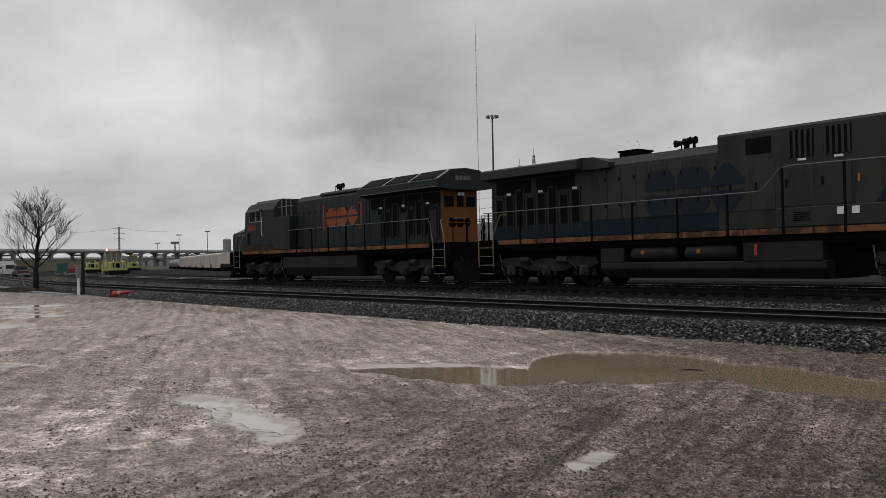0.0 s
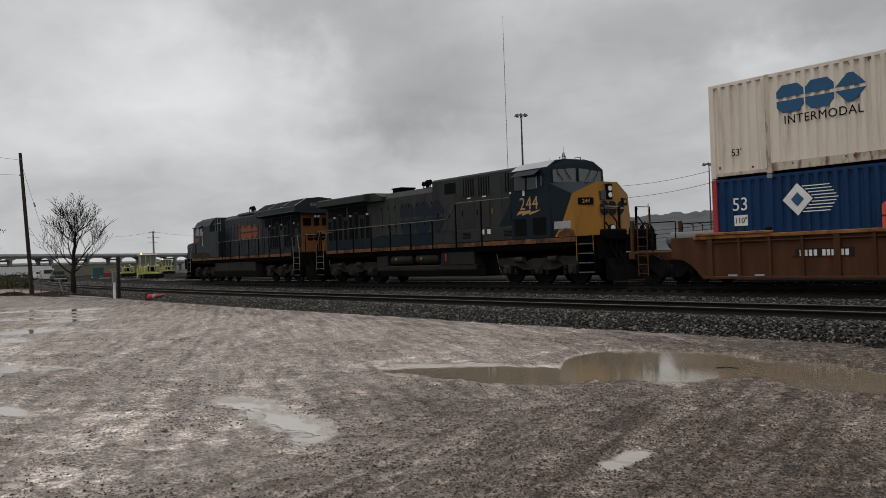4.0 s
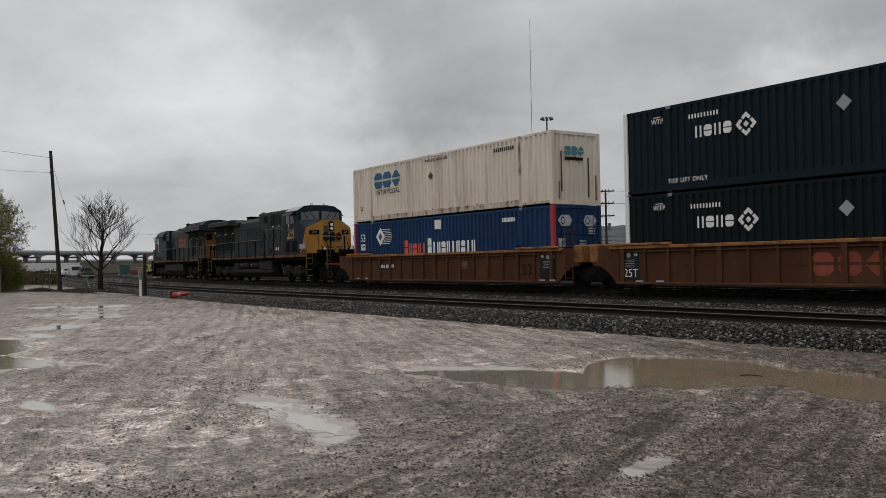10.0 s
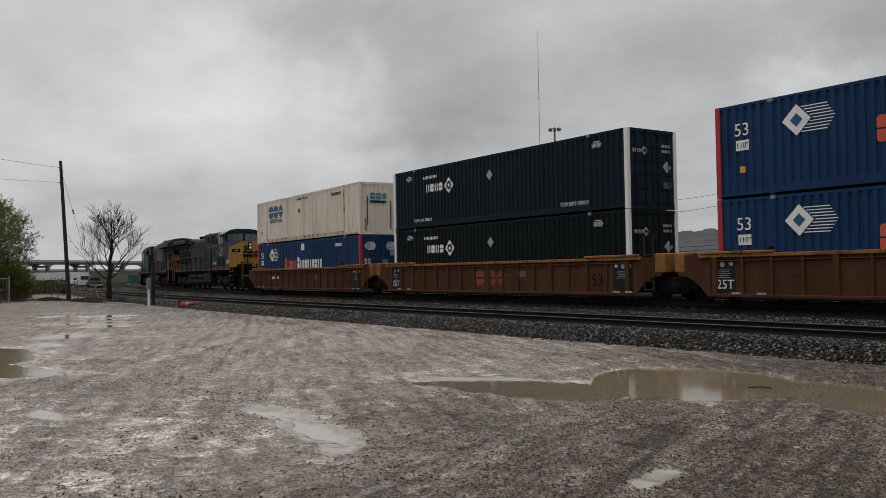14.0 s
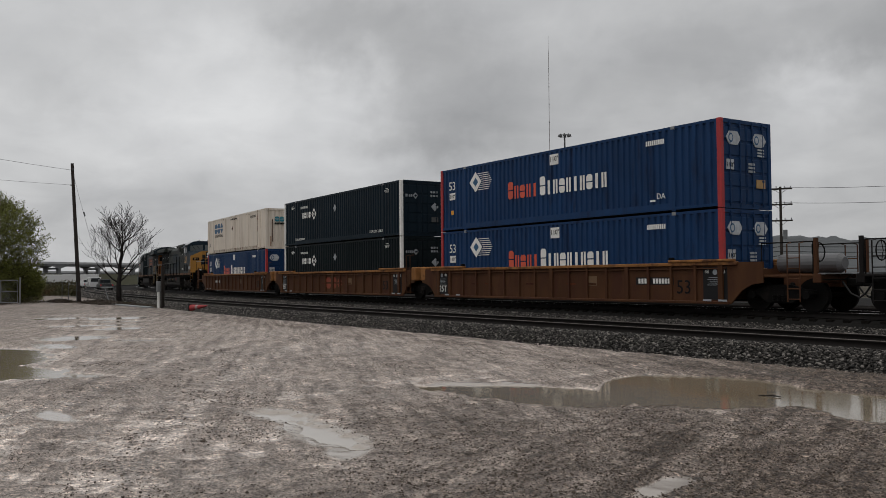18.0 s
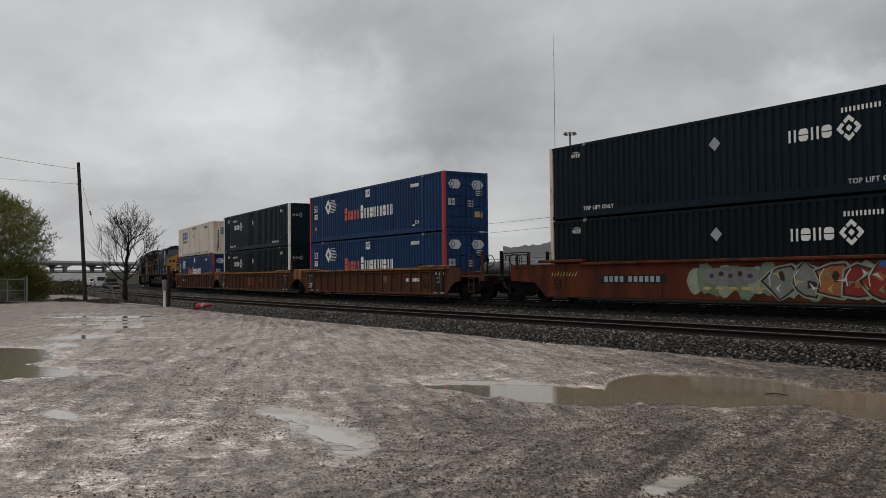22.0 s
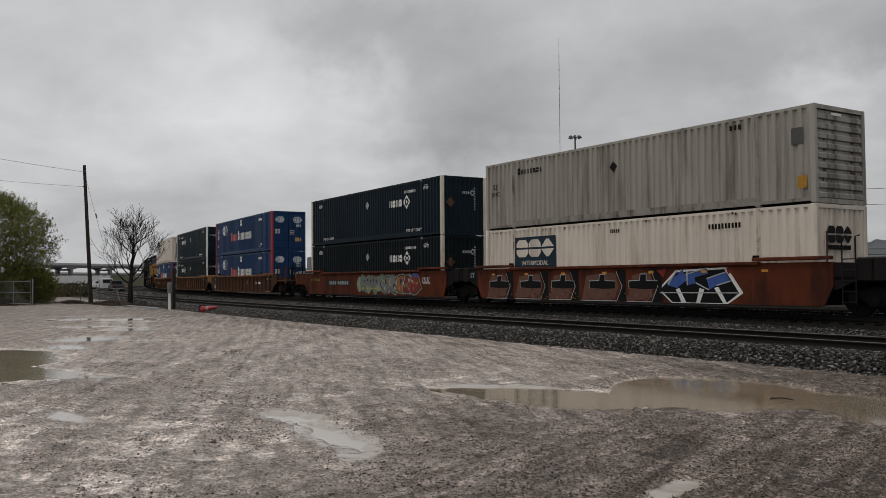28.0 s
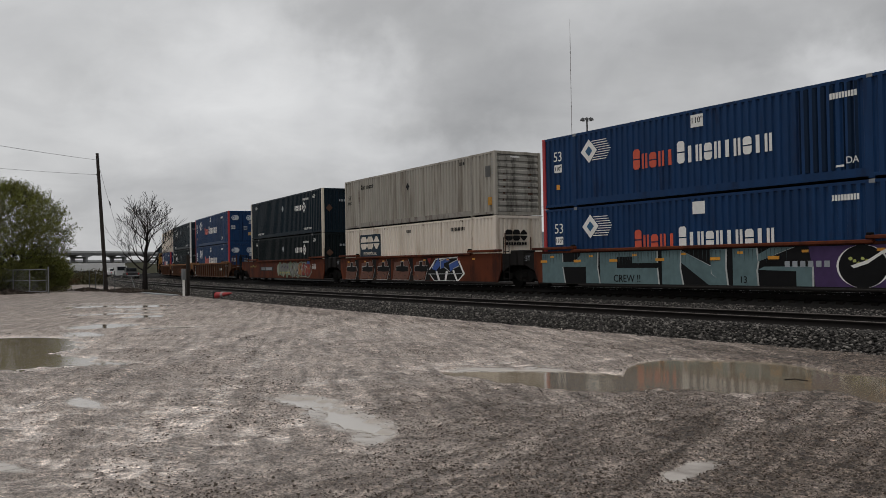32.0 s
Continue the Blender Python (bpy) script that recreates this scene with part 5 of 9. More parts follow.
def wheel_mesh(r):
    bm = bmesh.new()
    for sg in (-1, 1):
        for r0, a, b in ((r + 0.025, 0.68, 0.71), (r, 0.71, 0.82), (r - 0.07, 0.775, 0.80), (0.16, 0.70, 0.86)):
            rod(bm, (0, sg * a, 0), (0, sg * b, 0), r0, 24 if r0 > 0.3 else 12)
        for k in range(6):
            an = k * math.pi / 3
            p = Vector((math.cos(an) * r * 0.62, sg * 0.80, math.sin(an) * r * 0.62))
            rod(bm, p, p + Vector((0, sg * 0.02, 0)), 0.05, 6)
    rod(bm, (0, -1.0, 0), (0, 1.0, 0), 0.075, 10)
    me = bpy.data.meshes.new("wheelset")
    bm.to_mesh(me); bm.free(); me.materials.append(wheel_steel)
    return me


wheel_steel = material("grimy_wheel_steel", (0.008, 0.007, 0.0065), spec=0.15, rough=0.8, metal=0.1, vary=0.4, grain=7)
truck_steel = material("dusty_truck_casting", (0.036, 0.031, 0.0275), spec=0.15, rough=0.85, metal=0.1, vary=0.4, grain=5, stain=(0.02, 0.018, 0.016), stain_at=0.58)
WHEEL_LOCO, WHEEL_CAR = wheel_mesh(0.533), wheel_mesh(0.483)


def wheelset(parent, me, x, r, way=1):
    w = link("wheelset", me, None, parent)
    w.matrix_basis = pose(x, 0, r)
    SPUN.append((w, x, r, way))
    return w


def loco_truck(c, x0, way):
    """A six-wheel truck: cast side frames, journal boxes, springs, brake cylinders."""
    bm = bmesh.new()
    box(bm, x0 - 1.9, x0 + 1.9, -0.5, 0.5, 0.55, 0.85)
    frame_p = part("truck_frame", bm, truck_steel, c)
    for sg in (1, -1):
        y0, y1 = sorted((sg * 1.02, sg * 1.16))
        pr = [(-2.5, 0.80), (-2.35, 1.02), (-1.3, 1.06), (-0.75, 0.88), (-0.3, 1.0), (0.3, 1.0), (0.75, 0.88), (1.3, 1.06), (2.35, 1.02), (2.5, 0.80), (2.2, 0.66), (1.35, 0.70), (0.95, 0.55), (0.4, 0.52), (0.0, 0.6), (-0.4, 0.52), (-0.95, 0.55), (-1.35, 0.70), (-2.2, 0.66)]
        part("side_frame", slab(bmesh.new(), [(x0 + a, b) for a, b in pr], "y", y0, y1, 0.02), truck_steel, frame_p)
        for dx in (-1.85, 0.0, 1.85):
            a, b = sorted((sg * 1.02, sg * 1.24))
            bm = boxes((x0 + dx - 0.2, x0 + dx + 0.2, a, b, 0.36, 0.74), bevel=0.05)
            rod(bm, (x0 + dx, sg * 1.2, 0.55), (x0 + dx, sg * 1.29, 0.55), 0.13, 12)
            part("journal_box", bm, truck_steel, frame_p)
        for dx in (-0.95, 0.95):
            bm = rod(bmesh.new(), (x0 + dx - 0.22, sg * 1.28, 0.95), (x0 + dx + 0.25, sg * 1.28, 0.95), 0.12, 10)
            rod(bm, (x0 + dx + 0.25, sg * 1.28, 0.95), (x0 + dx + 0.62, sg * 1.2, 0.6), 0.03, 6)
            part("brake_cylinder", bm, truck_steel, frame_p)
        for dx in (-2.28, -1.4, -0.42, 0.42, 1.4, 2.28):
            bm = bmesh.new()
            for k in range(4):
                rod(bm, (x0 + dx, sg * 1.1, 0.38 + k * 0.07), (x0 + dx, sg * 1.1, 0.42 + k * 0.07), 0.085, 8)
            part("spring", bm, truck_steel, frame_p)
        part("sand_pipe", rods([(x0 - 2.45, sg * 1.2, 1.2), (x0 - 2.42, sg * 1.1, 0.6), (x0 - 2.3, sg * 0.8, 0.12)], 0.02, 6), galv, frame_p)
    for dx in (-1.85, 0.0, 1.85):
        wheelset(frame_p, WHEEL_LOCO, x0 + dx, 0.533, way)


loco_blue = material("dark_blue_locomotive_paint", (0.0050, 0.0115, 0.0155), rough=0.55, vary=0.3, grain=2.5, stain=(0.016, 0.014, 0.012), stain_at=0.60, bump=0.05, streak=3, spec=0.3)
loco_grey = material("grimy_green_grey_paint", (0.0235, 0.0275, 0.0245), rough=0.65, vary=0.25, grain=2.5, stain=(0.014, 0.013, 0.012), stain_at=0.58, bump=0.05, streak=3, spec=0.25)
loco_navy = material("faded_navy_paint", (0.0030, 0.0115, 0.0195), rough=0.5, vary=0.25, grain=2.5, stain=(0.008, 0.014, 0.020), stain_at=0.62, bump=0.05, streak=3, spec=0.16)
loco_yellow = material("dull_yellow_paint", (0.275, 0.128, 0.016), rough=0.55, vary=0.15, grain=3, stain=(0.22, 0.11, 0.03), stain_at=0.66, bump=0.05, streak=3, spec=0.3)
loco_orange = material("dirty_orange_stripe", (0.15, 0.064, 0.025), rough=0.7, vary=0.4, grain=4, stain=(0.04, 0.016, 0.008), stain_at=0.52, bump=0.05, spec=0.3)
loco_orange_end = material("dull_orange_end_paint", (0.17, 0.062, 0.016), rough=0.6, vary=0.25, grain=3, stain=(0.12, 0.05, 0.02), stain_at=0.62, spec=0.2)
hood_orange = material("orange_logo_paint", (0.21, 0.048, 0.011), rough=0.55, vary=0.25, grain=4, stain=(0.16, 0.05, 0.02), stain_at=0.62, bump=0.0, spec=0.3)
# near black, with the shade below the deck put into the colour
under_black = material("near_black_frame_paint", (0.0045, 0.0042, 0.004), rough=0.9, vary=0.4, grain=5, bump=0.1, spec=0.05)
tank_brown = material("dusty_fuel_tank_paint", (0.022, 0.019, 0.0175), rough=0.8, vary=0.3, grain=2.5, stain=(0.013, 0.011, 0.010), stain_at=0.56, streak=3, spec=0.2)
grille_dark = material("dark_grille", (0.0035, 0.0035, 0.004), rough=0.7, vary=0.2, grain=9, spec=0.08)
cab_glass = material("dark_cab_glass", (0.02, 0.023, 0.026), rough=0.08, vary=0.1, grain=3, bump=0.0)
clear_glass = material("windscreen_glass", (0.10, 0.112, 0.112), rough=0.06, vary=0.1, grain=3, bump=0.0)
# pale grey for frames and plates; on roofs it paints the sky's sheen
pale_roof = material("pale_paint_and_roof_sheen", (0.32, 0.33, 0.34), rough=0.5, vary=0.2, grain=4, stain=(0.2, 0.2, 0.2), stain_at=0.6)
grime_brown = material("brown_road_grime", (0.040, 0.026, 0.017), rough=0.8, vary=0.45, grain=5, stain=(0.018, 0.016, 0.014), stain_at=0.54, bump=0.0, spec=0.15)
worn_rail = material("worn_grey_handrail", (0.12, 0.122, 0.12), rough=0.6, metal=0.2, vary=0.3, grain=8, bump=0.0, spec=0.2)
lamp_glass = material("lamp_glass", (0.75, 0.76, 0.74), rough=0.12, vary=0.05, grain=9, bump=0.0)


def bars(c, mat, name, x0, z0, heights, width, gap, y, sg=1, parent=None, tilt=0.0):
    """A row of plain upright bars where a name is painted. x runs against the bars' reading direction on the lot's side."""
    x = x0
    for h in heights:
        d = 0.012
        a, b = sorted((y, y + sg * d))
        sl = [(x, z0), (x - width, z0), (x - width + tilt * h, z0 + h), (x + tilt * h, z0 + h)]
        part(name, slab(bmesh.new(), sl, "y", a, b), mat, parent or c)
        x -= width + gap


FONT_SHARE = {}


def writing(parent, text, mat, at, height, face="left", spacing=1.0, name="lettering"):
    """Painted writing: on the left side of a vehicle (face y+), its right side (y-), its front (x+) or rear (x-)."""
    key = (text, spacing)
    if key not in FONT_SHARE:
        cu = bpy.data.curves.new("lettering", "FONT")
        cu.body, cu.size, cu.extrude, cu.align_x, cu.space_character = text, 1.4, 0.004, "CENTER", spacing
        cu.resolution_u = 3
        tmp = bpy.data.objects.new("lettering", cu)
        me = bpy.data.meshes.new_from_object(tmp)
        bpy.data.objects.remove(tmp)
        bpy.data.curves.remove(cu)
        FONT_SHARE[key] = me
    me = FONT_SHARE[key].copy()
    me.materials.clear()
    ob = link(name, me, mat, parent)
    rx, rz = 90, {"left": 180, "right": 0, "front": 90, "rear": -90}[face]
    ob.matrix_basis = pose(*at, rx, 0, rz) @ Matrix.Diagonal((height, height, 1, 1))
    return ob


def hood_block(x0, x1, half, z0, z1, chamfer):
    return slab(bmesh.new(), [(-half, z0), (half, z0), (half, z1 - chamfer), (half - chamfer, z1), (-half + chamfer, z1), (-half, z1 - chamfer)], "x", x0, x1)


def cab_and_nose(c, cp, cab0, cab1, nose1):
    """Angular cab with a sloped nose, all in the hood's paint cp."""
    # cab
    sec = [(-1.48, 1.75), (1.48, 1.75), (1.48, 4.05), (1.22, 4.48), (0.95, 4.64), (-0.95, 4.64), (-1.22, 4.48), (-1.48, 4.05)]
    bm = bmesh.new()
    rings = []
    for x, f in ((cab0, 1.0), (cab1 - 0.95, 1.0), (cab1 - 0.5, 0.985), (cab1 - 0.1, 0.95)):
        lim = 4.64 if x < cab1 - 0.6 else (4.55 if x < cab1 - 0.3 else 3.72)
        rings.append([bm.verts.new((x, yy * (f if zz > 3 else 1.0), min(zz, lim - (4.64 - zz) * 0.4 if zz > 4.3 else zz, lim))) for yy, zz in sec])
    for ra, rb in zip(rings, rings[1:]):
        for i in range(8):
            bm.faces.new((ra[i], rb[i], rb[(i + 1) % 8], ra[(i + 1) % 8]))
    bm.faces.new(rings[0]); bm.faces.new(rings[-1][::-1])
    bmesh.ops.recalc_face_normals(bm, faces=bm.faces)
    cab = part("cab", bm, cp, c)
    part("cab_roof", boxes((cab0 - 0.02, cab1 - 0.9, -0.97, 0.97, 4.63, 4.66), bevel=0.01), pale_roof, cab, "pale cab roof with the sky's highlight painted in")
    # front wall over the nose, windscreen
    fw = slab(bmesh.new(), [(-1.42, 3.2), (1.42, 3.2), (1.40, 4.0), (1.15, 4.4), (0.9, 4.53), (-0.9, 4.53), (-1.15, 4.4), (-1.40, 4.0)], "x", cab1 - 0.25, cab1 - 0.12)
    part("cab_front", fw, cp, cab)
    for y0, y1 in ((0.06, 1.18), (-1.18, -0.06)):
        part("windscreen", slab(bmesh.new(), [(y0, 3.62), (y1, 3.62), (y1 * 0.96, 4.12), (y0, 4.22)] if y0 > 0 else [(y0, 3.62), (y1, 3.62), (y1, 4.22), (y0 * 0.96, 4.12)], "x", cab1 - 0.125, cab1 - 0.105), clear_glass, cab)
        ym = (y0 + y1) / 2
        part("wiper", rods([(cab1 - 0.09, ym - 0.25, 4.2), (cab1 - 0.09, ym, 3.85), (cab1 - 0.09, ym + 0.05, 3.66)], 0.014, 5), grille_dark, cab)
    for sg in (1, -1):
        for x0, x1 in ((cab0 + 1.7, cab0 + 2.3), (cab0 + 2.4, cab0 + 3.2)):
            w = part("side_window", boxes((x0, x1, *sorted((sg * 1.475, sg * 1.492)), 3.45, 3.98)), cab_glass, cab)
            part("window_frame", boxes((x0 - 0.04, x0, *sorted((sg * 1.47, sg * 1.51)), 3.41, 4.02), (x1, x1 + 0.04, *sorted((sg * 1.47, sg * 1.51)), 3.41, 4.02), (x0, x1, *sorted((sg * 1.47, sg * 1.51)), 3.98, 4.02), (x0, x1, *sorted((sg * 1.47, sg * 1.51)), 3.41, 3.45)), pale_roof, w)
        sx = cab0 + 1.65
        part("sunshade", slab(bmesh.new(), [(sg * 1.45, 4.12), (sg * 1.78, 3.98), (sg * 1.78, 4.0), (sg * 1.45, 4.16)], "x", sx, sx + 1.6), cp, cab)
        part("mirror", boxes((sx + 1.75, sx + 1.87, *sorted((sg * 1.55, sg * 1.58)), 3.6, 3.95)), cab_glass, cab)
        part("grab_iron", rods([(sx - 0.15, sg * 1.5, 2.6), (sx - 0.15, sg * 1.56, 2.65), (sx - 0.15, sg * 1.56, 3.6), (sx - 0.15, sg * 1.5, 3.65)], 0.014, 6), white_paint, cab)
        part("cab_box", boxes((3.3, 5.12, *sorted((sg * 0.5, sg * 1.48)), 1.76, 3.6), bevel=0.02), cp, c)
        for k in range(4):
            part("roof_rail", rods([(3.6 + k * 0.55, sg * 1.2, 3.6), (3.6 + k * 0.55, sg * 1.2, 4.55)], 0.02, 6), galv, c)
        part("roof_rail", rods([(3.4, sg * 1.2, 4.15), (5.6, sg * 1.2, 4.15)], 0.02, 6), galv, c)
        part("louvre", boxes((8.3, 8.7, *sorted((sg * 1.47, sg * 1.49)), 2.1, 2.8)), grille_dark, cab)
    # nose
    ny = 1.28
    n0 = cab1 - 0.15
    bm = bmesh.new()
    rings = []
    for x, wd, tp, sh in ((n0 - 0.25, ny, 3.5, 3.0), (n0 + 0.05, ny, 3.5, 2.95), (nose1 - 0.35, ny * 0.97, 3.42, 2.85), (nose1, ny * 0.80, 3.30, 2.75)):
        tp -= 0.1 + 0.25 * (x > n0 + 1)
        rings.append([bm.verts.new((x, yy, zz)) for yy, zz in ((-wd, 1.75), (wd, 1.75), (wd, sh), (wd * 0.55, tp), (-wd * 0.55, tp), (-wd, sh))])
    for ra, rb in zip(rings, rings[1:]):
        for i in range(6):
            bm.faces.new((ra[i], rb[i], rb[(i + 1) % 6], ra[(i + 1) % 6]))
    bm.faces.new(rings[0]); bm.faces.new(rings[-1])
    bmesh.ops.recalc_face_normals(bm, faces=bm.faces)
    nose = part("nose", bm, cp, c)
    part("headlight_panel", boxes((11.54, 11.62, -0.35, 0.35, 3.0, 3.2)), grille_dark, nose)


def old_front(c):
    """Wide-nosed safety cab: navy sides and brow, yellow angled nose."""
    bm = bmesh.new()
    sec = [(-1.48, 1.75), (1.48, 1.75), (1.48, 4.40), (1.02, 4.68), (0.5, 4.76), (-0.5, 4.76), (-1.02, 4.68), (-1.48, 4.40)]
    back = [bm.verts.new((5.88, y, z)) for y, z in sec]
    fore = [bm.verts.new((8.22 if z < 2 else 8.02 - 0.05 * (z > 4.7), y * (0.97 if z > 4.5 else 1.0), z)) for y, z in sec]
    for i in range(8):
        bm.faces.new((back[i], back[(i + 1) % 8], fore[(i + 1) % 8], fore[i]))
    bm.faces.new(back[::-1]); bm.faces.new(fore)
    bmesh.ops.recalc_face_normals(bm, faces=bm.faces)
    cab = part("cab", bm, loco_navy, c)
    for sg in (1, -1):
        # the chamfer's sky reflection is painted as a pale panel
        roof = slab(bmesh.new(), [(sg * 1.47, 4.42), (sg * 1.01, 4.70), (sg * 0.5, 4.775), (sg * 0.5, 4.765), (sg * 1.01, 4.685), (sg * 1.46, 4.405)], "x", 5.9, 7.97)
        part("roof_panel", roof, pale_roof, cab, "pale roof panel with the sky's sheen painted in")
        part("roof_loop", rods([(7.55, sg * 0.4, 4.76), (7.55, sg * 0.4, 4.86), (7.9, sg * 0.4, 4.86), (7.9, sg * 0.4, 4.76)], 0.014, 5), grille_dark, cab)
        # windscreen half, split by a post, with its wipers
        y0, y1 = (0.09, 1.28) if sg > 0 else (-1.28, -0.09)
        gl = [(y0, 3.84), (y1, 3.82), (y1, 4.30), (y0, 4.40)] if sg > 0 else [(y0, 3.82), (y1, 3.84), (y1, 4.40), (y0, 4.30)]
        w = part("windscreen", slab(bmesh.new(), gl, "x", 8.075, 8.10), clear_glass, cab)
        yc = sg * 0.7
        part("wiper", rods([(8.13, yc, 4.36), (8.14, yc - sg * 0.1, 4.2), (8.14, yc - sg * 0.32, 3.95)], 0.014, 5), grille_dark, w)
        part("wiper", rods([(8.13, yc + sg * 0.4, 4.36), (8.14, yc + sg * 0.32, 4.15), (8.14, yc + sg * 0.1, 3.92)], 0.014, 5), grille_dark, w)
        for x0, x1, z0, z1 in ((6.08, 6.76, 3.64, 4.20), (6.82, 7.38, 3.62, 4.18), (7.58, 7.74, 3.72, 4.12)):
            g = part("side_window", boxes((x0, x1, *sorted((sg * 1.475, sg * 1.49)), z0, z1)), cab_glass, cab)
            part("window_frame", rods([(x0, sg * 1.49, z0), (x0, sg * 1.49, z1), (x1, sg * 1.49, z1), (x1, sg * 1.49, z0), (x0, sg * 1.49, z0)], 0.018, 4), loco_navy, g)
        part("window_edge", boxes((7.36, 7.42, *sorted((sg * 1.49, sg * 1.50)), 3.66, 4.14)), pale_roof, cab, "pale sliding window edge")
        part("sunshade", slab(bmesh.new(), [(sg * 1.46, 4.36), (sg * 1.80, 4.14), (sg * 1.80, 4.16), (sg * 1.46, 4.39)], "x", 6.24, 7.62), loco_navy, cab)
        part("lamp_plate", boxes((6.62, 6.72, *sorted((sg * 1.5, sg * 1.53)), 3.42, 3.62)), white_paint, cab)
        for x0, x1 in ((6.04, 6.72), (7.12, 7.84)):
            part("louvre", boxes((x0, x1, *sorted((sg * 1.475, sg * 1.495)), 1.88, 2.54)), grille_dark, cab)
        part("grab_iron", rods([(5.95, sg * 1.5, 2.5), (5.95, sg * 1.56, 2.55), (5.95, sg * 1.56, 3.5), (5.95, sg * 1.5, 3.55)], 0.012, 5), under_black, cab)
    # nose: navy flanks and bevel, yellow angled front
    bm = bmesh.new()
    pt = {}
    for sg in (1, -1):
        for key, co in (("a0", (8.10, 1.48, 1.75)), ("a1", (9.40, 1.48, 1.75)), ("a2", (9.26, 1.48, 3.31)), ("a3", (8.10, 1.48, 3.78)), ("b1", (9.84, 0.55, 1.75)), ("b2", (9.60, 0.55, 3.74)), ("t", (8.10, 0.55, 3.86))):
            pt[key, sg] = bm.verts.new((co[0], sg * co[1], co[2]))
        for keys, m in ((("a0", "a1", "a2", "a3"), 0), (("a1", "b1", "b2", "a2"), 1), (("a3", "a2", "b2", "t"), 0)):
            bm.faces.new([pt[k, sg] for k in keys]).material_index = m
    for keys, m in ((("b1", "b2"), 1), (("b2", "t"), 0), (("t", "a3", "a0"), 0), (("a0", "a1", "b1"), 0)):
        bm.faces.new([pt[k, 1] for k in keys] + [pt[k, -1] for k in keys[::-1]]).material_index = m
    bmesh.ops.recalc_face_normals(bm, faces=bm.faces)
    nose = part("nose", bm, loco_navy, c, "yellow angled nose with navy brow")
    nose.data.materials.append(loco_yellow)
    for sg in (1, -1):
        part("nose_flank", slab(bmesh.new(), [(8.30, 1.76), (9.398, 1.76), (9.262, 3.30), (8.72, 2.28)], "y", *sorted((sg * 1.478, sg * 1.486))), loco_yellow, nose)
        part("rust_patch", slab(bmesh.new(), [(8.42, 1.77), (9.38, 1.77), (9.3, 1.98), (8.9, 2.06), (8.5, 1.9)], "y", *sorted((sg * 1.484, sg * 1.49))), loco_orange, nose)
        part("notice_plate", boxes((8.30, 9.16, *sorted((sg * 1.488, sg * 1.498)), 2.05, 2.33)), pale_roof, nose)
        turn = sg * 25.0
        b = part("number_board", boxes((-0.03, 0.04, -0.30, 0.30, -0.13, 0.13), bevel=0.02), grille_dark, nose)
        b.matrix_basis = pose(9.48, sg * 1.02, 3.02, 0, 0, turn)
        n = writing(nose, "244", hood_tan, (0, 0, 0), 0.14, "front", name="board_number")
        n.matrix_basis = pose(9.48 + 0.045 * math.cos(radians(turn)), sg * 1.02 + 0.045 * math.sin(radians(turn)), 2.96, 90, 0, 90 + turn) @ Matrix.Diagonal((0.14, 0.14, 1, 1))
        part("brow_rail", rods([(8.9, sg * 0.8, 3.62), (8.9, sg * 0.8, 3.78), (9.4, sg * 0.8, 3.72), (9.4, sg * 0.8, 3.56)], 0.014, 5), grille_dark, nose)
        # yellow grab rails beside the front steps
        part("grab_rail", rods([(9.45, sg * 1.53, 0.85), (9.45, sg * 1.53, 2.0), (9.75, sg * 1.45, 2.75), (9.85, sg * 1.3, 2.78)], 0.015, 6), loco_yellow, c)
        part("grab_rail", rods([(10.25, sg * 1.5, 1.2), (10.25, sg * 1.5, 2.2), (10.4, sg * 1.3, 2.85), (10.5, sg * 1.2, 2.87)], 0.015, 6), loco_yellow, c)
    part("headlight_panel", boxes((9.60, 9.74, -0.14, 0.14, 3.08, 3.66), bevel=0.02), grille_dark, nose)
    for z in (3.24, 3.48):
        part("headlight", rod(bmesh.new(), (9.72, 0, z), (9.76, 0, z), 0.095, 14), lamp_glass, nose)
    part("nose_door", boxes((9.72, 9.80, -0.5, 0.1, 1.9, 2.95), bevel=0.01), loco_yellow, nose)
    part("door_window", boxes((9.66, 9.735, -0.48, -0.2, 3.05, 3.4), bevel=0.01), cab_glass, nose)
    plain_marks(nose, "mark", loco_navy, "bbd", -0.62, 0.66, 2.50, 0.50, 9.82, 0.13, "plain navy mark on the nose", face="x", gap=0.06)
    # hoses and brackets crowding the front platform
    for k, (y, z0, z1) in enumerate(((-1.0, 2.2, 1.1), (-0.7, 2.5, 0.9), (-0.2, 1.9, 1.0), (0.25, 2.0, 1.0), (0.7, 2.4, 0.8), (1.05, 2.2, 1.0))):
        part("cable", rods([(10.4, y, z0), (10.62, y + 0.05, z0 - 0.3), (10.66, y - 0.08, z1 + 0.2), (10.5, y, z1)], 0.03, 6), grille_dark, c)
    for y in (-0.75, 0.75):
        part("anticlimber", boxes((10.3, 10.75, y - 0.5, y + 0.5, 1.55, 1.95), bevel=0.05), under_black, c)


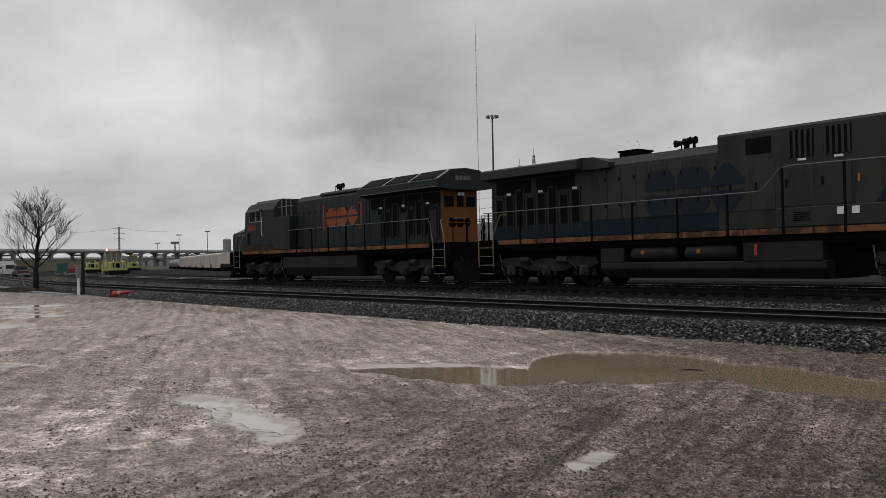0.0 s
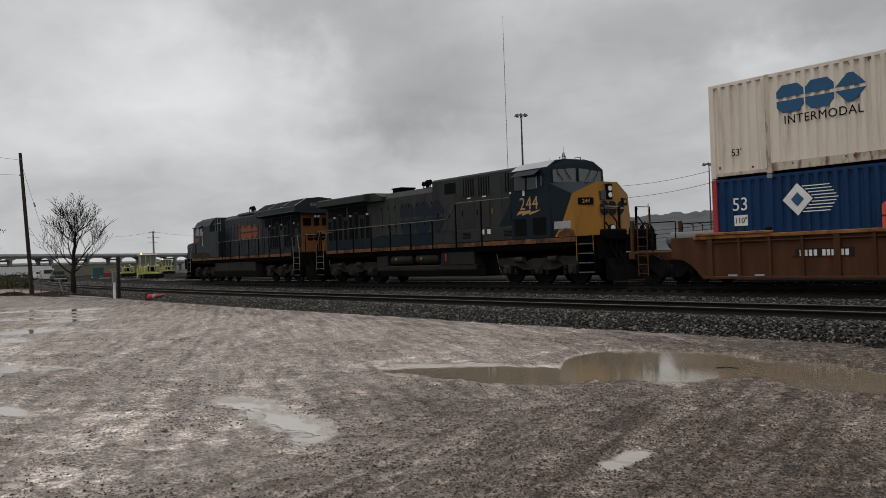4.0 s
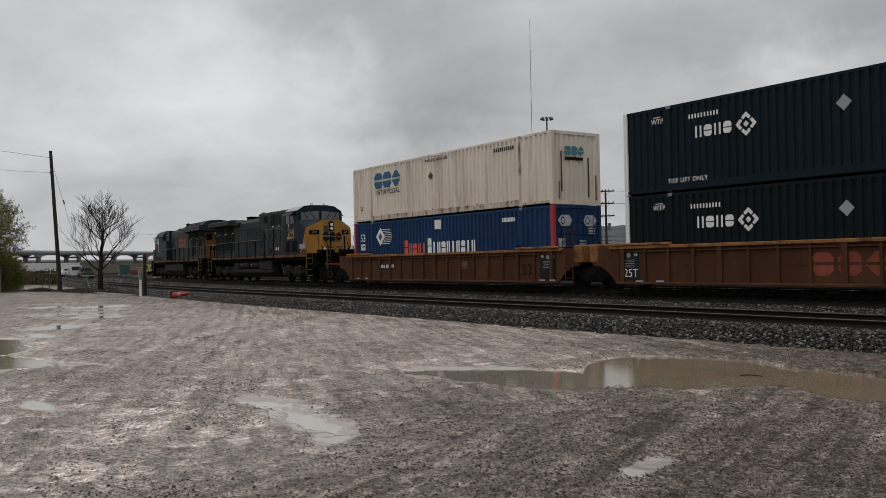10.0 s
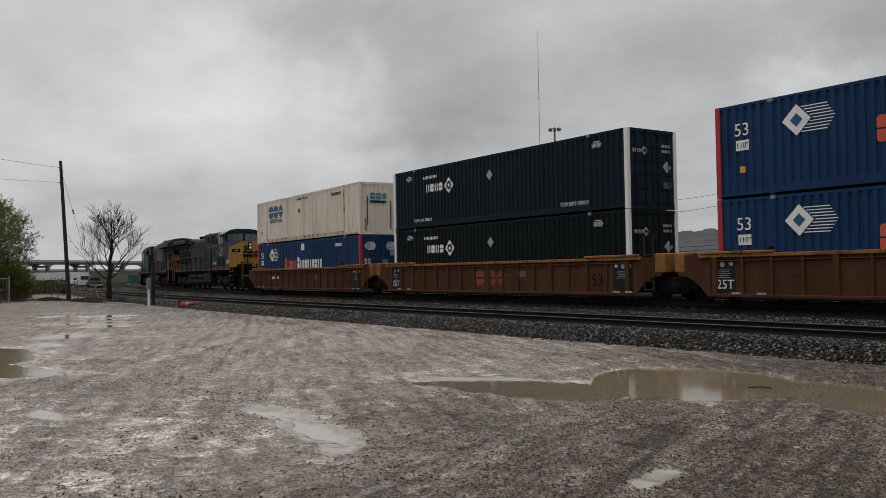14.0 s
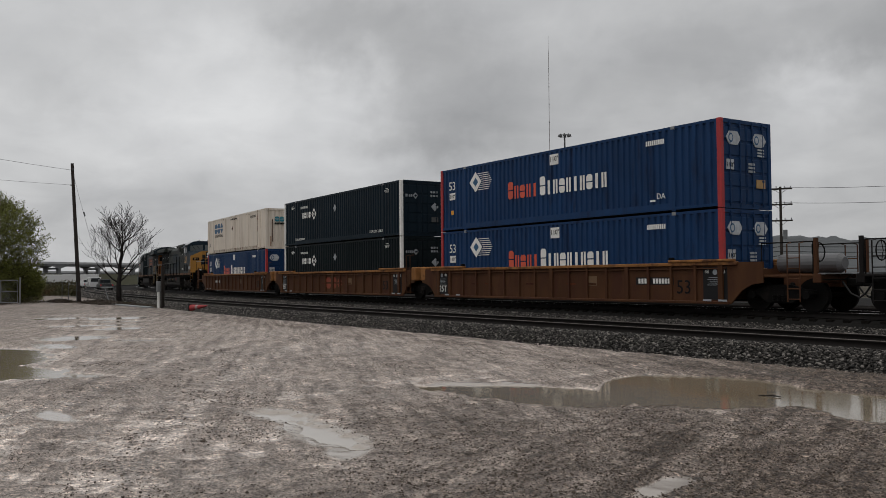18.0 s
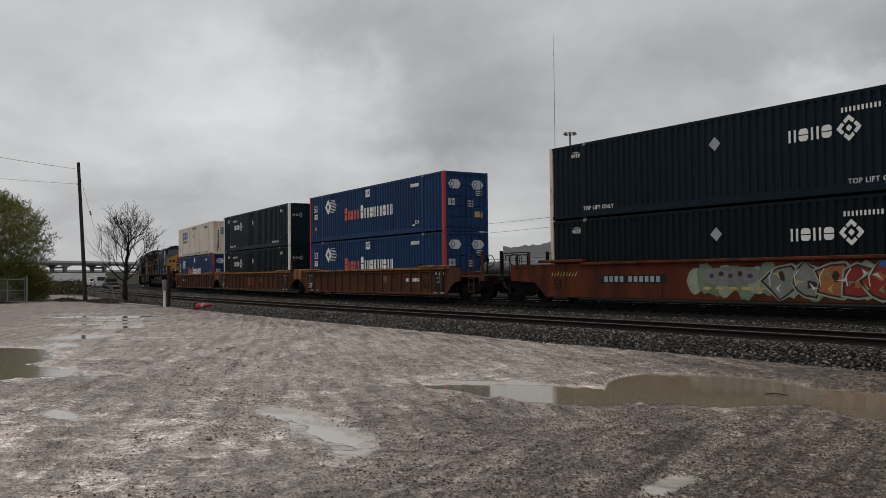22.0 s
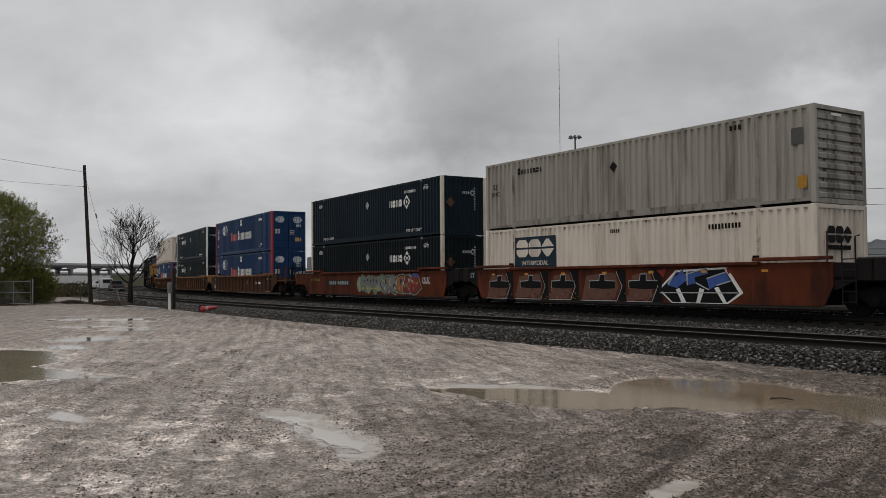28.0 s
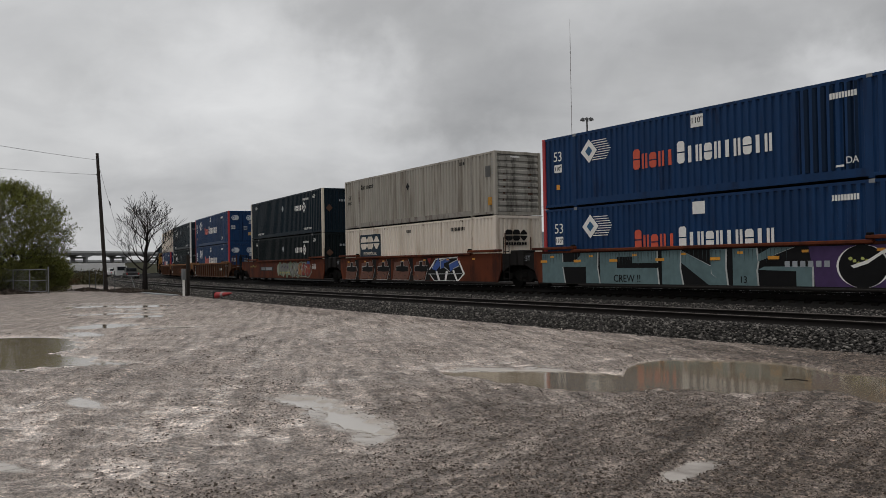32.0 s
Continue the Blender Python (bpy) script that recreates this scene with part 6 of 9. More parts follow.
def make_loco(label, kind):
    new_gen = kind == "new"
    c = thing("locomotive", Matrix.Identity(4), label, "locomotive", "locomotives of the train")
    way = 1 if new_gen else -1
    body = loco_blue if new_gen else loco_grey
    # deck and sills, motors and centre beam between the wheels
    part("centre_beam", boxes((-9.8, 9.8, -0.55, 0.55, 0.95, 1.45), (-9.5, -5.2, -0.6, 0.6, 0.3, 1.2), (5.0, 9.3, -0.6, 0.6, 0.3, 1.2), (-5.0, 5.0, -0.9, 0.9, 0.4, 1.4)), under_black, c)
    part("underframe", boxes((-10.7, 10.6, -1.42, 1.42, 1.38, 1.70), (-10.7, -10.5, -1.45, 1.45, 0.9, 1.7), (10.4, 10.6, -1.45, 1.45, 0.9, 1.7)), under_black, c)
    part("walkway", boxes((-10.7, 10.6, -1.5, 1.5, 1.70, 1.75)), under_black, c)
    for sg in (1, -1):
        a, b = sorted((sg * 1.43, sg * 1.51))
        for i in range(9):
            x0 = -9.5 + i * 2.1
            part("side_sill", boxes((x0 + 0.015, x0 + 2.085, a, b, 1.56, 1.73)), loco_orange, c)
        part("pipe_run", boxes((-9, 9, sg * 1.3 - 0.06, sg * 1.3 + 0.06, 1.3, 1.42)), under_black, c)
    # hoods
    if new_gen:
        part("engine_hood", hood_block(-4.0, 3.3, 0.97, 1.75, 4.58, 0.25), body, c)
        part("radiator_hood", hood_block(-9.75, -4.0, 0.95, 1.75, 4.1, 0.02), body, c)
        part("hood_end", boxes((-9.80, -9.74, -0.96, 0.96, 1.78, 4.1)), loco_orange_end, c, "dull orange end panel")
        wing = [(-1.0, 4.02), (1.0, 4.02), (1.55, 4.10), (1.55, 4.42), (0.75, 4.88), (0.0, 4.95), (-0.75, 4.88), (-1.55, 4.42), (-1.55, 4.10)]
        r = part("radiator_housing", slab(bmesh.new(), wing, "x", -10.25, -3.85), body, c)
        for i in range(3):
            for sg in (1, -1):
                p = slab(bmesh.new(), [(sg * 1.45, 4.49), (sg * 0.80, 4.865), (sg * 0.80, 4.885), (sg * 1.45, 4.51)], "x", -9.9 + i * 2.05, -8.15 + i * 2.05)
                part("radiator_grille", p, grille_dark, r)
                # pale strips paint the light reflected along the roof panel edges
                for x in (-10.2 + i * 2.05, -8.12 + i * 2.05):
                    part("roof_trim", slab(bmesh.new(), [(sg * 1.50, 4.45), (sg * 0.78, 4.875), (sg * 0.78, 4.90), (sg * 1.50, 4.475)], "x", x, x + 0.07), pale_roof, r, "pale strip painting the light on a roof panel edge")
        for sg in (1, -1):
            part("lower_cab_panel", slab(bmesh.new(), [(5.2, 1.77), (9.4, 1.77), (9.4, 2.25), (8.2, 2.12), (6.4, 2.16), (5.2, 2.02)], "y", *sorted((sg * 1.481, sg * 1.486))), grime_brown, c, "brown grime on the lower cab side")
            # grey line painting the light along the eave
            part("eave_trim", rods([(-10.2, sg * 1.56, 4.12), (-3.9, sg * 1.56, 4.12)], 0.018, 5), worn_rail, r)
            for x in (-9.4, -7.2, -5.0):
                part("side_door", boxes((x, x + 0.55, *sorted((sg * 0.955, sg * 0.985)), 1.9, 3.2), bevel=0.01), body, c)
        for k in range(4):
            part("number_bar", boxes((-10.262, -10.25, 0.42 - k * 0.22, 0.58 - k * 0.22, 4.42, 4.60)), worn_rail, r)
        part("roof_section", hood_block(-4.0, 0.9, 0.9, 4.5, 4.66, 0.1), body, c)
        cab0, cab1, nose1 = 5.1, 9.25, 11.6
    else:
        part("engine_hood", hood_block(-5.2, 0.0, 0.97, 1.75, 4.42, 0.28), body, c)
        part("radiator_hood", hood_block(-10.35, -5.2, 0.95, 1.75, 4.15, 0.02), body, c)
        part("equipment_hood", hood_block(-0.1, 6.0, 1.02, 1.75, 4.66, 0.08), body, c)
        wing = [(-1.0, 4.06), (1.0, 4.06), (1.5, 4.12), (1.5, 4.42), (1.25, 4.50), (-1.25, 4.50), (-1.5, 4.42), (-1.5, 4.12)]
        part("radiator_housing", slab(bmesh.new(), wing, "x", -10.5, -5.4), body, c)
        part("housing_slope", slab(bmesh.new(), [(-5.4, 4.06), (-5.4, 4.50), (-4.9, 4.48), (-4.2, 4.25), (-4.2, 4.06)], "y", -1.2, 1.2), body, c)
        part("exhaust_outlet", boxes((-4.4, -3.6, -0.4, 0.4, 4.3, 4.66), (-4.45, -3.55, -0.45, 0.45, 4.62, 4.68), bevel=0.02), under_black, c)
        part("hood_end", boxes((-10.40, -10.34, -0.96, 0.96, 1.78, 4.1)), body, c)
        for sg in (1, -1):
            a, b = sorted((sg * 0.955, sg * 0.978))
            part("blue_band", boxes((-10.3, -0.15, a, b, 1.76, 2.28)), loco_navy, c, "faded navy band along the hood")
        cab0 = 5.9
    # hood doors, handles and grilles, both sides
    for sg in (1, -1):
        y = sg * (0.97 if new_gen else 0.972)
        start, count, step = (-3.8, 11, 0.64) if new_gen else (-5.1, 8, 0.62)
        top = 4.1 if new_gen else 4.05
        for i in range(count):
            x = start + i * step
            a, b = sorted((y, y + sg * 0.022))
            d = part("hood_door", boxes((x + 0.02, x + step - 0.02, a, b, 2.3 if not new_gen else 1.85, top - 0.05 * (i % 2)), bevel=0.008), body, c)
            a, b = sorted((y + sg * 0.022, y + sg * 0.05))
            part("latch", boxes((x + step - 0.10, x + step - 0.05, a, b, 2.7, 2.85), (x + step - 0.10, x + step - 0.05, a, b, 3.6, 3.72)), grille_dark, d)
        rx0 = -9.5 if new_gen else -10.1
        for i in range(8):
            x = rx0 + i * (0.62 if new_gen else 0.57)
            h = 3.3 + 0.12 * ((i * 7) % 3)
            a, b = sorted((sg * 0.955, sg * 0.975))
            g = part("air_grille", boxes((x, x + 0.34, a, b, 2.15, h)), grille_dark, c)
            part("grille_frame", boxes((x - 0.06, x - 0.01, *sorted((sg * 0.95, sg * 0.99)), 2.05, h + 0.12), (x + 0.35, x + 0.40, *sorted((sg * 0.95, sg * 0.99)), 2.05, h + 0.12)), body, g)
            part("placard", boxes((x + 0.02, x + 0.24, *sorted((sg * 0.97, sg * 0.985)), h + 0.05, h + 0.13)), white_paint if i % 3 == 1 else body, g)
        for x0, x1, z0, z1 in (((-9.6, -8.4, 3.45, 3.95), (-8.2, -7.0, 3.45, 3.95), (-6.8, -5.4, 3.45, 3.95), (-5.2, -4.2, 3.45, 3.95)) if new_gen else ((-10.1, -8.2, 3.5, 4.0), (-7.9, -6.0, 3.5, 4.0))):
            part("intake_screen", boxes((x0, x1, *sorted((sg * 0.95, sg * 0.982)), z0, z1)), grille_dark, c)
        if not new_gen:
            # tall grilles in the equipment hood
            part("vent", boxes((0.85, 1.65, *sorted((sg * 1.015, sg * 1.04)), 3.95, 4.42)), grille_dark, c)
            for x in (2.15, 3.2, 4.95):
                v = part("vent", boxes((x, x + 0.78, *sorted((sg * 1.012, sg * 1.03)), 3.72, 4.48)), grille_dark, c)
                for k in range(5):
                    part("slat", boxes((x + 0.02 + k * 0.165, x + 0.09 + k * 0.165, *sorted((sg * 1.02, sg * 1.06)), 3.72, 4.48)), body, v)
                part("placard", boxes((x + 0.3, x + 0.55, *sorted((sg * 1.02, sg * 1.03)), 3.62, 3.68)), white_paint, v)
            for x0, x1, z0, z1 in ((0.2, 0.95, 2.3, 3.4), (1.05, 1.75, 2.3, 3.9), (2.0, 2.9, 2.35, 3.55), (3.05, 3.95, 2.35, 3.55), (4.05, 4.75, 2.1, 4.4)):
                d = part("hood_door", boxes((x0, x1, *sorted((sg * 1.018, sg * 1.036)), z0, z1), bevel=0.006), body, c)
                part("latch", boxes((x0 + 0.08, x0 + 0.14, *sorted((sg * 1.03, sg * 1.06)), 2.9, 3.12)), loco_yellow if x0 > 4 else grille_dark, d)
            lower = part("lower_cabinet", boxes((1.9, 5.9, *sorted((sg * 1.02, sg * 1.25)), 1.76, 2.3), bevel=0.015), body, c)
            for x in (2.4, 5.1):
                part("louvre", boxes(*[(x, x + 0.5, *sorted((sg * 1.25, sg * 1.262)), 1.92 + k * 0.055, 1.945 + k * 0.055) for k in range(5)]), grille_dark, lower)
            for x in (3.65, 4.05):
                part("notice", boxes((x, x + 0.2, *sorted((sg * 1.25, sg * 1.26)), 2.05, 2.25)), white_paint, lower)
    # horn on the roof
    hx, hz = (0.3, 4.70) if new_gen else (-1.9, 4.44)
    horn = part("horn", boxes((hx - 0.3, hx + 0.3, -0.08, 0.08, hz - 0.05, hz + 0.08), (hx - 0.06, hx + 0.06, -0.06, 0.06, hz, hz + 0.3)), grille_dark, c)
    for k, (dx, dy) in enumerate(((0.2, 0.16), (0.1, -0.16), (-0.2, 0.16), (-0.1, -0.16), (0.25, 0.0))):
        d = 1 if k % 2 else -1
        bm = rod(bmesh.new(), (hx + dx, dy, hz + 0.30), (hx + dx + d * 0.36, dy, hz + 0.30), 0.03, 8, 0.13)
        rod(bm, (hx + dx, dy, hz), (hx + dx, dy, hz + 0.30), 0.025, 6)
        part("bell", bm, grille_dark, horn)
    if new_gen:
        cab_and_nose(c, body, cab0, cab1, nose1)
    else:
        old_front(c)
    # rear light on the hood end
    rx = -9.8 if new_gen else -10.4
    rl = part("rear_light", boxes((rx - 0.05, rx, -0.16, 0.16, 3.3, 4.0)), grille_dark, c)
    for sg in (1, -1):
        part("lens", rod(bmesh.new(), (rx - 0.05, sg * 0.1, 3.85), (rx - 0.1, sg * 0.1, 3.85), 0.085, 12), lamp_glass, rl)
        if new_gen:
            part("end_window", boxes((rx - 0.02, rx, *sorted((sg * 0.35, sg * 0.85)), 3.3, 3.75)), grille_dark, c)
    if new_gen:
        plain_marks(c, "mark", grille_dark, "bbd", 0.62, -0.62, 2.42, 0.42, rx - 0.004, 0.11, "plain dark mark on the hood end", face="x", gap=0.06)
    # handrails along the walkway
    for sg in (1, -1):
        xs = [-9.6 + i * 1.72 for i in range(10)] if new_gen else [-10.0 + i * 1.75 for i in range(9)]
        xs = [x for x in xs if x < cab0 - (1.9 if new_gen else 0.2)]
        for x in xs:
            hi = 2.78 if new_gen or x < 1.2 else 3.42
            part("stanchion", boxes((x - 0.03, x + 0.03, *sorted((sg * 1.505, sg * 1.55)), 1.5, hi)), under_black, c)
        if new_gen:
            line_p = [(-9.9, sg * 1.53, 1.2), (-9.75, sg * 1.53, 2.0), (-9.6, sg * 1.53, 2.78), (3.3, sg * 1.53, 2.78)]
        else:
            line_p = [(-10.3, sg * 1.53, 2.80), (1.4, sg * 1.53, 2.80), (1.62, sg * 1.53, 2.82), (2.18, sg * 1.53, 3.40), (2.5, sg * 1.53, 3.45), (5.8, sg * 1.53, 3.42)]
        part("handrail", rods(line_p, 0.018, 6), worn_rail, c)
        # end steps and grab rails
        for ex, d in ((-10.2, -1), (9.88 if not new_gen else 10.2, 1)):
            st = part("step_well", boxes((ex - 0.42, ex - 0.38, *sorted((sg * 1.0, sg * 1.5)), 0.4, 1.7), (ex + 0.38, ex + 0.42, *sorted((sg * 1.0, sg * 1.5)), 0.4, 1.7), (ex - 0.4, ex + 0.4, *sorted((sg * 1.0, sg * 1.03)), 0.4, 1.7)), under_black, c)
            for k in range(4):
                z = 0.42 + k * 0.34
                part("tread", boxes((ex - 0.38, ex + 0.38, *sorted((sg * 1.03, sg * 1.5)), z, z + 0.035)), tread_steel, st)
            for q in (-0.42, 0.42) if new_gen or d < 0 else ():
                part("grab_rail", rods([(ex + q, sg * 1.52, 0.7), (ex + q, sg * 1.52, 1.9), (ex + q + 0.35 * -d, sg * 1.45, 2.7), (ex + q + 0.5 * -d, sg * 1.2, 2.72)], 0.02, 6), rail_yellow if not new_gen or d < 0 else galv, c)
    # platform ends: rails, plow, coupler, hoses
    for ex, d in ((-10.7, -1), (10.45 if not new_gen else 11.3, 1)):
        part("end_plate", boxes((*sorted((ex, ex + d * 0.12)), -1.45, 1.45, 0.95, 1.72), bevel=0.02), under_black, c)
        pl = slab(bmesh.new(), [(ex + d * 0.1, 1.0), (ex + d * 0.14, 0.15), (ex + d * 0.6, 0.14), (ex + d * 0.45, 0.5)], "y", -1.25, 1.25)
        part("plow" if d > 0 else "pilot", pl, under_black, c)
        part("coupler", boxes((*sorted((ex + d * 0.1, ex + d * 0.75)), -0.13, 0.13, 0.78, 1.02), bevel=0.03), dark_steel, c)
        for q in (-1.2, -0.45, 0.45, 1.2):
            part("end_stanchion", rods([(ex + d * 0.1, q, 1.6), (ex + d * 0.1, q, 2.75)], 0.045 if abs(q) < 1 else 0.022, 6), under_black, c)
        part("end_rail", rods([(ex + d * 0.1, -1.2, 2.75), (ex + d * 0.1, -0.45, 2.75)], 0.02, 6), galv, c)
        part("end_rail", rods([(ex + d * 0.1, 1.2, 2.75), (ex + d * 0.1, 0.45, 2.75)], 0.02, 6), galv, c)
        for q in (-0.9, -0.6, 0.6, 0.9):
            part("air_hose", rods([(ex + d * 0.14, q, 1.25), (ex + d * 0.32, q * 0.97, 0.95), (ex + d * 0.38, q * 0.85, 0.55)], 0.028, 6), grille_dark, c)
        if d > 0 and not new_gen:
            for q in (-0.85, 0.85):
                dl = part("ditch_light", rod(bmesh.new(), (ex + 0.02, q, 1.98), (ex + 0.16, q, 1.98), 0.13, 14), grille_dark, c)
                part("lens", rod(bmesh.new(), (ex + 0.16, q, 1.98), (ex + 0.175, q, 1.98), 0.105, 14), lamp_glass, dl)
    # tank and tanks of air
    if new_gen:
        pr = [(-1.42, 0.75), (-1.42, 1.32), (1.42, 1.32), (1.42, 0.75), (1.1, 0.30), (-1.1, 0.30)]
        part("fuel_tank", slab(bmesh.new(), pr, "x", -3.5, 4.3, 0.03), tank_brown, c)
    else:
        pr = [(-1.4, 0.60), (-1.4, 0.82), (1.4, 0.82), (1.4, 0.60), (1.1, 0.30), (-1.1, 0.30)]
        part("fuel_tank", slab(bmesh.new(), pr, "x", -4.5, 3.4, 0.03), tank_brown, c)
        part("battery_box", boxes((0.9, 3.3, -1.42, 1.42, 0.8, 1.36), bevel=0.03), tank_brown, c)
        part("equipment_box", boxes((-4.5, -3.5, -1.4, 1.4, 0.8, 1.30), bevel=0.03), tank_brown, c)
        for sg in (1, -1):
            for x0, x1 in ((-3.25, -1.45), (-1.15, 0.65)):
                bm = rod(bmesh.new(), (x0 + 0.1, sg * 1.2, 1.10), (x1 - 0.1, sg * 1.2, 1.10), 0.23, 18)
                rod(bm, (x0, sg * 1.2, 1.10), (x0 + 0.1, sg * 1.2, 1.10), 0.14, 18, 0.23)
                rod(bm, (x1 - 0.1, sg * 1.2, 1.10), (x1, sg * 1.2, 1.10), 0.23, 18, 0.14)
                t = part("air_reservoir", bm, tank_brown, c, smooth=False)
                part("tag", boxes((x0 + 0.5, x0 + 0.62, *sorted((sg * 1.40, sg * 1.44)), 1.08, 1.2)), loco_yellow, t)
            part("handle", boxes((1.3, 1.38, *sorted((sg * 1.42, sg * 1.45)), 0.98, 1.3)), red_paint, c)
    for x in ((-7.1, 7.35) if new_gen else (-7.3, 7.0)):
        loco_truck(c, x, way)
    # painted marks
    for sg in (1, -1):
        face = "left" if sg > 0 else "right"
        if new_gen:
            yy = sg * 0.996
            plain_marks(c, "mark", hood_orange, "bbd", 0.06 * sg if sg > 0 else -3.05, -3.05 if sg > 0 else 0.06, 2.82, 0.94, yy if sg > 0 else yy - 0.004, 0.24, "plain orange mark on the hood", gap=0.06)
            for x, dd in ((0.34, -1), (-3.32, 1)):
                part("bracket_mark", boxes((x - 0.05, x + 0.05, *sorted((yy, yy + sg * 0.014)), 2.62, 3.95), (*sorted((x, x + dd * 0.2)), *sorted((yy, yy + sg * 0.014)), 3.86, 3.95), (*sorted((x, x + dd * 0.2)), *sorted((yy, yy + sg * 0.014)), 2.62, 2.71)), hood_orange, c)
            bars(c, hood_orange, "number_bar", (8.55 if sg > 0 else 8.55), 2.95, [0.3] * 4, 0.2, 0.06, sg * 1.482, sg)
        else:
            yy = sg * 1.0
            for k, kind in enumerate("bbd"):
                x0 = (0.85 - 1.233 * k) if sg > 0 else (-2.85 + 1.233 * k)
                proud = 1.044 if max(x0, x0 - sg * 1.233) > 0 else 1.0
                plain_marks(c, "mark", mark_navy, kind, x0, x0 - sg * 1.233, 2.30, 1.48, sg * proud - (0 if sg > 0 else 0.004), 0.36, "plain faded navy mark on the hood", gap=0.05)
            part("navy_flash", slab(bmesh.new(), [(5.87, 3.95), (4.55, 2.32), (5.87, 2.32)], "y", *sorted((sg * 1.037, sg * 1.043))), loco_navy, c, "navy wedge painted on the hood")
            writing(c, "244", hood_tan, (6.91, sg * 1.487, 2.88), 0.50, face, 1.05)
            bolt = [(6.3, 2.76), (6.45, 2.92), (7.15, 2.92), (7.1, 2.85), (7.72, 2.92), (7.5, 2.84), (7.02, 2.74), (7.08, 2.82), (6.62, 2.74), (6.68, 2.84)]
            part("flash_mark", slab(bmesh.new(), [(a - 0.12, b - 0.08) for a, b in bolt], "y", *sorted((sg * 1.483, sg * 1.495))), hood_tan, c)
    return c


mark_navy = material("dark_navy_mark", (0.0095, 0.0165, 0.0245), rough=0.6, vary=0.3, grain=3, bump=0.0, spec=0.15)
tread_steel = material("worn_step_steel", (0.10, 0.10, 0.10), rough=0.55, metal=0.3, vary=0.3, grain=9, bump=0.0)
rail_yellow = material("grimy_yellow_rail_paint", (0.20, 0.145, 0.08), rough=0.6, vary=0.3, grain=8, bump=0.0, spec=0.2)
hood_tan = material("tan_number_paint", (0.42, 0.26, 0.11), rough=0.55, vary=0.15, grain=6, bump=0.0, spec=0.3)
LOCO_1 = running(make_loco("dark blue diesel locomotive with orange sill stripe and block mark", "new"), 103.5, 7.2)
LOCO_2 = running(make_loco("grimy grey diesel locomotive with navy cab and yellow nose", "old"), 80.18, 7.1, back=True)

patch_tan = material("faded_tan_patch", (0.15, 0.092, 0.052), rough=0.7, vary=0.3, grain=6, bump=0.0, spec=0.2)
panel_dark = material("black_stencil_panel", (0.012, 0.012, 0.013), rough=0.6, vary=0.3, grain=6, bump=0.0, spec=0.2)
red_faded = material("faded_red_block_paint", (0.20, 0.05, 0.03), rough=0.7, vary=0.35, grain=5, bump=0.0, spec=0.2)
sp_green = material("pale_green_spray", (0.13, 0.175, 0.115), rough=0.6, vary=0.25, grain=5, bump=0.0, spec=0.2)
sp_pale = material("pale_grey_green_spray", (0.24, 0.26, 0.20), rough=0.6, vary=0.25, grain=5, bump=0.0, spec=0.2)
sp_grey = material("grey_spray", (0.16, 0.16, 0.15), rough=0.6, vary=0.25, grain=5, bump=0.0, spec=0.2)
sp_orange = material("orange_spray", (0.26, 0.10, 0.035), rough=0.6, vary=0.25, grain=5, bump=0.0, spec=0.2)
sp_red = material("red_spray", (0.20, 0.025, 0.02), rough=0.6, vary=0.25, grain=5, bump=0.0, spec=0.2)
sp_yellow = material("dull_yellow_spray", (0.38, 0.30, 0.10), rough=0.6, vary=0.25, grain=5, bump=0.0, spec=0.2)
tag_yellow = material("yellow_green_tag", (0.40, 0.42, 0.12), rough=0.6, vary=0.25, grain=5, bump=0.0, spec=0.2)
sp_dark = material("dark_brown_spray", (0.03, 0.022, 0.02), rough=0.6, vary=0.25, grain=5, bump=0.0, spec=0.2)
sp_fade = material("faded_pink_grey_spray", (0.13, 0.062, 0.045), rough=0.6, vary=0.25, grain=5, bump=0.0, spec=0.2)
sp_blue = material("blue_spray", (0.05, 0.10, 0.31), rough=0.6, vary=0.25, grain=5, bump=0.0, spec=0.2)
graf_white = material("sprayed_white", (0.42, 0.43, 0.42), rough=0.6, vary=0.3, grain=5, bump=0.0, spec=0.2)
sp_teal = material("pale_teal_spray", (0.105, 0.160, 0.168), rough=0.6, vary=0.25, grain=5, bump=0.0, spec=0.2)
sp_drip = material("dark_teal_drip", (0.04, 0.06, 0.065), rough=0.6, vary=0.25, grain=5, bump=0.0, spec=0.2)
sp_purple = material("purple_spray", (0.055, 0.03, 0.09), rough=0.6, vary=0.25, grain=5, bump=0.0, spec=0.2)


# ---- the stacks and the well cars under them ----
turn_white, n_bluebox = 0, 0
for s, up, low, c_low, c_up in PLACED:
    for kind, c, z in ((low, c_low, 0.34), (up, c_up, 0.34 + C_H + 0.02)):
        running(c, s, 9.95, z)
        if kind == "bluebox":
            marks_bluebox(c, n_bluebox); n_bluebox += 1
        elif kind in ("navybox", "darkbox"):
            marks_navybox(c, 5.03, 5.25, True)
        elif kind in ("navybox_plain", "darkbox_plain"):
            marks_navybox(c, -2.65, -4.35, False)
        elif kind == "white":
            marks_white(c, z < 1)
            if z < 1:
                c["label"] = "cream-white corrugated 53-foot container with a dark navy square panel"
        else:
            marks_grey(c)
WELLS = []
for i, (s, up, low) in enumerate(STACK):
    old = i < 3
    ends = ("c", "j") if i % 3 == 0 else (("j", "j") if i % 3 == 1 else ("j", "c"))
    w = make_well("faded yellow ribbed-side well car carrying two stacked containers" if old else "rusty orange smooth-side well car with graffiti", well_yellow if old else well_brown, old, ends, not old)
    WELLS.append(running(w, s, 9.95))
Y_WELL = 1.41


def well_sign(w, name, mat, x0, x1, z0, z1, lift=0.0, label="", y=None):
    y = (Y_WELL if y is None else y) + lift
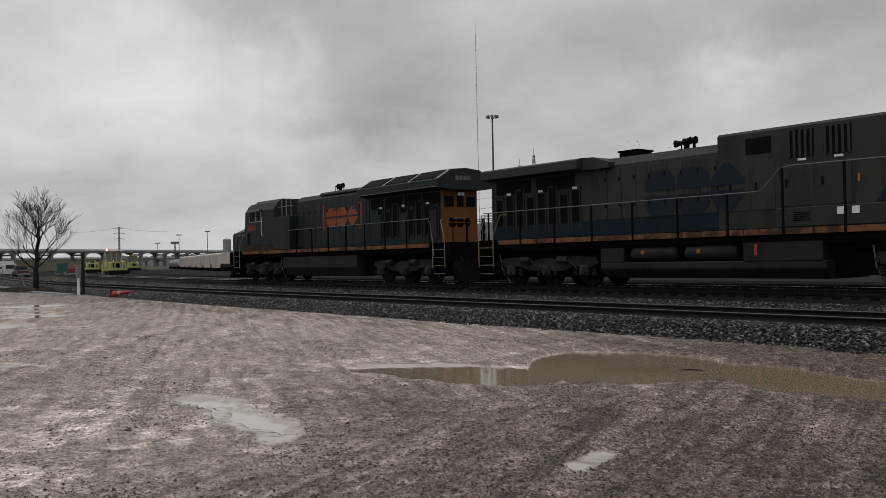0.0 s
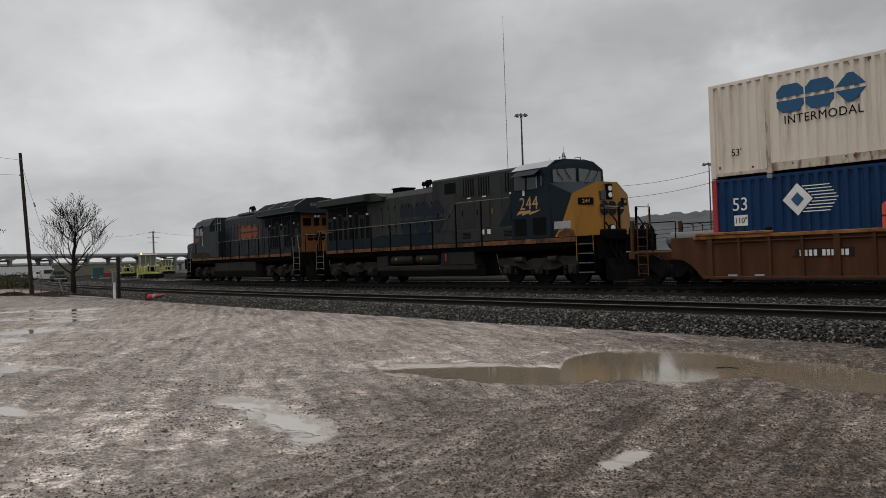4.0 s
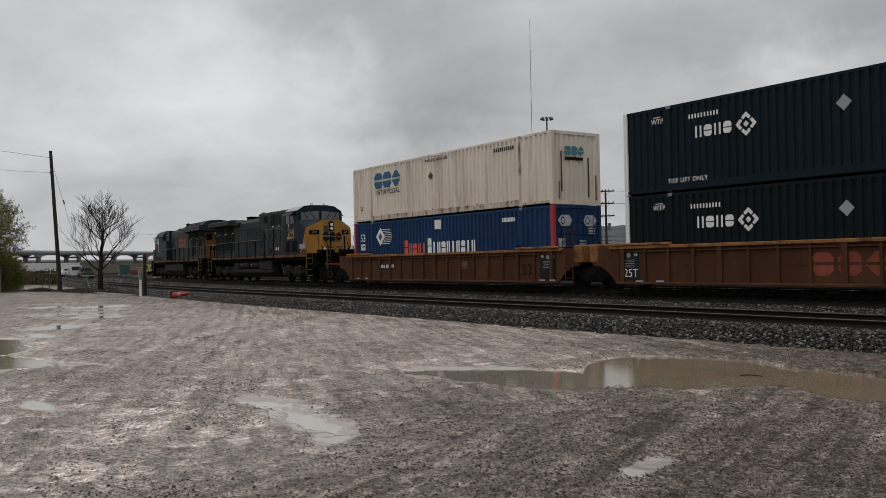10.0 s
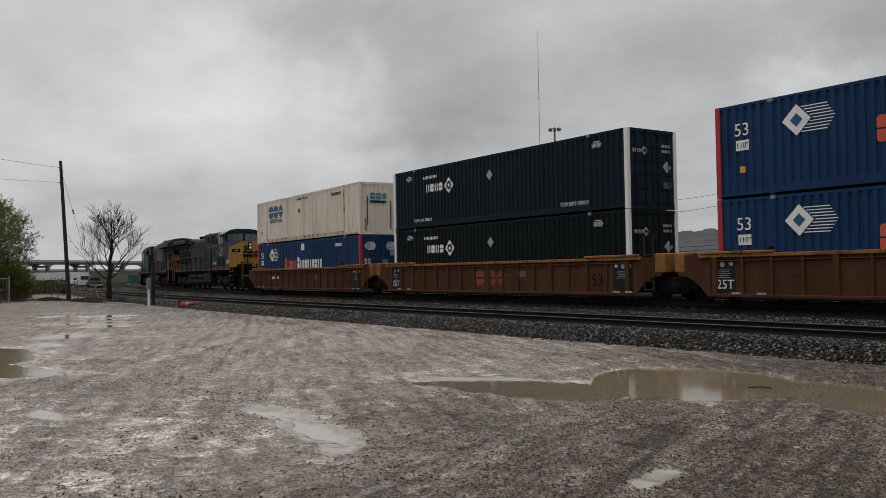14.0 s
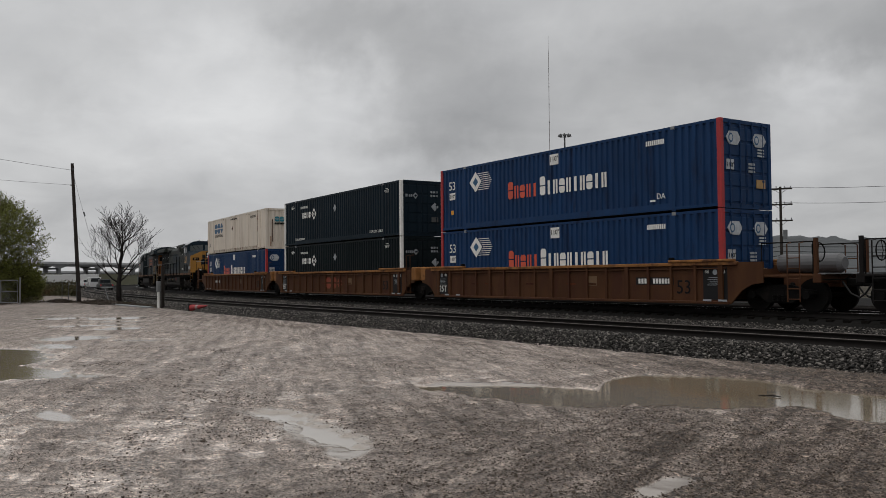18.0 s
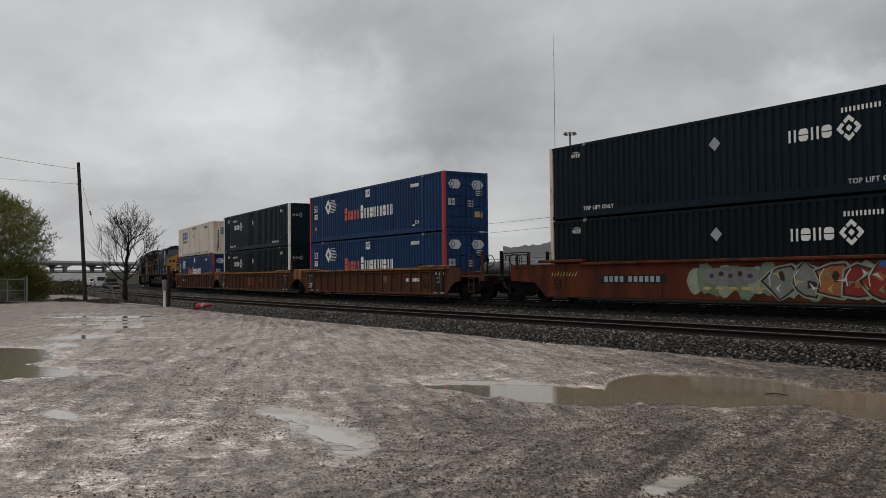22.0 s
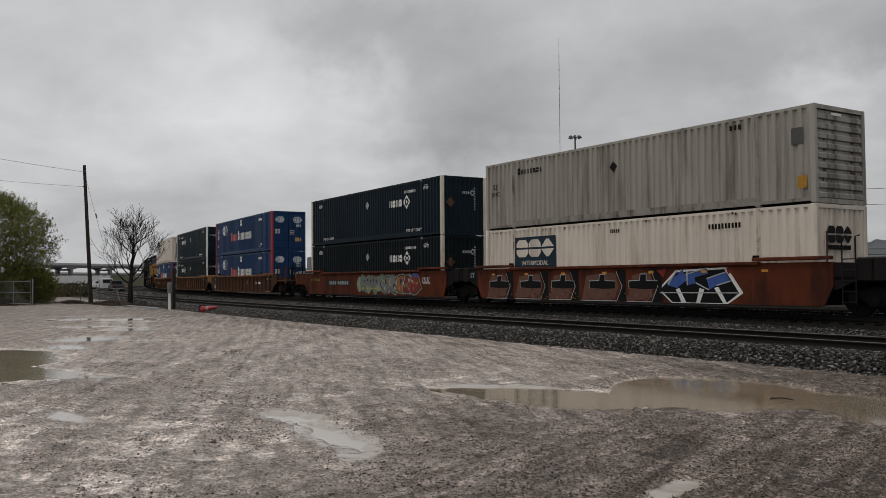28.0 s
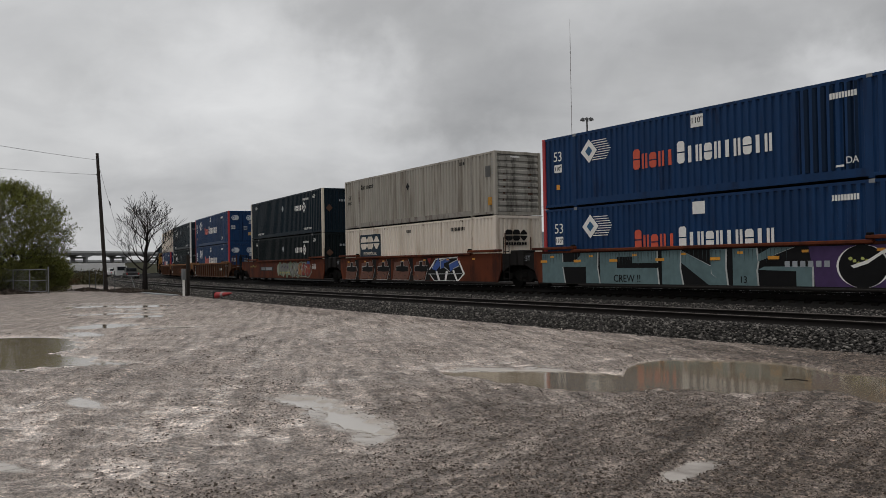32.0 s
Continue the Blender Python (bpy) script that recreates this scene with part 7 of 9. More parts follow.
    return part(name, boxes((min(x0, x1), max(x0, x1), y, y + 0.006, z0, z1)), mat, w, label)


for i, w in enumerate(WELLS):
    if i < 3:
        for x, a in ((-7.85, 0), (7.85, 1)):
            if i % 3 != 0 or x < 0:
                well_sign(w, "data_panel", panel_dark, x - 0.47, x + 0.47, 0.32, 1.36, 0.001)
                for k in range(5):
                    well_sign(w, "data_bar", badge_grey, x - 0.3 + 0.06 * (k % 2), x + 0.3 - 0.05 * (k % 3), 0.78 + k * 0.06, 0.795 + k * 0.06, 0.006)
                for q, tx in ((0.32, "48" if x < 0 else "53"), (-0.32, "53" if x < 0 else "48")):
                    writing(w, tx, white_paint, (x + q, Y_WELL + 0.012, 1.16), 0.12)
                part("seal_mark", rod(bmesh.new(), (x, Y_WELL + 0.007, 1.2), (x, Y_WELL + 0.012, 1.2), 0.09, 12), badge_grey, w)
        if i:
            writing(w, "125T", white_paint, (7.85, Y_WELL + 0.015, 0.44), 0.29)
        writing(w, "53", black_mark, (-6.58, Y_WELL + 0.006, 0.50), 0.46)
        for x in (5.2, 4.2, -1.1, -2.2, 1.4):
            well_sign(w, "stencil_bar", well_brown, x - 0.25, x + 0.25, 0.78, 0.84, 0.002)
        well_sign(w, "pale_patch", patch_tan, -2.0, -2.5, 0.75, 1.1, 0.002)
        for x in (7.3, 6.4, -7.6, -8.2):
            well_sign(w, "stencil_bar", badge_grey, x - 0.16, x + 0.16, 0.27, 0.33, 0.1)
        if i in (0, 2):
            x = 4.55 if i == 0 else -5.2
            for k in range(4):
                well_sign(w, "number_bar", white_paint, x + 0.62 - k * 0.14, x + 0.53 - k * 0.14, 0.83, 1.0, 0.008)
            for k in range(6):
                well_sign(w, "number_bar", white_paint, x - 0.05 - k * 0.13, x - 0.14 - k * 0.13, 0.83, 1.0, 0.008)
            well_sign(w, "number_panel", panel_dark, x + 0.75, x - 0.95, 0.79, 1.04, 0.001)
        else:
            plain_marks(w, "block_mark", red_faded, "bbd", 1.0, -1.35, 0.50, 0.66, Y_WELL + 0.002, 0.19, "faded red block mark")


# ---- graffiti on the smooth well cars, as plain painted shapes ----
def spray(w, name, mat, outline, lift, label=""):
    return part(name, slab(bmesh.new(), outline, "y", Y_WELL + lift, Y_WELL + lift + 0.003), mat, w, label)


def blob(cx, cz, rx, rz, n=18, wob=0.25, seed=0):
    rnd = random.Random(seed)
    return [(cx + rx * math.cos(2 * math.pi * k / n) * (1 + rnd.uniform(-wob, wob)), min(1.44, max(0.24, cz + rz * math.sin(2 * math.pi * k / n) * (1 + rnd.uniform(-wob, wob))))) for k in range(n)]


# first smooth car: long piece in pale green, orange and red
w = WELLS[3]
well_sign(w, "number_panel", panel_dark, 5.2, 2.0, 0.78, 1.08, 0.001)
for k in range(4):
    well_sign(w, "number_bar", badge_grey, 4.95 - k * 0.26, 4.78 - k * 0.26, 0.83, 1.03, 0.006)
for k in range(6):
    well_sign(w, "number_bar", badge_grey, 3.75 - k * 0.26, 3.58 - k * 0.26, 0.83, 1.03, 0.006)
writing(w, "53", black_mark, (7.55, Y_WELL + 0.006, 0.55), 0.38)
for k in range(9):
    spray(w, "graffiti_stroke", tag_yellow, [(7.9 - k * 0.17, 1.05), (7.82 - k * 0.17, 1.22 - 0.05 * (k % 2)), (7.80 - k * 0.17, 1.20), (7.87 - k * 0.17, 1.04)], 0.004)
rnd = random.Random(5)
for k in range(17):
    x = 0.75 - k * 0.39
    spray(w, "graffiti_shape", sp_green if k % 3 else sp_pale, blob(x, 0.86 + 0.1 * math.sin(k * 2.1), 0.36, 0.42 + 0.1 * (k % 2), 18, 0.10, k), 0.002 + 0.0004 * k)
spray(w, "graffiti_shape", sp_grey, [(0.6, 0.9), (0.4, 1.22), (-0.4, 1.3), (-1.5, 1.28), (-1.75, 1.05), (-1.5, 0.8), (-0.6, 0.72), (0.2, 0.74)], 0.010)
for k in range(5):
    spray(w, "graffiti_shape", (sp_purple, sp_dark)[k % 2], blob(0.1 - k * 0.36, 1.02 + 0.06 * (k % 2), 0.10, 0.08, 10, 0.25, 40 + k), 0.014)
    spray(w, "graffiti_shape", sp_yellow, blob(0.3 - k * 0.5, 0.62, 0.18, 0.05, 10, 0.2, 60 + k), 0.012)
for k, (x, m) in enumerate(((-2.45, sp_grey), (-3.3, sp_grey), (-4.1, sp_orange), (-4.9, sp_red), (-5.55, sp_red))):
    rz = 0.46 - 0.03 * (k % 2)
    spray(w, "graffiti_edge", sp_pale, blob(x, 0.85, 0.66, rz + 0.12, 9, 0.30, 70 + k), 0.0115 + 0.002 * k)
    spray(w, "graffiti_outline", sp_dark, blob(x, 0.85, 0.60, rz + 0.06, 9, 0.30, 70 + k), 0.012 + 0.002 * k)
    spray(w, "graffiti_shape", m, blob(x, 0.85, 0.52, rz, 9, 0.30, 70 + k), 0.013 + 0.002 * k)
    for j in range(3):
        a = 0.7 + j * 2.1 + k
        spray(w, "graffiti_stroke", (sp_yellow, sp_green, graf_white)[(j + k) % 3], [(x + 0.42 * math.cos(a), 0.85 + 0.34 * math.sin(a)), (x + 0.36 * math.cos(a + 0.5), 0.85 + 0.28 * math.sin(a + 0.5)), (x + 0.05 * math.cos(a), 0.85 + 0.06 * math.sin(a)), (x + 0.30 * math.cos(a + 0.2), 0.85 + 0.22 * math.sin(a + 0.2))], 0.0142 + 0.002 * k + 0.0002 * j)
    spray(w, "graffiti_shape", sp_dark if k < 3 else sp_orange, blob(x + 0.1 * math.sin(k * 5), 0.85 + 0.12 * math.cos(k * 3), 0.12 + 0.05 * (k % 2), 0.14, 9, 0.45, 120 + k), 0.0135 + 0.002 * k)
    spray(w, "graffiti_edge", graf_white, [(x + 0.42, 0.7), (x + 0.46, 1.0), (x + 0.3, 1.22), (x + 0.28, 1.2), (x + 0.42, 0.98), (x + 0.39, 0.72)], 0.0135 + 0.002 * k)
spray(w, "graffiti_edge", sp_blue, blob(-5.7, 1.32, 0.3, 0.1, 14, 0.2, 91), 0.024)
for k in range(5):
    spray(w, "graffiti_tag", white_paint, [(-6.35 - k * 0.15, 0.95), (-6.42 - k * 0.15, 1.22), (-6.46 - k * 0.15, 1.2), (-6.39 - k * 0.15, 0.93)], 0.004)
    spray(w, "graffiti_tag", white_paint, [(-6.35 - k * 0.15, 0.98), (-6.5 - k * 0.15, 0.86), (-6.52 - k * 0.15, 0.9), (-6.36 - k * 0.15, 1.02)], 0.004)

# second: outlined blocks, black bars, and a blue and black piece
w = WELLS[4]
for k, (x0, x1) in enumerate(((7.9, 6.2), (5.9, 3.9), (3.7, 2.1), (1.8, -0.4), (-0.6, -2.1))):
    spray(w, "graffiti_outline", graf_white, [(x0, 0.25), (x0, 0.275), (x1 + 0.3, 0.275), (x1 + 0.03, 0.8), (x1 + 0.3, 1.36), (x1 + 0.325, 1.345), (x1, 0.8), (x1 + 0.285, 0.25)], 0.003)
    spray(w, "graffiti_shape", sp_fade, [(x0 - 0.05, 0.3), (x0 - 0.3, 1.2), (x1 + 0.55, 1.3), (x1 + 0.35, 1.25), (x1 + 0.2, 0.8), (x1 + 0.4, 0.35)], 0.0015)
    xm = (x0 + x1) / 2
    # black ground shows between the plates and in their notches
    spray(w, "graffiti_ground", black_mark, [(x1 + 0.34, 0.26), (x1 + 0.06, 0.8), (x1 + 0.34, 1.40), (x1 - 0.16, 1.40), (x1 - 0.2, 0.26)], 0.0022)
    spray(w, "graffiti_block", black_mark, [(xm + 0.62, 0.74), (xm + 0.62, 0.98), (xm + 0.1, 1.0), (xm + 0.06, 1.22), (xm - 0.2, 1.22), (xm - 0.2, 1.0), (xm - 0.72, 0.98), (xm - 0.72, 0.72), (xm - 0.1, 0.70)], 0.004)
    spray(w, "graffiti_edge", graf_white, [(xm + 0.64, 0.72), (xm + 0.64, 1.01), (xm + 0.12, 1.03), (xm + 0.08, 1.25), (xm - 0.22, 1.25), (xm - 0.22, 1.02), (xm - 0.74, 1.0), (xm - 0.74, 0.98), (xm + 0.6, 0.96), (xm + 0.61, 0.72)], 0.003)
    for j in range(7):
        spray(w, "graffiti_fade", sp_fade, blob(xm + 0.7 - j * 0.22, 0.45 + rnd.uniform(-0.12, 0.08), 0.12, 0.12, 8, 0.5, 90 + k * 9 + j), 0.002)
for k, (m, pts) in enumerate(((white_paint, [(-2.1, 0.7), (-2.9, 1.35), (-5.0, 1.42), (-5.6, 0.6), (-5.0, 0.24), (-2.7, 0.24)]), (black_mark, [(-2.2, 0.7), (-2.95, 1.28), (-4.9, 1.36), (-5.45, 0.6), (-4.95, 0.27), (-2.75, 0.27)]),
                              (sp_blue, [(-2.5, 0.85), (-3.2, 1.38), (-3.35, 1.0), (-2.95, 0.75)]), (sp_blue, [(-3.3, 1.2), (-4.2, 1.40), (-4.25, 1.22), (-3.7, 1.1), (-3.75, 0.9), (-3.4, 0.85)]),
                              (sp_blue, [(-4.2, 1.05), (-4.95, 1.25), (-5.1, 1.0), (-4.6, 0.85), (-4.3, 0.7)]), (white_paint, [(-2.9, 0.7), (-3.15, 0.25), (-3.35, 0.25), (-3.05, 0.75)]), (white_paint, [(-3.9, 0.75), (-3.75, 0.25), (-3.9, 0.25), (-4.1, 0.7)]),
                              (white_paint, [(-4.5, 0.75), (-4.85, 0.26), (-5.0, 0.26), (-4.65, 0.8)]), (sp_red, [(-2.05, 1.36), (-2.5, 1.40), (-2.35, 1.1)]), (sp_red, [(-4.95, 1.42), (-5.25, 1.30), (-5.05, 1.2)]))):
    spray(w, "graffiti_shape", m, pts, 0.002 + 0.0015 * k)
for k, pts in enumerate(([(-2.95, 1.36), (-2.55, 0.9), (-2.58, 0.86), (-3.0, 1.34)], [(-3.36, 1.3), (-3.38, 0.84), (-3.42, 0.84), (-3.42, 1.3)], [(-3.3, 1.22), (-4.25, 1.42), (-4.26, 1.39), (-3.3, 1.18)], [(-3.76, 0.9), (-4.28, 0.68), (-4.3, 0.71), (-3.78, 0.94)],
                         [(-4.2, 1.08), (-4.98, 1.29), (-4.98, 1.25), (-4.2, 1.04)], [(-4.6, 0.86), (-5.15, 1.0), (-5.14, 0.96), (-4.6, 0.82)], [(-2.2, 0.6), (-5.4, 0.62), (-5.4, 0.59), (-2.2, 0.57)])):
    spray(w, "graffiti_edge", graf_white, pts, 0.019 + 0.0005 * k)
for k in range(60):
    spray(w, "rust_speck", (rust_light, rust_dark, sp_dark)[k % 3], blob(rnd.uniform(-2.0, 7.8), rnd.uniform(0.3, 0.66), rnd.uniform(0.02, 0.07), rnd.uniform(0.015, 0.05), 6, 0.4, 200 + k), 0.0045 + 0.0002 * (k % 3))

# third: tall pale-teal block shapes on black, ending in a purple and black disc
w = WELLS[5]
spray(w, "graffiti_ground", black_mark, [(7.7, 0.24), (7.7, 1.44), (-7.4, 1.44), (-7.4, 0.24)], 0.002)
TALL = (0.24, 1.42)
teal_blocks = (  # outlines of x, z
    [(8.05, 0.24), (6.66, 0.24), (6.8, 0.9), (6.8, 1.42), (8.05, 1.42)], [(6.8, 0.88), (5.4, 0.88), (5.4, 1.08), (6.8, 1.08)], [(6.1, 1.08), (5.4, 1.08), (5.4, 1.42), (5.7, 1.42), (5.75, 1.3)],
    [(5.4, 0.24), (4.66, 0.24), (4.78, 0.85), (4.75, 1.42), (5.4, 1.42)], [(4.6, 0.24), (1.68, 0.24), (1.74, 0.82), (3.72, 0.82), (3.72, 1.42), (4.62, 1.42)], [(3.70, 1.24), (2.92, 1.24), (2.92, 1.0), (1.74, 1.0), (1.74, 1.42), (3.70, 1.42)],
    [(1.5, 0.24), (0.58, 0.24), (0.70, 0.8), (0.66, 1.42), (1.5, 1.42)], [(0.64, 1.42), (-0.62, 0.86), (-0.62, 0.62), (-1.26, 0.24), (-0.55, 0.24), (0.64, 1.0)], [(-0.62, 0.84), (-0.62, 1.42), (-1.22, 1.42), (-1.2, 0.8), (-1.27, 0.24), (-1.2, 0.24), (-0.66, 0.62)],
    [(-1.5, 0.24), (-2.42, 0.24), (-2.38, 0.72), (-2.44, 0.98), (-2.38, 1.42), (-1.5, 1.42)], [(-2.46, 1.0), (-3.7, 1.42), (-2.9, 1.42), (-2.46, 1.22)], [(-2.46, 0.74), (-3.78, 0.70), (-3.78, 0.24), (-4.3, 0.24), (-4.3, 0.84), (-2.66, 0.84)])
for k, out in enumerate(teal_blocks):
    mx, mz = sum(q[0] for q in out) / len(out), sum(q[1] for q in out) / len(out)
    spray(w, "graffiti_edge", graf_white, [(x - (0.06 if x < mx else 0.0), z) for x, z in out], 0.003 + 0.0003 * k)
    spray(w, "graffiti_shape", sp_teal, out, 0.007 + 0.0003 * k)
    x_hi, x_lo = max(q[0] for q in out), min(q[0] for q in out)
    for j in range(int((x_hi - x_lo) / 0.16)):
        x = x_hi - 0.08 - j * 0.16 + 0.05 * math.sin(j * 7 + k)
        if x < x_lo + 0.06 or max(q[1] for q in out) < 1.3:
            continue
        spray(w, "graffiti_drip", sp_drip, [(x, 1.40), (x - 0.022, 1.40), (x - 0.012, 1.2 - 0.28 * abs(math.sin(j * 3.7 + k)))], 0.0115 + 0.0002 * k)
writing(w, "CREW !!", black_mark, (3.2, Y_WELL + 0.02, 0.32), 0.27, name="graffiti_word")
writing(w, "13", black_mark, (-1.9, Y_WELL + 0.02, 0.33), 0.22, name="graffiti_word")
for x in (7.95, 5.9, 3.9, 1.6, -0.8, -3.0):
    well_sign(w, "reflector", reflect_yellow, x + 0.18, x - 0.22, 1.06, 1.16, 0.022)
spray(w, "graffiti_ground", sp_purple, [(-4.4, 0.24), (-4.2, 1.42), (-7.4, 1.42), (-7.4, 0.24)], 0.004)
for r, m, li in ((0.68, white_paint, 0.006), (0.62, black_mark, 0.008)):
    spray(w, "graffiti_disc", m, [(-5.85 + r * 1.15 * math.cos(k * math.pi / 14), 0.83 + min(0.6, r) * math.sin(k * math.pi / 14)) for k in range(28)], li)
for k in range(5):
    spray(w, "graffiti_spot", tag_yellow, blob(-5.5 - 0.12 * k, 1.05 - 0.07 * (k % 3), 0.06, 0.05, 8, 0.2, k), 0.011)
spray(w, "graffiti_curl", white_paint, [(-5.5, 0.85), (-6.0, 1.0), (-6.5, 1.3), (-6.9, 1.36), (-6.85, 1.3), (-6.4, 1.15), (-6.0, 0.9), (-5.6, 0.78)], 0.012)
for k in range(6):
    well_sign(w, "number_bar", badge_grey, -3.4 - k * 0.26, -3.57 - k * 0.26, 0.82, 1.0, 0.014)
for w in WELLS[3:]:
    if w is not WELLS[3]:
        writing(w, "125T", badge_grey, (9.25, 1.348, 1.16), 0.22)

# ---- beside the lot: trees, poles, gate, posts, cone ----
bark_dark = material("wet_dark_bark", (0.016, 0.013, 0.012), rough=0.9, vary=0.4, grain=7, bump=0.4, fine=30, spec=0.2)
old_pole = material("weathered_dark_pole_wood", (0.028, 0.023, 0.020), rough=0.9, vary=0.4, grain=3, bump=0.3, streak=8, spec=0.2)
def let_through(m, colour, share):
    """Thin leaves: part of the light passes through."""
    N, K = m.node_tree.nodes, m.node_tree.links
    tr, mx = N.new("ShaderNodeBsdfTranslucent"), N.new("ShaderNodeMixShader")
    tr.inputs["Color"].default_value = (*colour, 1)
    mx.inputs[0].default_value = share
    K.new(N["Principled BSDF"].outputs[0], mx.inputs[1]); K.new(tr.outputs[0], mx.inputs[2])
    K.new(mx.outputs[0], N["Material Output"].inputs["Surface"])
    return m


leaf_green = material("young_yellow_green_leaves", (0.145, 0.155, 0.040), rough=0.7, vary=0.5, grain=0.9, stain=(0.055, 0.055, 0.020), stain_at=0.54, bump=0.0, spec=0.2)
let_through(leaf_green, (0.17, 0.18, 0.04), 0.25)
grey_paint = material("grey_steel_paint", (0.14, 0.145, 0.15), rough=0.6, vary=0.25, grain=3)
dark_mast = material("dark_mast_steel", (0.05, 0.052, 0.056), rough=0.6, vary=0.2, grain=2)
far_concrete = material("far_grey_concrete", (0.20, 0.205, 0.21), rough=0.9, vary=0.2, grain=0.4, stain=(0.13, 0.13, 0.135), stain_at=0.6, bump=0.1, fine=4)
pale_concrete = material("pale_grey_concrete", (0.42, 0.425, 0.43), rough=0.9, vary=0.15, grain=0.4, bump=0.1, fine=4)
wire_black = material("black_wire", (0.02, 0.02, 0.022), rough=0.7, vary=0.1, grain=5, bump=0.0)


def branch_mesh(name, segs, sides=5):
    """Tapered limbs as one mesh: rows of (start, end, radius, radius)."""
    a = np.array([s[0] for s in segs]); b = np.array([s[1] for s in segs])
    r0 = np.array([s[2] for s in segs])[:, None, None]; r1 = np.array([s[3] for s in segs])[:, None, None]
    d = b - a
    d /= np.linalg.norm(d, axis=1)[:, None] + 1e-9
    up = np.where(np.abs(d[:, 2:3]) > 0.9, np.array([[1.0, 0, 0]]), np.array([[0, 0, 1.0]]))
    u = np.cross(d, up); u /= np.linalg.norm(u, axis=1)[:, None]
    v = np.cross(d, u)
    an = np.arange(sides) * 2 * math.pi / sides
    ring = np.cos(an)[None, :, None] * u[:, None, :] + np.sin(an)[None, :, None] * v[:, None, :]
    verts = np.concatenate([a[:, None, :] + ring * r0, b[:, None, :] + ring * r1], axis=1).reshape(-1, 3)
    base = (np.arange(len(segs)) * 2 * sides)[:, None]
    k = np.arange(sides)[None, :]
    k2 = (k + 1) % sides
    faces = np.stack([base + k, base + k2, base + sides + k2, base + sides + k], -1).reshape(-1, 4)
    return array_mesh(name, verts, faces)


def grow(rnd, start, way, length, radius, depth, segs, tips, spread, lift):
    p, d = np.array(start, float), np.array(way, float)
    d /= np.linalg.norm(d)
    n = 4 if depth > 1 else 3
    for i in range(n):
        d = d + np.array([rnd.gauss(0, 0.15), rnd.gauss(0, 0.15), rnd.gauss(0, 0.10) + lift * 0.06])
        d /= np.linalg.norm(d)
        q = p + d * length / n
        ra, rb = radius * (1 - 0.5 * i / n), radius * (1 - 0.5 * (i + 1) / n)
        segs.append((p, q, ra, rb))
        p = q
        if depth > 0 and i > 0:
            for _ in range(rnd.choice((1, 1, 2)) if depth > 1 else rnd.choice((1, 2))):
                ang = rnd.uniform(0, 2 * math.pi)
                side = np.array([math.cos(ang), math.sin(ang), rnd.uniform(-0.1, 0.5)])
                w = d * (1 - spread) + side * spread
                grow(rnd, p, w, length * rnd.uniform(0.55, 0.78), rb * 0.62, depth - 1, segs, tips, spread, lift)
    tips.append(p)


def make_bare_tree(x, y):
    rnd = random.Random(23)
    t = thing("bare_tree", pose(x, y, 0), "leafless dark tree with fine twigs beside the track", "tree")
    trunk, crown, tips = [], [], []
    p = np.array([0.0, 0, -0.1])
    for k in range(8):
        q = p + np.array([rnd.gauss(0.0, 0.05), rnd.gauss(0.02, 0.06), 0.62])
        trunk.append((p, q, 0.22 - 0.019 * k, 0.201 - 0.019 * k))
        p = q
        if k > 1:
            for j in range(2):
                an = k * 2.4 + j * 3.1 + rnd.uniform(-0.4, 0.4)
                grow(rnd, p, (math.cos(an), math.sin(an), 0.30 + 0.10 * k + rnd.uniform(0, 0.25)), (2.7 - 0.17 * k) * rnd.uniform(0.9, 1.1), 0.085 - 0.006 * k, 3, crown, tips, 0.40, 1.3)
    for k in range(3):
        an = k * 2.1 + rnd.uniform(-0.3, 0.3)
        grow(rnd, p, (0.45 * math.cos(an), 0.45 * math.sin(an), 1.0), rnd.uniform(1.4, 1.8), 0.06, 3, crown, tips, 0.4, 0.8)
    # the crown spreads to its true width and height
    ends = np.array([c[1] for c in crown])
    wide, top = np.percentile(np.hypot(ends[:, 0], ends[:, 1]), 98), np.percentile(ends[:, 2], 99.5)
    k = np.array([2.85 / wide, 2.85 / wide, 7.1 / top])
    crown = [(a * k, b * k, max(r0, 0.013), max(r1, 0.009)) for a, b, r0, r1 in crown]
    trunk = [(a * k, b * k, r0, r1) for a, b, r0, r1 in trunk]
    link("trunk", branch_mesh("trunk", trunk, 8), bark_dark, t)
    link("crown", branch_mesh("crown", crown, 3), bark_dark, t, "fine bare twigs")


make_bare_tree(-65.1, 15.74)


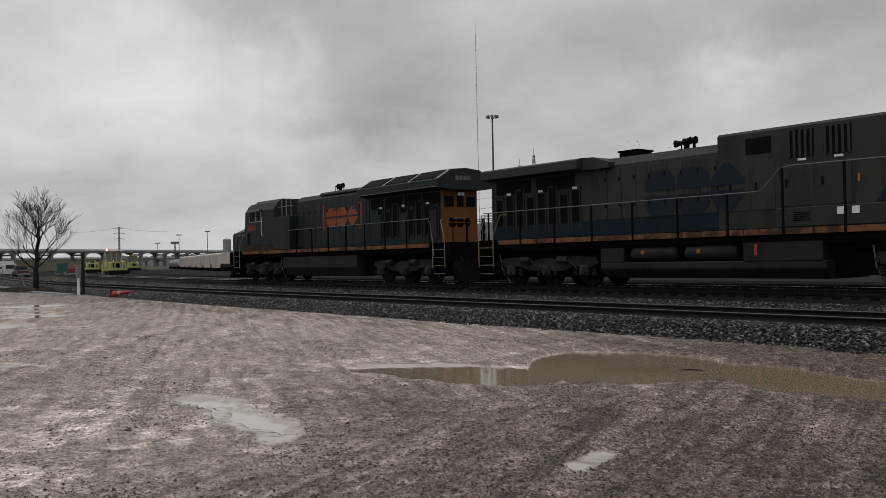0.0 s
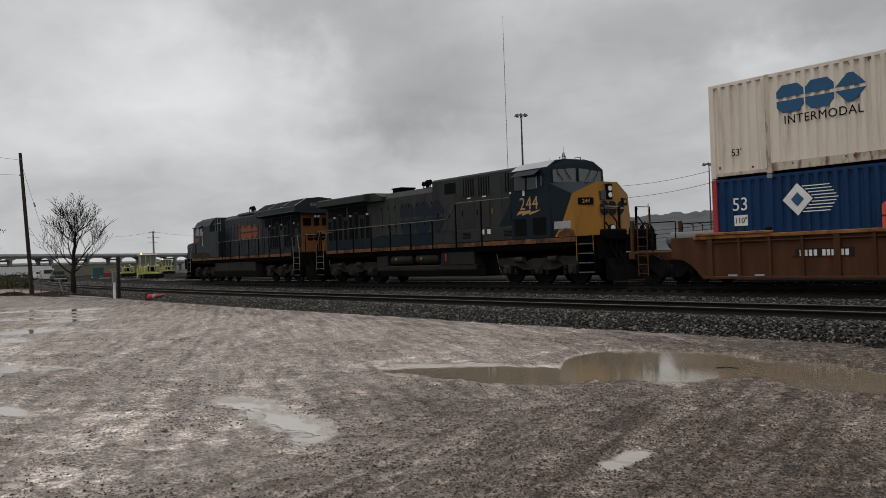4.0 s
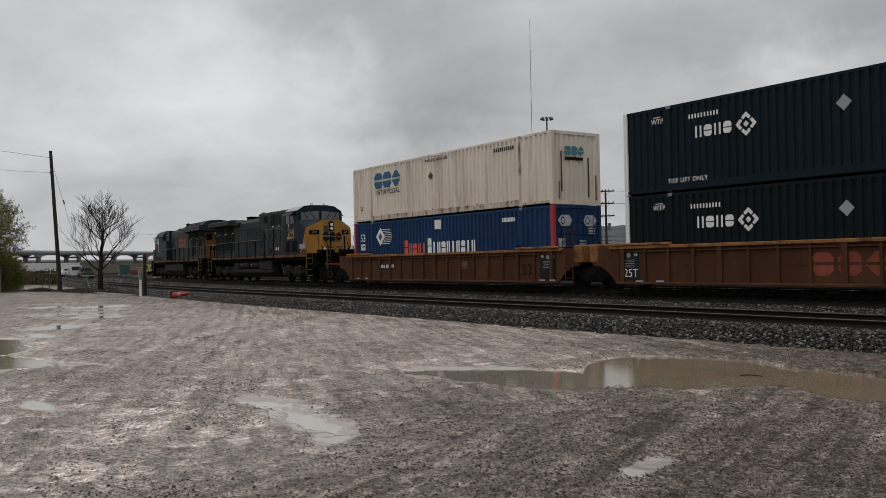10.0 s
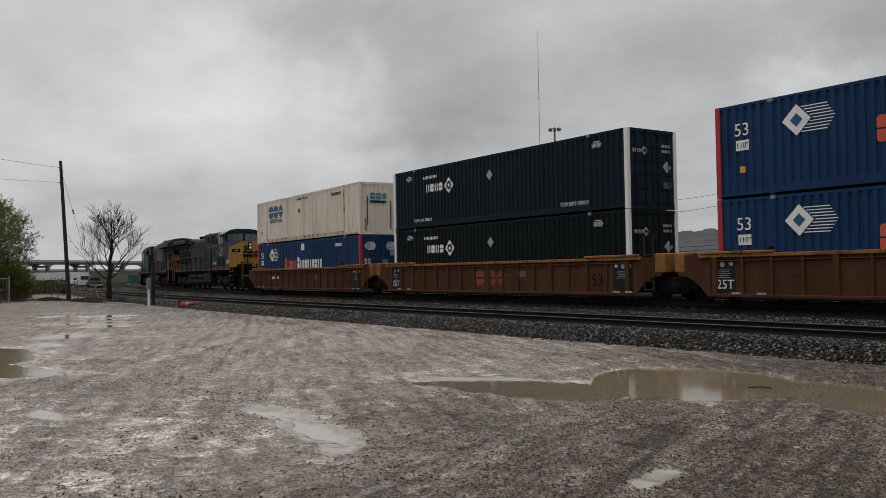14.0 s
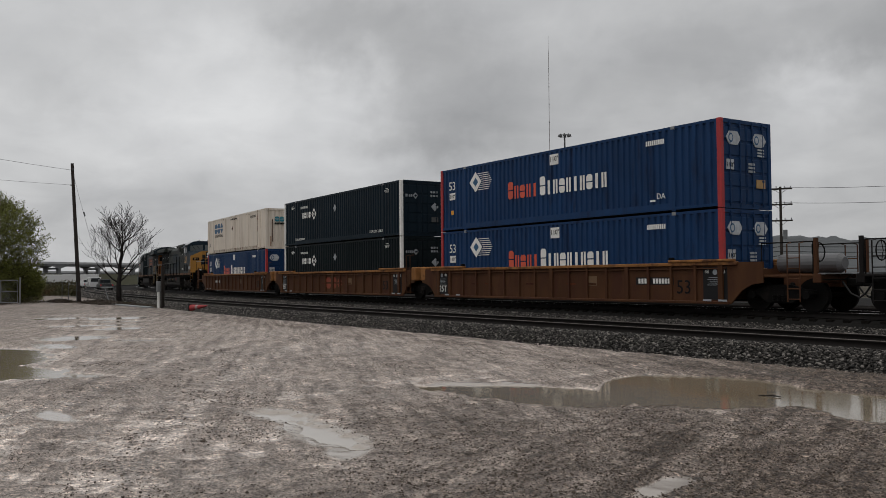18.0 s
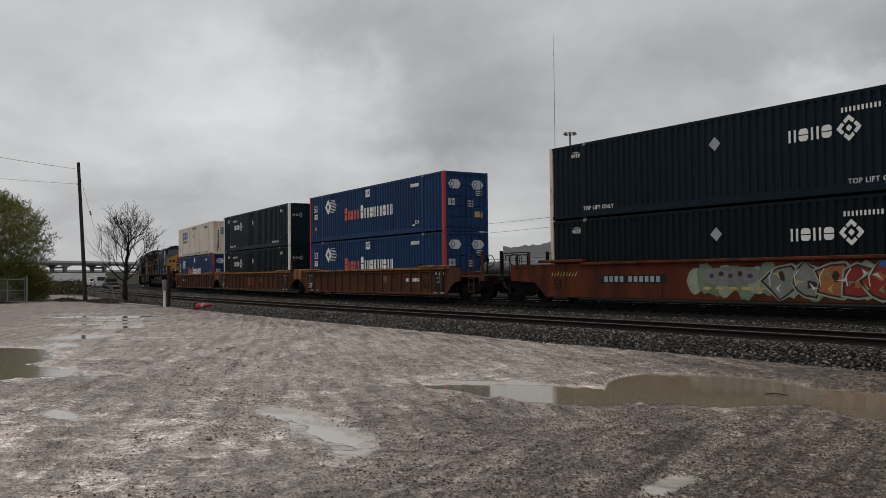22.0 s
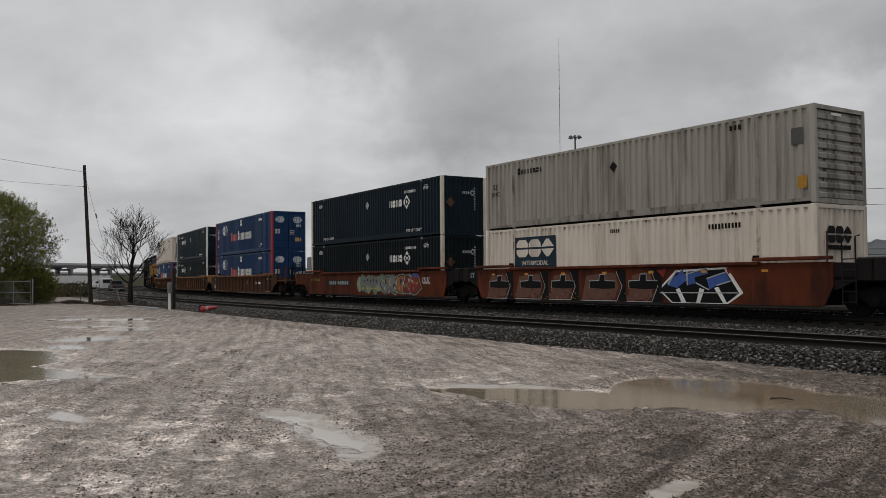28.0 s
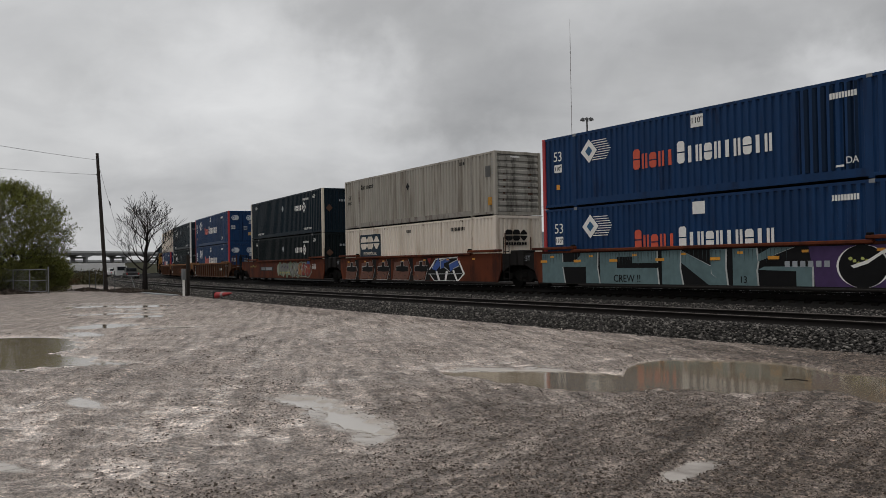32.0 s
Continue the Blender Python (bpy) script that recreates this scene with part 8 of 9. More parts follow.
def make_leafy_tree(x, y, reach, high, seed, n_spray, label, low=0.6):
    """A bushy tree in young leaf: limbs from the ground and a crown of slender leaf sprays."""
    rnd = random.Random(seed)
    rs = np.random.RandomState(seed)
    t = thing("leafy_tree", pose(x, y, 0), label, "tree")
    segs, tips = [], []
    for k in range(8):
        an = k * 0.8 + rnd.uniform(-0.2, 0.2)
        grow(rnd, (0.3 * math.cos(an), 0.3 * math.sin(an), -0.1), (0.5 * math.cos(an), 0.5 * math.sin(an), 1.0), high * rnd.uniform(0.30, 0.38), 0.11, 2, segs, tips, 0.40, 0.5)
    ends = np.array([q[1] for q in segs])
    k = min(1.0, 0.8 * reach / np.hypot(ends[:, 0], ends[:, 1]).max())
    fit = np.array([k, k, min(1.0, 0.85 * high / ends[:, 2].max())])
    segs = [(a * fit, b * fit, max(r0, 0.012), max(r1, 0.01)) for a, b, r0, r1 in segs]
    # sprays start inside the crown and reach out and up past its uneven outline
    an, h = rs.uniform(0, 2 * math.pi, n_spray), rs.uniform(0, 1, n_spray)
    lump = 0.80 + 0.30 * vnoise(an * 2.0 + 7, h * 4, seed) + 0.16 * vnoise(an * 6, h * 12, seed + 1)
    prof = np.where(h < 0.5, low + (1 - low) * np.sin(h * math.pi), np.sqrt(np.clip(1 - ((h - 0.5) / 0.5) ** 2.2, 0, 1)))
    r = reach * 0.86 * prof * lump * np.sqrt(rs.uniform(0.12, 1.0, n_spray))
    root = np.stack([r * np.cos(an), r * np.sin(an), 0.1 + h * high * 0.9], -1)
    way = np.stack([np.cos(an), np.sin(an), 0.3 + 1.5 * h], -1) + rs.normal(0, 0.45, (n_spray, 3))
    way /= np.linalg.norm(way, axis=1)[:, None]
    length = rs.uniform(0.35, 1.0, (n_spray, 1)) * (0.55 + 0.12 * reach)
    for i in range(0, n_spray, 2):
        segs.append((root[i], root[i] + way[i] * length[i], 0.009, 0.005))
    link("trunk", branch_mesh("trunk", segs, 3), bark_dark, t, "dark tangled limbs")
    m = 13
    f = rs.uniform(0.0, 1.05, (n_spray, m, 1))
    pts = root[:, None, :] + way[:, None, :] * length[:, None, :] * f + rs.normal(0, 0.085, (n_spray, m, 3)) * (1.2 - 0.6 * f)
    pts[:, :, 2] -= 0.10 * f[:, :, 0] ** 2
    pts = pts.reshape(-1, 3)
    pts = pts[pts[:, 2] > 0.05]
    n = len(pts)
    size = rs.uniform(0.028, 0.062, (n, 1))
    u = rs.normal(0, 1, (n, 3)); u /= np.linalg.norm(u, axis=1)[:, None]
    v = rs.normal(0, 1, (n, 3)); v -= (v * u).sum(1)[:, None] * u; v /= np.linalg.norm(v, axis=1)[:, None]
    verts = np.stack([pts - u * size * 1.5, pts + v * size * 0.7, pts + u * size * 1.5, pts - v * size * 0.7], 1).reshape(-1, 3)
    ob = link("crown", array_mesh("crown", verts, np.arange(n * 4).reshape(n, 4)), leaf_green, t, "young yellow-green leaves")
    ob["kind"] = "stuff"
    return t


make_leafy_tree(-74.0, 7.2, 4.9, 8.9, 3, 6500, "bushy tree in young yellow-green leaf", 0.75)
make_leafy_tree(-73.6, 1.2, 4.2, 8.2, 9, 4500, "bushy tree in young leaf behind the gate", 0.75)
make_leafy_tree(-78.0, 11.0, 1.9, 2.6, 8, 1700, "low bush in young leaf at the roadside", 0.9)


def make_scrub():
    """Rough weeds and low scrub along the yard road."""
    rs = np.random.RandomState(14)
    pts, size = [], []
    for x0, x1, y0, y1, hi, n in ((-135, -100, 14, 27, 0.9, 15000), (-165, -125, 18, 33, 1.4, 8000), (-78, -70, 4.5, 11.4, 0.5, 4000), (-69, -55, 15.4, 16.6, 0.12, 1600)):
        a = np.stack([rs.uniform(x0, x1, n), rs.uniform(y0, y1, n)], -1)
        a = a[vnoise(a[:, 0] * 0.4, a[:, 1] * 0.5, 3) > 0.35]
        # keep the gravel road clear
        a = a[(a[:, 1] < -0.197 * a[:, 0]) | (a[:, 0] > -70)]
        pts.append(np.concatenate([a, (rs.beta(1, 1.6, len(a)) * hi * (0.5 + vnoise(a[:, 0] * 0.5, a[:, 1] * 0.5, 5)))[:, None]], 1))
        size.append(rs.uniform(0.06, 0.14, (len(a), 1)) * (1.4 if x1 < -90 else 0.6))
    pts, size = np.concatenate(pts), np.concatenate(size)
    n = len(pts)
    u = rs.normal(0, 1, (n, 3)) * (0.5, 0.5, 1.0); u /= np.linalg.norm(u, axis=1)[:, None]
    v = rs.normal(0, 1, (n, 3)); v -= (v * u).sum(1)[:, None] * u; v /= np.linalg.norm(v, axis=1)[:, None]
    verts = np.stack([pts - u * size * 1.5, pts + v * size * 0.4, pts + u * size * 1.5, pts - v * size * 0.4], 1).reshape(-1, 3)
    tagged(link("scrub", array_mesh("scrub", verts, np.arange(n * 4).reshape(n, 4)), weed_olive), "low olive weeds and scrub along the yard road", "weeds", kind="stuff")


weed_olive = material("olive_weeds", (0.055, 0.052, 0.026), rough=0.9, vary=0.5, grain=0.8, stain=(0.06, 0.038, 0.02), stain_at=0.56, bump=0.0, spec=0.1)
make_scrub()


def wire(name, a, b, sag, r, label, parent=None):
    pts = [Vector(a).lerp(Vector(b), k / 10) - Vector((0, 0, sag * 4 * (k / 10) * (1 - k / 10))) for k in range(11)]
    ob = part(name, rods(pts, r, 4), wire_black, parent)
    return ob if parent else tagged(ob, label, "cable")


def make_lot_pole():
    p = thing("utility_pole", pose(-73.4, 14.67, 0), "leaning dark wooden utility pole with a guy wire", "utility pole")
    part("shaft", rod(bmesh.new(), (0, 0, -0.3), (-0.26, -0.55, 11.15), 0.17, 12, 0.12), old_pole, p)
    part("bracket", boxes((-0.4, -0.1, -0.6, -0.42, 10.55, 10.75), bevel=0.02), dark_mast, p)
    part("insulator", rod(bmesh.new(), (-0.28, -0.66, 9.4), (-0.28, -0.5, 9.4), 0.05, 8), grey_paint, p)
    wire("guy_wire", (-0.24, -0.5, 10.4), (6.8, 0.75, 0.1), 0.25, 0.012, "", p)
    part("guy_insulator", rod(bmesh.new(), (2.1, -0.13, 7.05), (2.3, -0.09, 6.75), 0.06, 8), dark_mast, p)
    part("guy_guard", rod(bmesh.new(), (5.9, 0.6, 1.2), (6.7, 0.74, 0.05), 0.03, 8), grey_paint, p, "grey plastic guy guard")
    return p


make_lot_pole()
wire("power_line", (-73.66, 14.1, 10.6), (-58.5, -1.5, 10.35), 0.12, 0.016, "thin black line running from the leaning pole")
wire("power_line", (-73.64, 14.15, 9.4), (-58.5, -1.5, 8.4), 0.12, 0.012, "thin black line running from the leaning pole")


def make_gate():
    g = thing("chain_link_gate", pose(-69.7, 8.0, 0, 0, 0, 39.5), "open chain-link gate with galvanised frame by the bushes", "gate")
    part("gate_frame", rods([(-2.25, 0, 0.15), (-2.25, 0, 1.75), (2.25, 0, 1.75), (2.25, 0, 0.15), (-2.25, 0, 0.15)], 0.035, 6), galv, g)
    part("brace", rods([(-2.25, 0, 0.95), (2.25, 0, 0.95)], 0.025, 6), galv, g)
    for x in (-0.75, 0.75):
        part("upright", rods([(x, 0, 0.15), (x, 0, 1.75)], 0.025, 6), galv, g)
    bm = bmesh.new()
    for k in range(30):
        x = -2.25 + k * 0.15
        for s in (1, -1):
            x1 = x + s * 1.6
            q = (max(-2.25, min(2.25, x1)) - x) / (s * 1.6)
            rod(bm, (x, 0, 0.15 if s > 0 else 0.15), (x + s * 1.6 * q, 0, 0.15 + 1.6 * q), 0.004, 3)
    m = part("mesh", bm, galv, g)
    part("gate_post", rod(bmesh.new(), (2.45, 0, -0.2), (2.45, 0, 1.95), 0.05, 8), galv, g)
    part("gate_post", rod(bmesh.new(), (-2.45, 0, -0.2), (-2.45, 0, 2.05), 0.09, 8), old_pole, g)


make_gate()


def make_posts():
    d = thing("timber_post", pose(-51.85, 15.05, 0), "square dark timber post by the siding", "post")
    part("post", boxes((-0.09, 0.09, -0.09, 0.09, -0.2, 2.47), bevel=0.02), old_pole, d)
    w = thing("marker_post", pose(-51.6, 14.72, 0), "white marker post with a grey metal box", "marker post")
    part("post", boxes((-0.06, 0.06, -0.06, 0.06, -0.2, 1.05), bevel=0.01), white_paint, w)
    part("box", boxes((-0.14, 0.14, -0.1, 0.1, 0.98, 1.62), bevel=0.02), grey_paint, w, "grey metal box")
    for k, (x, y) in enumerate(((-73.0, 13.3), (-69.0, 13.6), (-66.6, 13.9), (-71.0, 13.4))):
        f = thing("fence_post", pose(x, y, 0), "thin rusty steel fence post by the leaning pole", "fence post", "fence posts")
        part("post", rods([(0, 0, -0.2), (0.02, 0, 1.55)], 0.03, 6), dark_mast, f)
    for a, b in (((-73.0, 13.3), (-69.0, 13.6)), ((-69.0, 13.6), (-66.6, 13.9))):
        f = thing("wire_fence", pose(0, 0, 0), "slack wire strung between the fence posts", "fence")
        for z in (0.5, 0.95, 1.4):
            part("strand", rods([(*a, z), ((a[0] + b[0]) / 2, (a[1] + b[1]) / 2, z - 0.06), (*b, z)], 0.007, 4), dark_mast, f)
    s = part("concrete_strip", boxes((-64.0, -52.6, 14.3, 14.75, -0.05, 0.07), bevel=0.02), far_concrete)
    tagged(s, "broken pale concrete strip at the lot's edge", "kerb")


make_posts()


def make_cone():
    c = thing("traffic_cone", pose(-45.6, 14.78, 0.16, 0, 84, 14), "fallen red-orange traffic cone with white band", "traffic cone")
    prof = [(0.19, 0.03), (0.175, 0.15), (0.14, 0.50), (0.115, 0.70), (0.07, 1.15), (0.03, 1.45)]
    for (ra, za), (rb, zb), m in zip(prof, prof[1:], (cone_red, cone_red, cone_band, cone_red, cone_red)):
        part("cone_body" if m is cone_red else "white_band", rod(bmesh.new(), (0, 0, za), (0, 0, zb), ra, 20, rb), m, c)
    part("base", boxes((-0.24, 0.24, -0.24, 0.24, -0.03, 0.03), bevel=0.02), black_rubber, c)


cone_band = material("grimy_white_band", (0.25, 0.21, 0.2), rough=0.6, vary=0.3, grain=9)
cone_red = material("faded_cone_red", (0.26, 0.02, 0.022), rough=0.6, vary=0.2, grain=6)
make_cone()
litter_brown = material("leaf_litter", (0.05, 0.037, 0.027), rough=0.95, vary=0.5, grain=6)


def make_litter():
    rs = np.random.RandomState(4)
    pts = []
    for cx, cy, rx, ry, n, h in ((-66, 14.8, 5.0, 1.0, 9000, 0.2), (-73, 13.2, 3.0, 0.8, 3500, 0.18), (-70.5, 7.2, 2.5, 1.5, 4000, 0.3), (-58, 15.2, 6, 0.5, 4000, 0.1)):
        q = rs.normal(0, 0.45, (n, 2)) * (rx, ry)
        z = h * np.exp(-(q[:, 0] / rx) ** 2 - (q[:, 1] / ry) ** 2) * rs.uniform(0, 1.2, n)
        pts.append(np.stack([cx + q[:, 0], cy + q[:, 1], z], -1))
    pts = np.concatenate(pts)
    n = len(pts)
    u, v = rs.normal(0, 1, (n, 3)) * (0.07, 0.07, 0.03), rs.normal(0, 1, (n, 3)) * 0.03
    verts = np.stack([pts - u, pts + v, pts + u, pts - v], 1).reshape(-1, 3)
    tagged(link("leaf_litter", array_mesh("leaf_litter", verts, np.arange(n * 4).reshape(n, 4)), litter_brown), "brown dead leaves and weeds round the tree and pole", "leaf litter", kind="stuff")


make_litter()

# ---- a small flock passing over the train ----
FLOCK = []
FLIGHT = Vector((7.93, 4.52, 1.59))          # metres a second
bird_dark = material("dark_feathers", (0.02, 0.019, 0.02), rough=0.8, vary=0.2, grain=20, bump=0.0, spec=0.1)


def make_bird(k, at):
    b = thing("bird", pose(0, 0, 0), "small dark bird in flight with spread wings", "bird", "flock of birds")
    bm = rod(bmesh.new(), (-0.14, 0, 0), (0.05, 0, 0), 0.045, 8, 0.05)
    rod(bm, (0.05, 0, 0), (0.15, 0, 0.01), 0.05, 8, 0.012)
    part("body", bm, bird_dark, b)
    part("tail", slab(bmesh.new(), [(-0.13, 0.03), (-0.13, -0.03), (-0.26, -0.05), (-0.26, 0.05)], "z", -0.006, 0.006), bird_dark, b)
    for sg in (1, -1):
        w = part("wing", slab(bmesh.new(), [(0.06, 0.0), (0.07, sg * 0.16), (-0.01, sg * 0.34), (-0.05, sg * 0.18), (-0.07, 0.0)], "z", -0.006, 0.006), bird_dark, b)
        w.matrix_basis = pose(0, sg * 0.03, 0.02, sg * (10 + 9 * (k % 4)))
    for q in b.children:
        q.matrix_basis = Matrix.Diagonal((0.6, 0.6, 0.6, 1)) @ q.matrix_basis
    FLOCK.append((b, Vector(at)))


for k, at in enumerate(((-55.8, 106.2, 21.2), (-54.7, 106.8, 21.1), (-54.5, 106.9, 20.7), (-52.7, 107.8, 20.2), (-50.9, 108.7, 20.0), (-58.9, 104.6, 17.4), (-58.7, 104.7, 16.8), (-58.7, 104.6, 16.2))):
    make_bird(k, at)

# ---- the distance: viaducts, masts, pylons, hill ----
def place(bearing, dist):
    b = radians(bearing)
    return dist * math.sin(b), dist * math.cos(b)


def make_viaduct(a, b, top, deep, pier, width, label):
    A, B = Vector((*a, 0)), Vector((*b, 0))
    d = (B - A)
    L = d.length
    turn = math.degrees(math.atan2(d.y, d.x))
    v = thing("road_viaduct", pose(a[0], a[1], 0, 0, 0, turn), label, "bridge")
    part("deck", boxes((0, L, -width / 2, width / 2, top - 0.5, top)), far_concrete, v)
    for sy in (-width / 2, width / 2):
        part("parapet", boxes((0, L, sy - 0.15, sy + 0.15, top - 0.1, top + 0.9)), pale_concrete, v, "pale concrete parapet")
    n = int(L / pier)
    for i in range(n):
        x0, x1 = i * pier, (i + 1) * pier
        pr = [(x0, top - 0.5), (x0, top - deep - 0.9), (x0 + 1.5, top - deep - 0.9), (x0 + 4.5, top - deep), (x1 - 4.5, top - deep), (x1 - 1.5, top - deep - 0.9), (x1, top - deep - 0.9), (x1, top - 0.5)]
        for sy in (-width / 2 + 0.6, width / 2 - 0.6):
            part("girder", slab(bmesh.new(), pr, "y", sy - 0.25, sy + 0.25), far_concrete, v)
        pi = part("pier", boxes((x0 - 0.7, x0 + 0.7, -width / 2 + 0.5, -width / 2 + 2.0, -0.5, top - deep - 0.7), (x0 - 0.7, x0 + 0.7, width / 2 - 2.0, width / 2 - 0.5, -0.5, top - deep - 0.7), (x0 - 0.8, x0 + 0.8, -width / 2 + 0.3, width / 2 - 0.3, top - deep - 1.6, top - deep - 0.7)), far_concrete, v)
    return v


make_viaduct((-372, -10), (-655, 355), 9.6, 1.1, 27.0, 10, "long grey concrete road viaduct on piers")
make_viaduct((-425, -5), (-700, 330), 5.9, 0.9, 24.0, 8, "lower grey road viaduct behind the first")


def make_high_mast(bearing, dist, height, heads, r=0.22, label="tall dark high-mast light with a ring of lamps"):
    x, y = place(bearing, dist)
    m = thing("high_mast_light", pose(x, y, 0), label, "light mast", "light masts")
    part("mast", rod(bmesh.new(), (0, 0, -0.5), (0, 0, height), r, 8, r * 0.5), dark_mast, m)
    k = dist / 130.0 if dist < 300 else dist / 330.0
    part("ring", rods([(0.7 * k * math.cos(i * math.pi / 4), 0.7 * k * math.sin(i * math.pi / 4), height) for i in range(9)], 0.05 * k, 5), dark_mast, m)
    for i in range(heads):
        an = i * 2 * math.pi / heads
        p = Vector((0.8 * k * math.cos(an), 0.8 * k * math.sin(an), height - 0.1 * k))
        part("lamp_head", rod(bmesh.new(), p + Vector((0, 0, 0.24 * k)), p - Vector((0, 0, 0.12 * k)), 0.10 * k, 8, 0.24 * k), dark_mast, m)
    return m


make_high_mast(-47.46, 130, 23.0, 8)
make_high_mast(-35.53, 230, 23.6, 6, 0.25)
make_high_mast(-44.15, 360, 23.5, 6, 0.28)
make_high_mast(-66.34, 600, 23.0, 6, 0.32)
make_high_mast(-68.09, 620, 21.5, 6, 0.30)
make_high_mast(-69.4, 640, 16.5, 4, 0.28)


mast_pale = material("faded_red_and_grey_mast_paint", (0.27, 0.25, 0.25), rough=0.7, vary=0.2, grain=0.3, bump=0.0, spec=0.1)


def make_antenna():
    x, y = place(-48.46, 300)
    a = thing("radio_mast", pose(x, y, 0), "very tall thin guyed radio mast", "radio mast")
    part("mast", rod(bmesh.new(), (0, 0, 0), (0, 0, 80), 0.10, 6, 0.09), mast_pale, a)
    part("whip", rod(bmesh.new(), (0, 0, 80), (0, 0, 86), 0.05, 6, 0.03), mast_pale, a)
    for k in range(12):
        part("band", boxes((-0.11, 0.11, -0.11, 0.11, 5 + k * 6.3, 5.3 + k * 6.3)), grey_paint, a)


make_antenna()


def make_lattice(bearing, dist, height, foot, head, name, label, arms=()):
    x, y = place(bearing, dist)
    t = thing(name, pose(x, y, 0, 0, 0, 20), label, "lattice tower", "lattice towers")
    r = dist * 0.00016
    legs = ((1, 1), (1, -1), (-1, -1), (-1, 1))
    for sx, sy in legs:
        part("leg", rod(bmesh.new(), (sx * foot, sy * foot, 0), (sx * head, sy * head, height), r * 1.5, 4), grey_paint, t)
    n = 10
    for k in range(n):
        z0, z1 = height * k / n, height * (k + 1) / n
        w0, w1 = foot + (head - foot) * k / n, foot + (head - foot) * (k + 1) / n
        bm = bmesh.new()
        for i in range(4):
            (ax, ay), (bx, by) = legs[i], legs[(i + 1) % 4]
            rod(bm, (ax * w0, ay * w0, z0), (bx * w1, by * w1, z1), r, 3)
            rod(bm, (bx * w0, by * w0, z0), (ax * w1, ay * w1, z1), r, 3)
        part("lattice_bay", bm, grey_paint, t)
    for z, half in arms:
        part("cross_arm", rods([(0, -half, z), (0, 0, z + 0.6), (0, half, z)], r * 1.6, 4), grey_paint, t)
    part("tip", rod(bmesh.new(), (0, 0, height), (0, 0, height * 1.06), r * 1.5, 4), grey_paint, t)
    return t


make_lattice(-71.68, 760, 33.0, 0.55, 0.3, "power_pylon", "distant slim grey power pylon with cross arms", ((31.5, 5), (27.5, 6), (23, 5)))
make_lattice(-45.7, 700, 76, 3.6, 0.9, "lattice_tower", "distant grey lattice radio tower on the hill")
make_lattice(-44.75, 700, 84, 4.4, 0.6, "lattice_tower", "distant grey lattice radio tower on the hill")
make_lattice(-41.6, 260, 17.2, 0.35, 0.3, "power_pylon", "slim grey pylon with short arms", ((16.5, 1.6), (14.3, 1.6), (12.0, 1.6), (9.6, 1.6)))
for e in (-1, 1):
    xa, ya = place(-71.68, 760)
    wire("power_line", (xa, ya, 33), (*place(-71.68 + e * 3.3, 800), 31), 2.0, 0.09, "distant power line over the viaduct")


def make_right_pole(bearing, dist, height):
    x, y = place(bearing, dist)
    p = thing("utility_pole", pose(x, y, 0, 0, 0, -bearing), "dark wooden utility pole with three cross arms", "utility pole", "poles behind the train")
    part("shaft", rod(bmesh.new(), (0, 0, -0.3), (0, 0, height), 0.2, 10, 0.14), old_pole, p)
    for z in (height - 0.25, height - 2.1, height - 4.0):
        arm = part("cross_arm", boxes((-1.3, 1.3, -0.09, 0.05, z - 0.09, z + 0.09)), old_pole, p)
        for q in (-1.15, -0.45, 0.45, 1.15):
            part("insulator", rod(bmesh.new(), (q, 0, z + 0.09), (q, 0, z + 0.32), 0.06, 6), grey_paint, arm)
        part("brace", rods([(-0.8, -0.1, z), (0, -0.1, z - 0.6), (0.8, -0.1, z)], 0.03, 4), old_pole, arm)
    part("transformer", rod(bmesh.new(), (0.45, -0.1, height - 6.2), (0.45, -0.1, height - 5.1), 0.25, 12), grey_paint, p)
    return x, y


P1 = make_right_pole(-34.05, 108, 12.0)
P2 = make_right_pole(-43.72, 132, 12.1)
P0 = place(-14.0, 98)
P3 = place(-62.0, 190)
for pa, pb in ((P0, P1), (P1, P2), (P2, P3)):
    for z, o in ((11.95, 1.0), (10.1, -1.0), (5.0, 0.4), (4.4, -0.4), (3.9, 0.0)):
        wire("power_line", (pa[0], pa[1] + o, z), (pb[0], pb[1] + o, z), 0.9 if z > 9 else 0.5, 0.03 if z > 9 else 0.05, "black overhead lines behind the train")

# distance haze is mixed into the far woods' pale grey
hill_wood = material("haze_tinted_bare_woods", (0.095, 0.10, 0.104), rough=1.0, vary=0.35, grain=0.02, stain=(0.10, 0.105, 0.11), stain_at=0.6, bump=0.0, spec=0.0)
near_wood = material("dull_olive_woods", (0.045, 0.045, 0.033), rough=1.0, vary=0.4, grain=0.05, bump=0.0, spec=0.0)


def make_ridge(name, b0, b1, dist, heights, mat, label, rough=1.0, deep=250, seed=0):
    """A wooded ridge: a sheet that climbs to an uneven crest and falls behind it."""
    n = 420
    verts, faces = [], []
    for i in range(n):
        f = i / (n - 1)
        b = b0 + (b1 - b0) * f
        h = float(np.interp(f * (len(heights) - 1), range(len(heights)), heights))
        e = float(vnoise(np.array([f * 60.0]), np.array([1.0]), seed)[0] * 0.6 + vnoise(np.array([f * 190.0]), np.array([2.0]), seed)[0] * 0.5 - 0.5) * rough
        for k, (dd, hh) in enumerate(((-deep, 0.0), (-deep * 0.5, 0.55), (-deep * 0.15, 0.86), (0, 1.0), (deep * 0.2, 0.9), (deep, 0.0))):
            x, y = place(b, dist + dd)
            verts.append((x, y, h * hh + (e if k in (2, 3) else 0) - (1 if hh == 0 else 0)))
    for i in range(n - 1):
        for k in range(5):
            a = i * 6 + k
            faces.append((a, a + 1, a + 7, a + 6))
